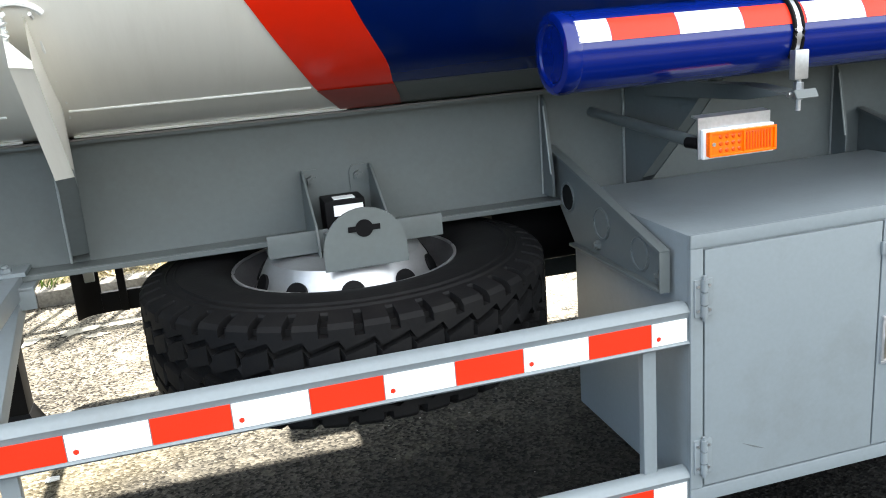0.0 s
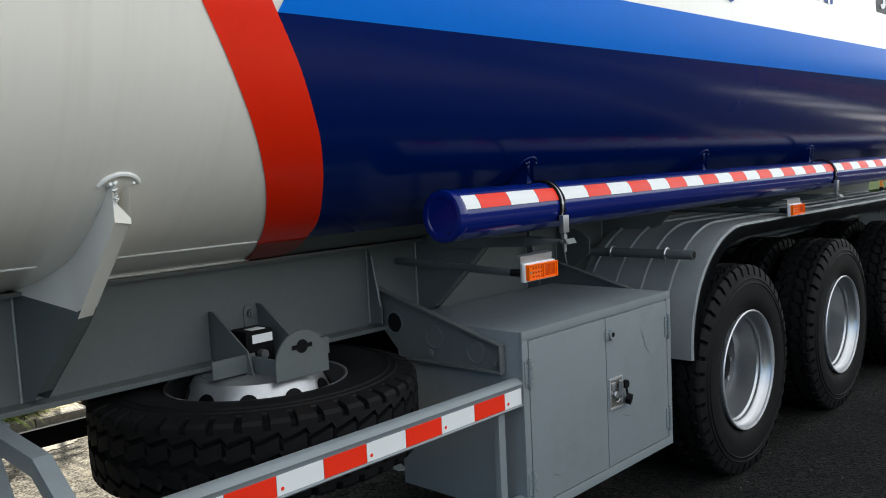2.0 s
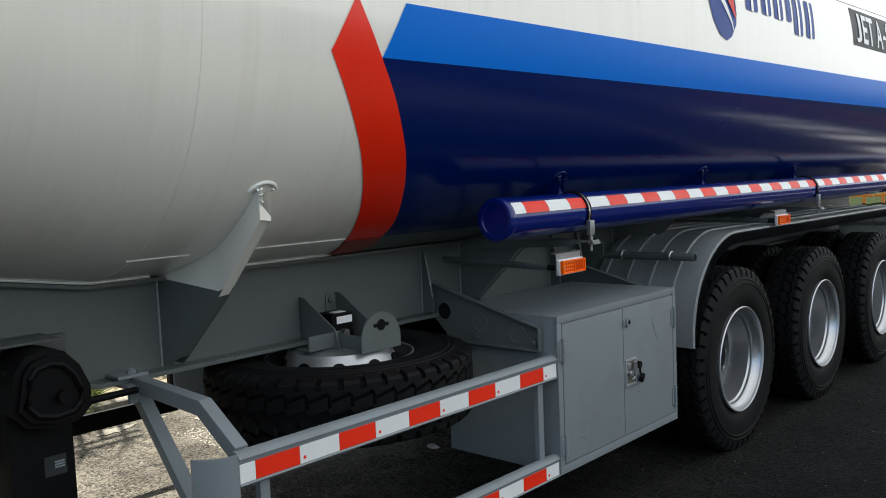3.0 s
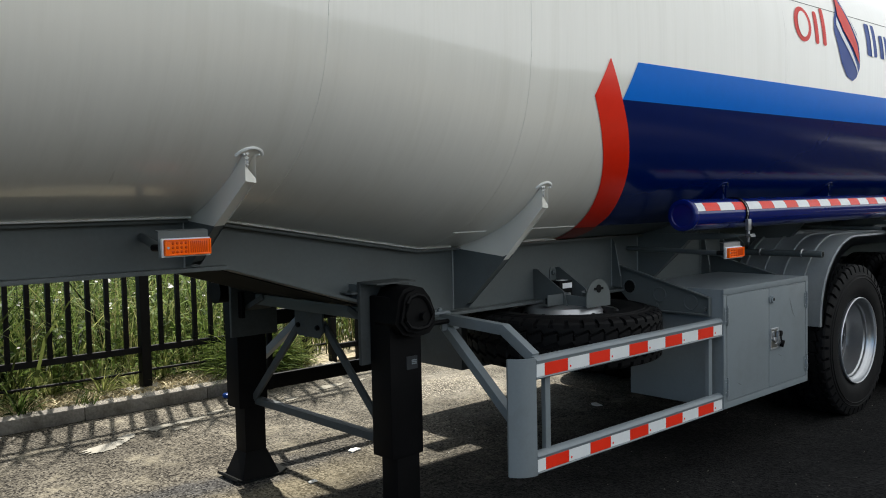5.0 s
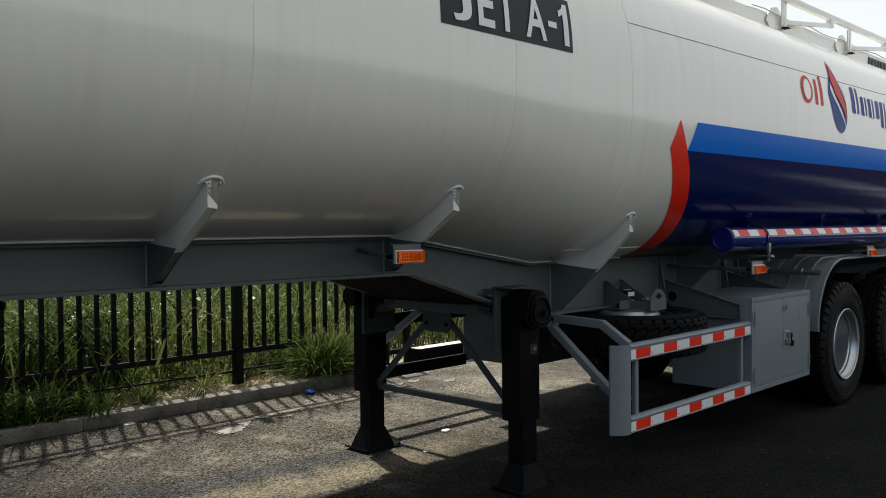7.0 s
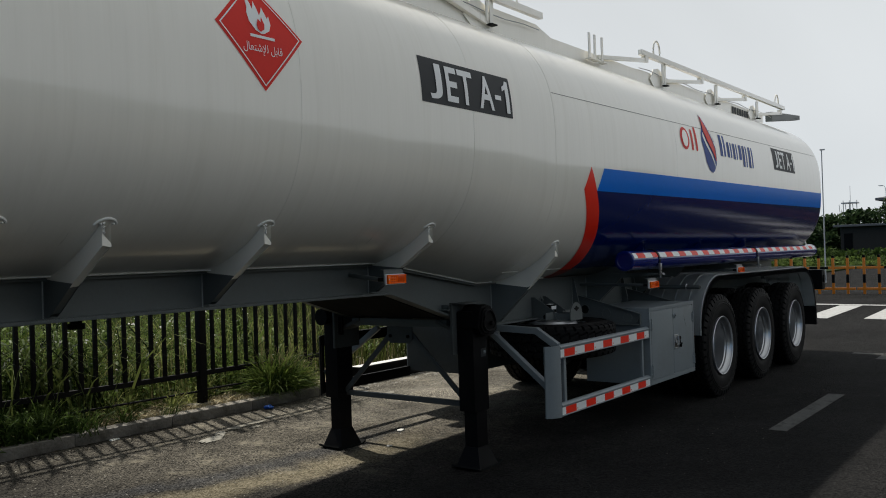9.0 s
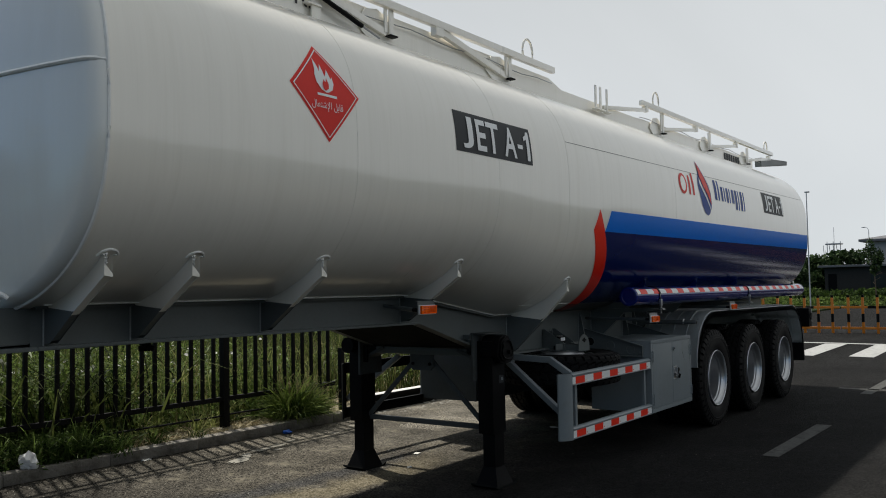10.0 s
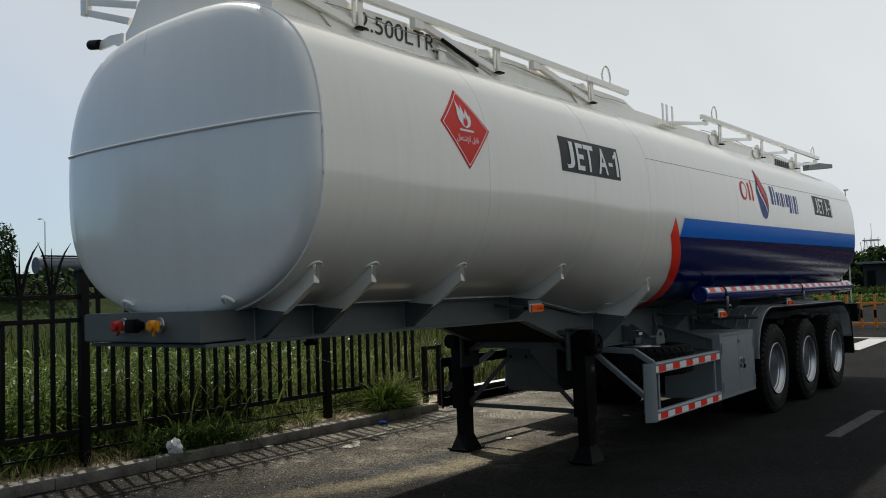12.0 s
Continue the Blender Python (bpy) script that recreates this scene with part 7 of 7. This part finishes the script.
for cx, cy, sl, sw, turn, sd, m in ((-1.25, 4.78, 0.26, 0.08, 27, 3, M_SPILL), (-1.06, 4.93, 0.10, 0.05, 40, 14, M_SPILL), (-0.78, 5.00, 0.17, 0.06, 14, 7, M_THIN), (-0.53, 5.03, 0.15, 0.055, 4, 4, M_THIN), (-0.70, 4.86, 0.09, 0.035, 6, 8, M_THIN), (-0.28, 5.12, 0.12, 0.04, 20, 12, M_THIN),
                                    (0.35, 5.06, 0.10, 0.05, 10, 10, M_THIN), (0.85, 5.22, 0.20, 0.06, 8, 5, M_THIN), (1.15, 5.24, 0.11, 0.05, 0, 9, M_THIN), (1.42, 5.0, 0.16, 0.06, 16, 6, M_THIN)):
    rng = np.random.default_rng(sd)
    bm = B()
    pts = []
    ct, st = math.cos(radians(turn)), math.sin(radians(turn))
    for i, a in enumerate(steps(0, 6.17, 46)):
        r = 0.75 + 0.2 * noise.noise((1.6 * math.cos(a) + sd, 1.6 * math.sin(a), 0)) + 0.3 * noise.noise((4 * math.cos(a), 4 * math.sin(a), sd)) + rng.uniform(-0.1, 0.1)
        u, v = sl * r * math.cos(a), sw * r * math.sin(a) * (1.25 - 0.55 * math.cos(a))
        pts.append((cx + ct * u - st * v, cy + st * u + ct * v))
    prism(bm, pts, "z", 0.003, 0.005)
    thing("plaster_spill", bm, m, "pale spilled plaster patch on the asphalt", "stain", "spills", "structure", 0)
bm = B()
prism(bm, [(-0.14, -0.07), (0.10, -0.09), (0.16, 0.0), (0.05, 0.09), (-0.10, 0.07)], "z", 0.0, 0.022, 0.004)
thing("flat_stone", bm, M_GRAVEL, "flat pale stone lying beside the fence post", "stone", at=pose(-0.52, 5.98, 0.088, rz=12))

# ---- background ----


def crown(cx, cy, cz, rx, ry, rz, count, size, seed):
    rng = np.random.default_rng(seed)
    lobes = [(rng.normal(0, 0.45), rng.normal(0, 0.45), rng.normal(0, 0.4), rng.uniform(0.35, 0.6)) for _ in range(9)]
    V, F = [], []
    for i in range(count):
        lx, ly, lz, lr = lobes[rng.integers(len(lobes))]
        d = rng.normal(0, 1, 3)
        d = d / np.linalg.norm(d) * lr * rng.uniform(0.6, 1.05)
        p = np.array((cx + rx * (lx + d[0]), cy + ry * (ly + d[1]), cz + rz * (lz + d[2])))
        u, w = rng.normal(0, 1, 3), rng.normal(0, 1, 3)
        u = u / np.linalg.norm(u) * size * rng.uniform(0.6, 1.3)
        w = w / np.linalg.norm(w) * size * rng.uniform(0.4, 0.9)
        k = len(V)
        V += [tuple(p - u), tuple(p + w), tuple(p + u), tuple(p - w)]
        F.append((k, k + 1, k + 2, k + 3))
    me = bpy.data.meshes.new("crown")
    me.from_pydata(V, [], F)
    me.materials.append(M_LEAF)
    return me


def tree(x, y, h, r, seed, label, trunk=0.12, leaf=0.22, n=1500, low=0.45):
    t = root("tree", x, y, 0, label, "tree")
    bm = B()
    rng = np.random.default_rng(seed)
    pts = [(x, y, 0), (x + 0.1 * r, y, h * 0.3), (x, y + 0.08 * r, h * 0.6), (x, y, h * 0.85)]
    for (a, b_), rr in zip(zip(pts, pts[1:]), (1.0, 0.7, 0.4)):
        rod(bm, a, b_, trunk * rr, 10, trunk * rr * 0.7)
    for i in range(6):
        a = i * 1.05 + seed
        z = h * (0.4 + 0.07 * i)
        rod(bm, (x, y, z), (x + 0.7 * r * math.cos(a), y + 0.7 * r * math.sin(a), z + 0.3 * r), trunk * 0.35, 6, 0.02)
    part("trunk", bm, M_BARK, t)
    ob = part("crown", crown(x, y, h * (1 + low) / 2, r, r, h * (1 - low) / 1.6, n, leaf, seed), None, t)
    return t


for i, (x, y, h, r) in enumerate(((-22, 34, 7.5, 3.2), (-27, 36, 8.5, 3.6), (-33, 38, 7, 3.5), (-15.5, 60, 6, 3.0))):
    tree(x, y, h, r, 20 + i, "dark leafy tree beyond the field", 0.18, 0.30, 1600, 0.2)
for i, (x, y, h, r) in enumerate(((66.6, 16.4, 3.4, 1.6), (70, 18.4, 3.9, 2.0), (75.3, 22.0, 4.3, 2.4))):
    tree(x, y, h, r, 40 + i, "dark bushy tree beside the far buildings", 0.12, 0.17, 6000, 0.1)
tree(41, 6.24, 3.5, 0.45, 47, "young staked street tree with a thin trunk", 0.04, 0.08, 900, 0.62)


def bush_row(name, x0, x1, y0, y1, h, n, size, seed, label, m=M_LEAF, ragged=1.0):
    rng = np.random.default_rng(seed)
    V, F = [], []
    for i in range(n):
        t = rng.uniform(0, 1)
        x, y = x0 + (x1 - x0) * t, y0 + (y1 - y0) * t
        hh = h * (1 - 0.4 * ragged + ragged * (0.25 * math.sin(9.1 * t + seed) + 0.2 * math.sin(31 * t) + 0.12 * math.sin(77 * t)))
        p = np.array((x + rng.normal(0, 0.5), y + rng.normal(0, 0.5), hh * rng.uniform(0, 1) ** 0.7))
        u, w = rng.normal(0, 1, 3), rng.normal(0, 1, 3)
        u = u / np.linalg.norm(u) * size * rng.uniform(0.6, 1.3)
        w = w / np.linalg.norm(w) * size * rng.uniform(0.4, 0.9)
        k = len(V)
        V += [tuple(p - u), tuple(p + w), tuple(p + u), tuple(p - w)]
        F.append((k, k + 1, k + 2, k + 3))
    me = bpy.data.meshes.new(name)
    me.from_pydata(V, [], F)
    me.materials.append(m)
    return tagged(new(name, me), label, "bushes", kind="stuff")


bush_row("hedge", 74, 72.5, 24, 12.4, 4.5, 14000, 0.20, 5, "dense dark green hedge behind the outbuilding", ragged=0.3)
bush_row("low_bushes", 61.0, 60.0, 17, -12, 1.35, 7000, 0.16, 2, "low dark weeds in front of the dark wall", M_WEED, 0.5)
bush_row("verge_weeds", 54.5, 53.0, 18, -14, 0.38, 7000, 0.13, 8, "low bright green weeds on the far verge", M_BROAD, 0.5)
bush_row("verge_weeds", 57.5, 57.0, 18, -14, 0.72, 7000, 0.13, 9, "low green weeds behind the far kerb", M_BROAD, 0.4)
bush_row("embankment_bushes", -12, 30, 44.2, 45.5, 3.9, 12000, 0.18, 3, "rough bushes on the far embankment")

bush_row("field_edge_bushes", -70, -9.5, 36, 43, 3.6, 9000, 0.22, 6, "dark bushes along the far edge of the field")

# far embankment with a parked tank wagon
bm = B()
prism(bm, [(41, 0.0), (46, 2.7), (52, 2.7), (58, 0.0)], "x", -60, 70)
thing("embankment", bm, M_BANK, "grassy embankment beyond the field", "embankment", kind="structure", smooth=0)
wagon = root("tank_wagon", 20, 48, 2.7, "silver tank wagon parked on the far embankment", "wagon")
bm = B()
rod(bm, (16.6, 48, 4.07), (27, 48, 4.07), 0.50, 24)
part("tank", bm, M_WAGON, wagon)
bm = B()
box(bm, 14.0, 27.5, 47.5, 48.5, 2.62, 3.56, 0.02)
box(bm, 17.0, 26.5, 47.8, 48.2, 4.60, 4.68, 0.01)
for x in (17.2, 18.2, 25.3, 26.3):
    rod(bm, (x, 47.4, 3.05), (x, 48.6, 3.05), 0.38, 18)
part("underframe", bm, M_BLACK, wagon)
for i, (x, y) in enumerate(((13.7, 46.5), (11.6, 47), (9.4, 46.5))):
    tree(x, y, 5.3 - 0.2 * i, 1.35, 60 + i, "dark leafy tree on the far embankment", 0.14, 0.12, 6000, 0.2)


def street_lamp(x, y, h, arm):
    s = root("street_lamp", x, y, 0, "slim grey street lamp post in the distance", "street lamp", "street lamps")
    bm = B()
    rod(bm, (x, y, 0), (x, y, h), 0.055, 10, 0.03)
    part("post", bm, M_POLE, s)
    bm = B()
    sweep(bm, [(x, y, h - 0.05), (x, y + 0.4 * arm, h + 0.2), (x, y + arm, h + 0.25)], 0.02, 6)
    part("arm", bm, M_POLE, s)
    bm = B()
    box(bm, x - 0.07, x + 0.07, y + arm - 0.1, y + arm + 0.25, h + 0.2, h + 0.27, 0.02)
    part("lamp_head", bm, M_POLE, s)


street_lamp(20.7, 55, 7.4, 0.6)
street_lamp(82, 13.4, 6.5, 0.35)

# slim pole behind the trailer
bm = B()
PX, PY, PZ = 30.0, 6.84, 5.25
rod(bm, (PX, PY, 0), (PX, PY, PZ), 0.028, 10, 0.02)
box(bm, PX - 0.05, PX + 0.05, PY - 0.12, PY + 0.06, PZ, PZ + 0.05, 0.01)
thing("slim_pole", bm, M_POLE, "slim pale steel pole with a small head", "pole")

mast = root("radio_mast", 90, 18.35, 0, "thin mast on a lattice platform on the skyline", "mast")
bm = B()
rod(bm, (90, 18.1, 0), (90, 18.1, 7.4), 0.04, 8, 0.02)
part("pole", bm, M_POLE, mast)
bm = B()
box(bm, 89.5, 90.5, 17.35, 18.9, 5.55, 5.68)
for y in (17.5, 18.2, 18.8):
    rod(bm, (90, y, 0), (90, y, 5.9), 0.04, 6)
    rod(bm, (90, y, 0.5), (90, y + 0.4, 5.5), 0.03, 6)
part("platform", bm, M_POLE, mast)

# low dark building and the pale house behind it
hut = root("outbuilding", 63.2, 2, 0, "low dark flat-roofed outbuilding behind the weeds", "building")
bm = B()
box(bm, 63.2, 70, -11.6, 13.4, 0, 2.72, 0.02)
part("wall", bm, M_WALLD, hut)
bm = B()
box(bm, 62.8, 70.3, -11.9, 13.8, 2.72, 2.88, 0.02)
part("roof", bm, M_ROOF, hut)
bm = B()
box(bm, 63.16, 63.2, 12.55, 13.15, 0, 2.22)
part("door", bm, M_BLACK, hut)
for y in (8.7, 5.3, 1.9):
    bm = B()
    box(bm, 63.16, 63.2, y, y + 1.5, 1.2, 2.1)
    part("window", bm, M_GLASS, hut)
house = root("house", 90, 3, 0, "pale rendered house with a grey hipped roof", "house")
bm = B()
box(bm, 84.1, 97, -7.5, 13.9, 0, 5.46, 0.02)
part("wall", bm, M_HOUSE, house)
bm = B()
v = [bm.verts.new(p) for p in ((83.5, -8.3, 5.46), (83.5, 14.6, 5.46), (97.6, 14.6, 5.46), (97.6, -8.3, 5.46), (83.5, -8.3, 5.68), (83.5, 14.6, 5.68), (97.6, 14.6, 5.68), (97.6, -8.3, 5.68), (90.2, -0.8, 7.1), (90.2, 6.6, 7.1))]
for f in ((0, 1, 2, 3), (0, 1, 5, 4), (1, 2, 6, 5), (2, 3, 7, 6), (3, 0, 4, 7), (4, 5, 9, 8), (5, 6, 9), (6, 7, 8, 9), (7, 4, 8)):
    bm.faces.new([v[i] for i in f])
part("roof", bm, M_ROOF, house, smooth=0)
for y in (10.3, 6.0, 1.6):
    bm = B()
    box(bm, 84.05, 84.1, y, y + 1.7, 3.0, 4.8)
    w = part("window", bm, M_GLASS, house)
    bm = B()
    box(bm, 83.98, 84.1, y - 0.1, y + 1.8, 2.88, 3.0)
    part("sill", bm, M_HOUSE, w)

# orange crowd barrier across the far lane
bm = B()
box(bm, -0.035, 0.035, -0.035, 0.035, 0.0, 1.10, 0.006)
UPR = finish("upright", bm, M_ORANGE)
bm = B()
box(bm, -0.037, 0.037, -0.037, 0.037, 0.34, 0.60, 0.0)
UPB = finish("black_band", bm, M_BLACK)
bm = B()
box(bm, -0.037, 0.037, -0.037, 0.037, 1.10, 1.18, 0.01)
UPC = finish("black_cap", bm, M_BLACK)
for k in range(-5, 4):
    y0 = 6.2 - 2.1 * (k + 3)
    b_ = root("crowd_barrier", 22, y0 - 1, 0, "orange steel crowd barrier with black bands", "barrier", "crowd barriers")
    for z in (0.16, 0.80):
        bm = B()
        box(bm, 21.97, 22.03, y0 - 2.05, y0, z - 0.035, z + 0.035, 0.006)
        part("rail", bm, M_ORANGE, b_)
        if z > 0.5:
            bm = B()
            box(bm, 21.967, 22.033, y0 - 1.3, y0 - 0.75, z - 0.037, z + 0.037)
            part("black_band", bm, M_BLACK, b_)
    for i in range(5):
        shared("upright", UPR, b_, pose(22, y0 - 0.2 - 0.41 * i, 0.0))
        shared("black_band", UPB, b_, pose(22, y0 - 0.2 - 0.41 * i, 0.0))
        shared("black_cap", UPC, b_, pose(22, y0 - 0.2 - 0.41 * i, 0.0))

# dark tree line, unseen, added to close the place behind the camera and past the front of the trailer and to darken low
# reflections
bm = B()
V = []
way = [(140.0, -13.0), (15.0, -46.0), (-35.0, -46.0), (-62.0, -20.0), (-66.0, 40.0)]
i = 0
for (xa, ya), (xb, yb) in zip(way, way[1:]):
    k = int(math.hypot(xb - xa, yb - ya) / 2.8)
    across = Vector((yb - ya, xa - xb, 0)).normalized() * -1
    for x, y in zip(steps(xa, xb, k)[:-1], steps(ya, yb, k)[:-1]):
        i += 1
        h = 6.4 + 1.3 * math.sin(i * 0.31) + 0.9 * math.sin(i * 0.83 + 1) + 0.6 * math.sin(i * 1.9)
        V.append((bm.verts.new((x, y, 0)), bm.verts.new((x + across.x, y + across.y, h * 0.8)), bm.verts.new((x + 4 * across.x, y + 4 * across.y, h))))
for a, c in zip(V, V[1:]):
    for k in range(2):
        bm.faces.new((a[k], c[k], c[k + 1], a[k + 1]))
thing("backdrop_trees", bm, M_BACK, "unseen dark green tree line added far behind the yard", "trees", kind="structure", smooth=60)
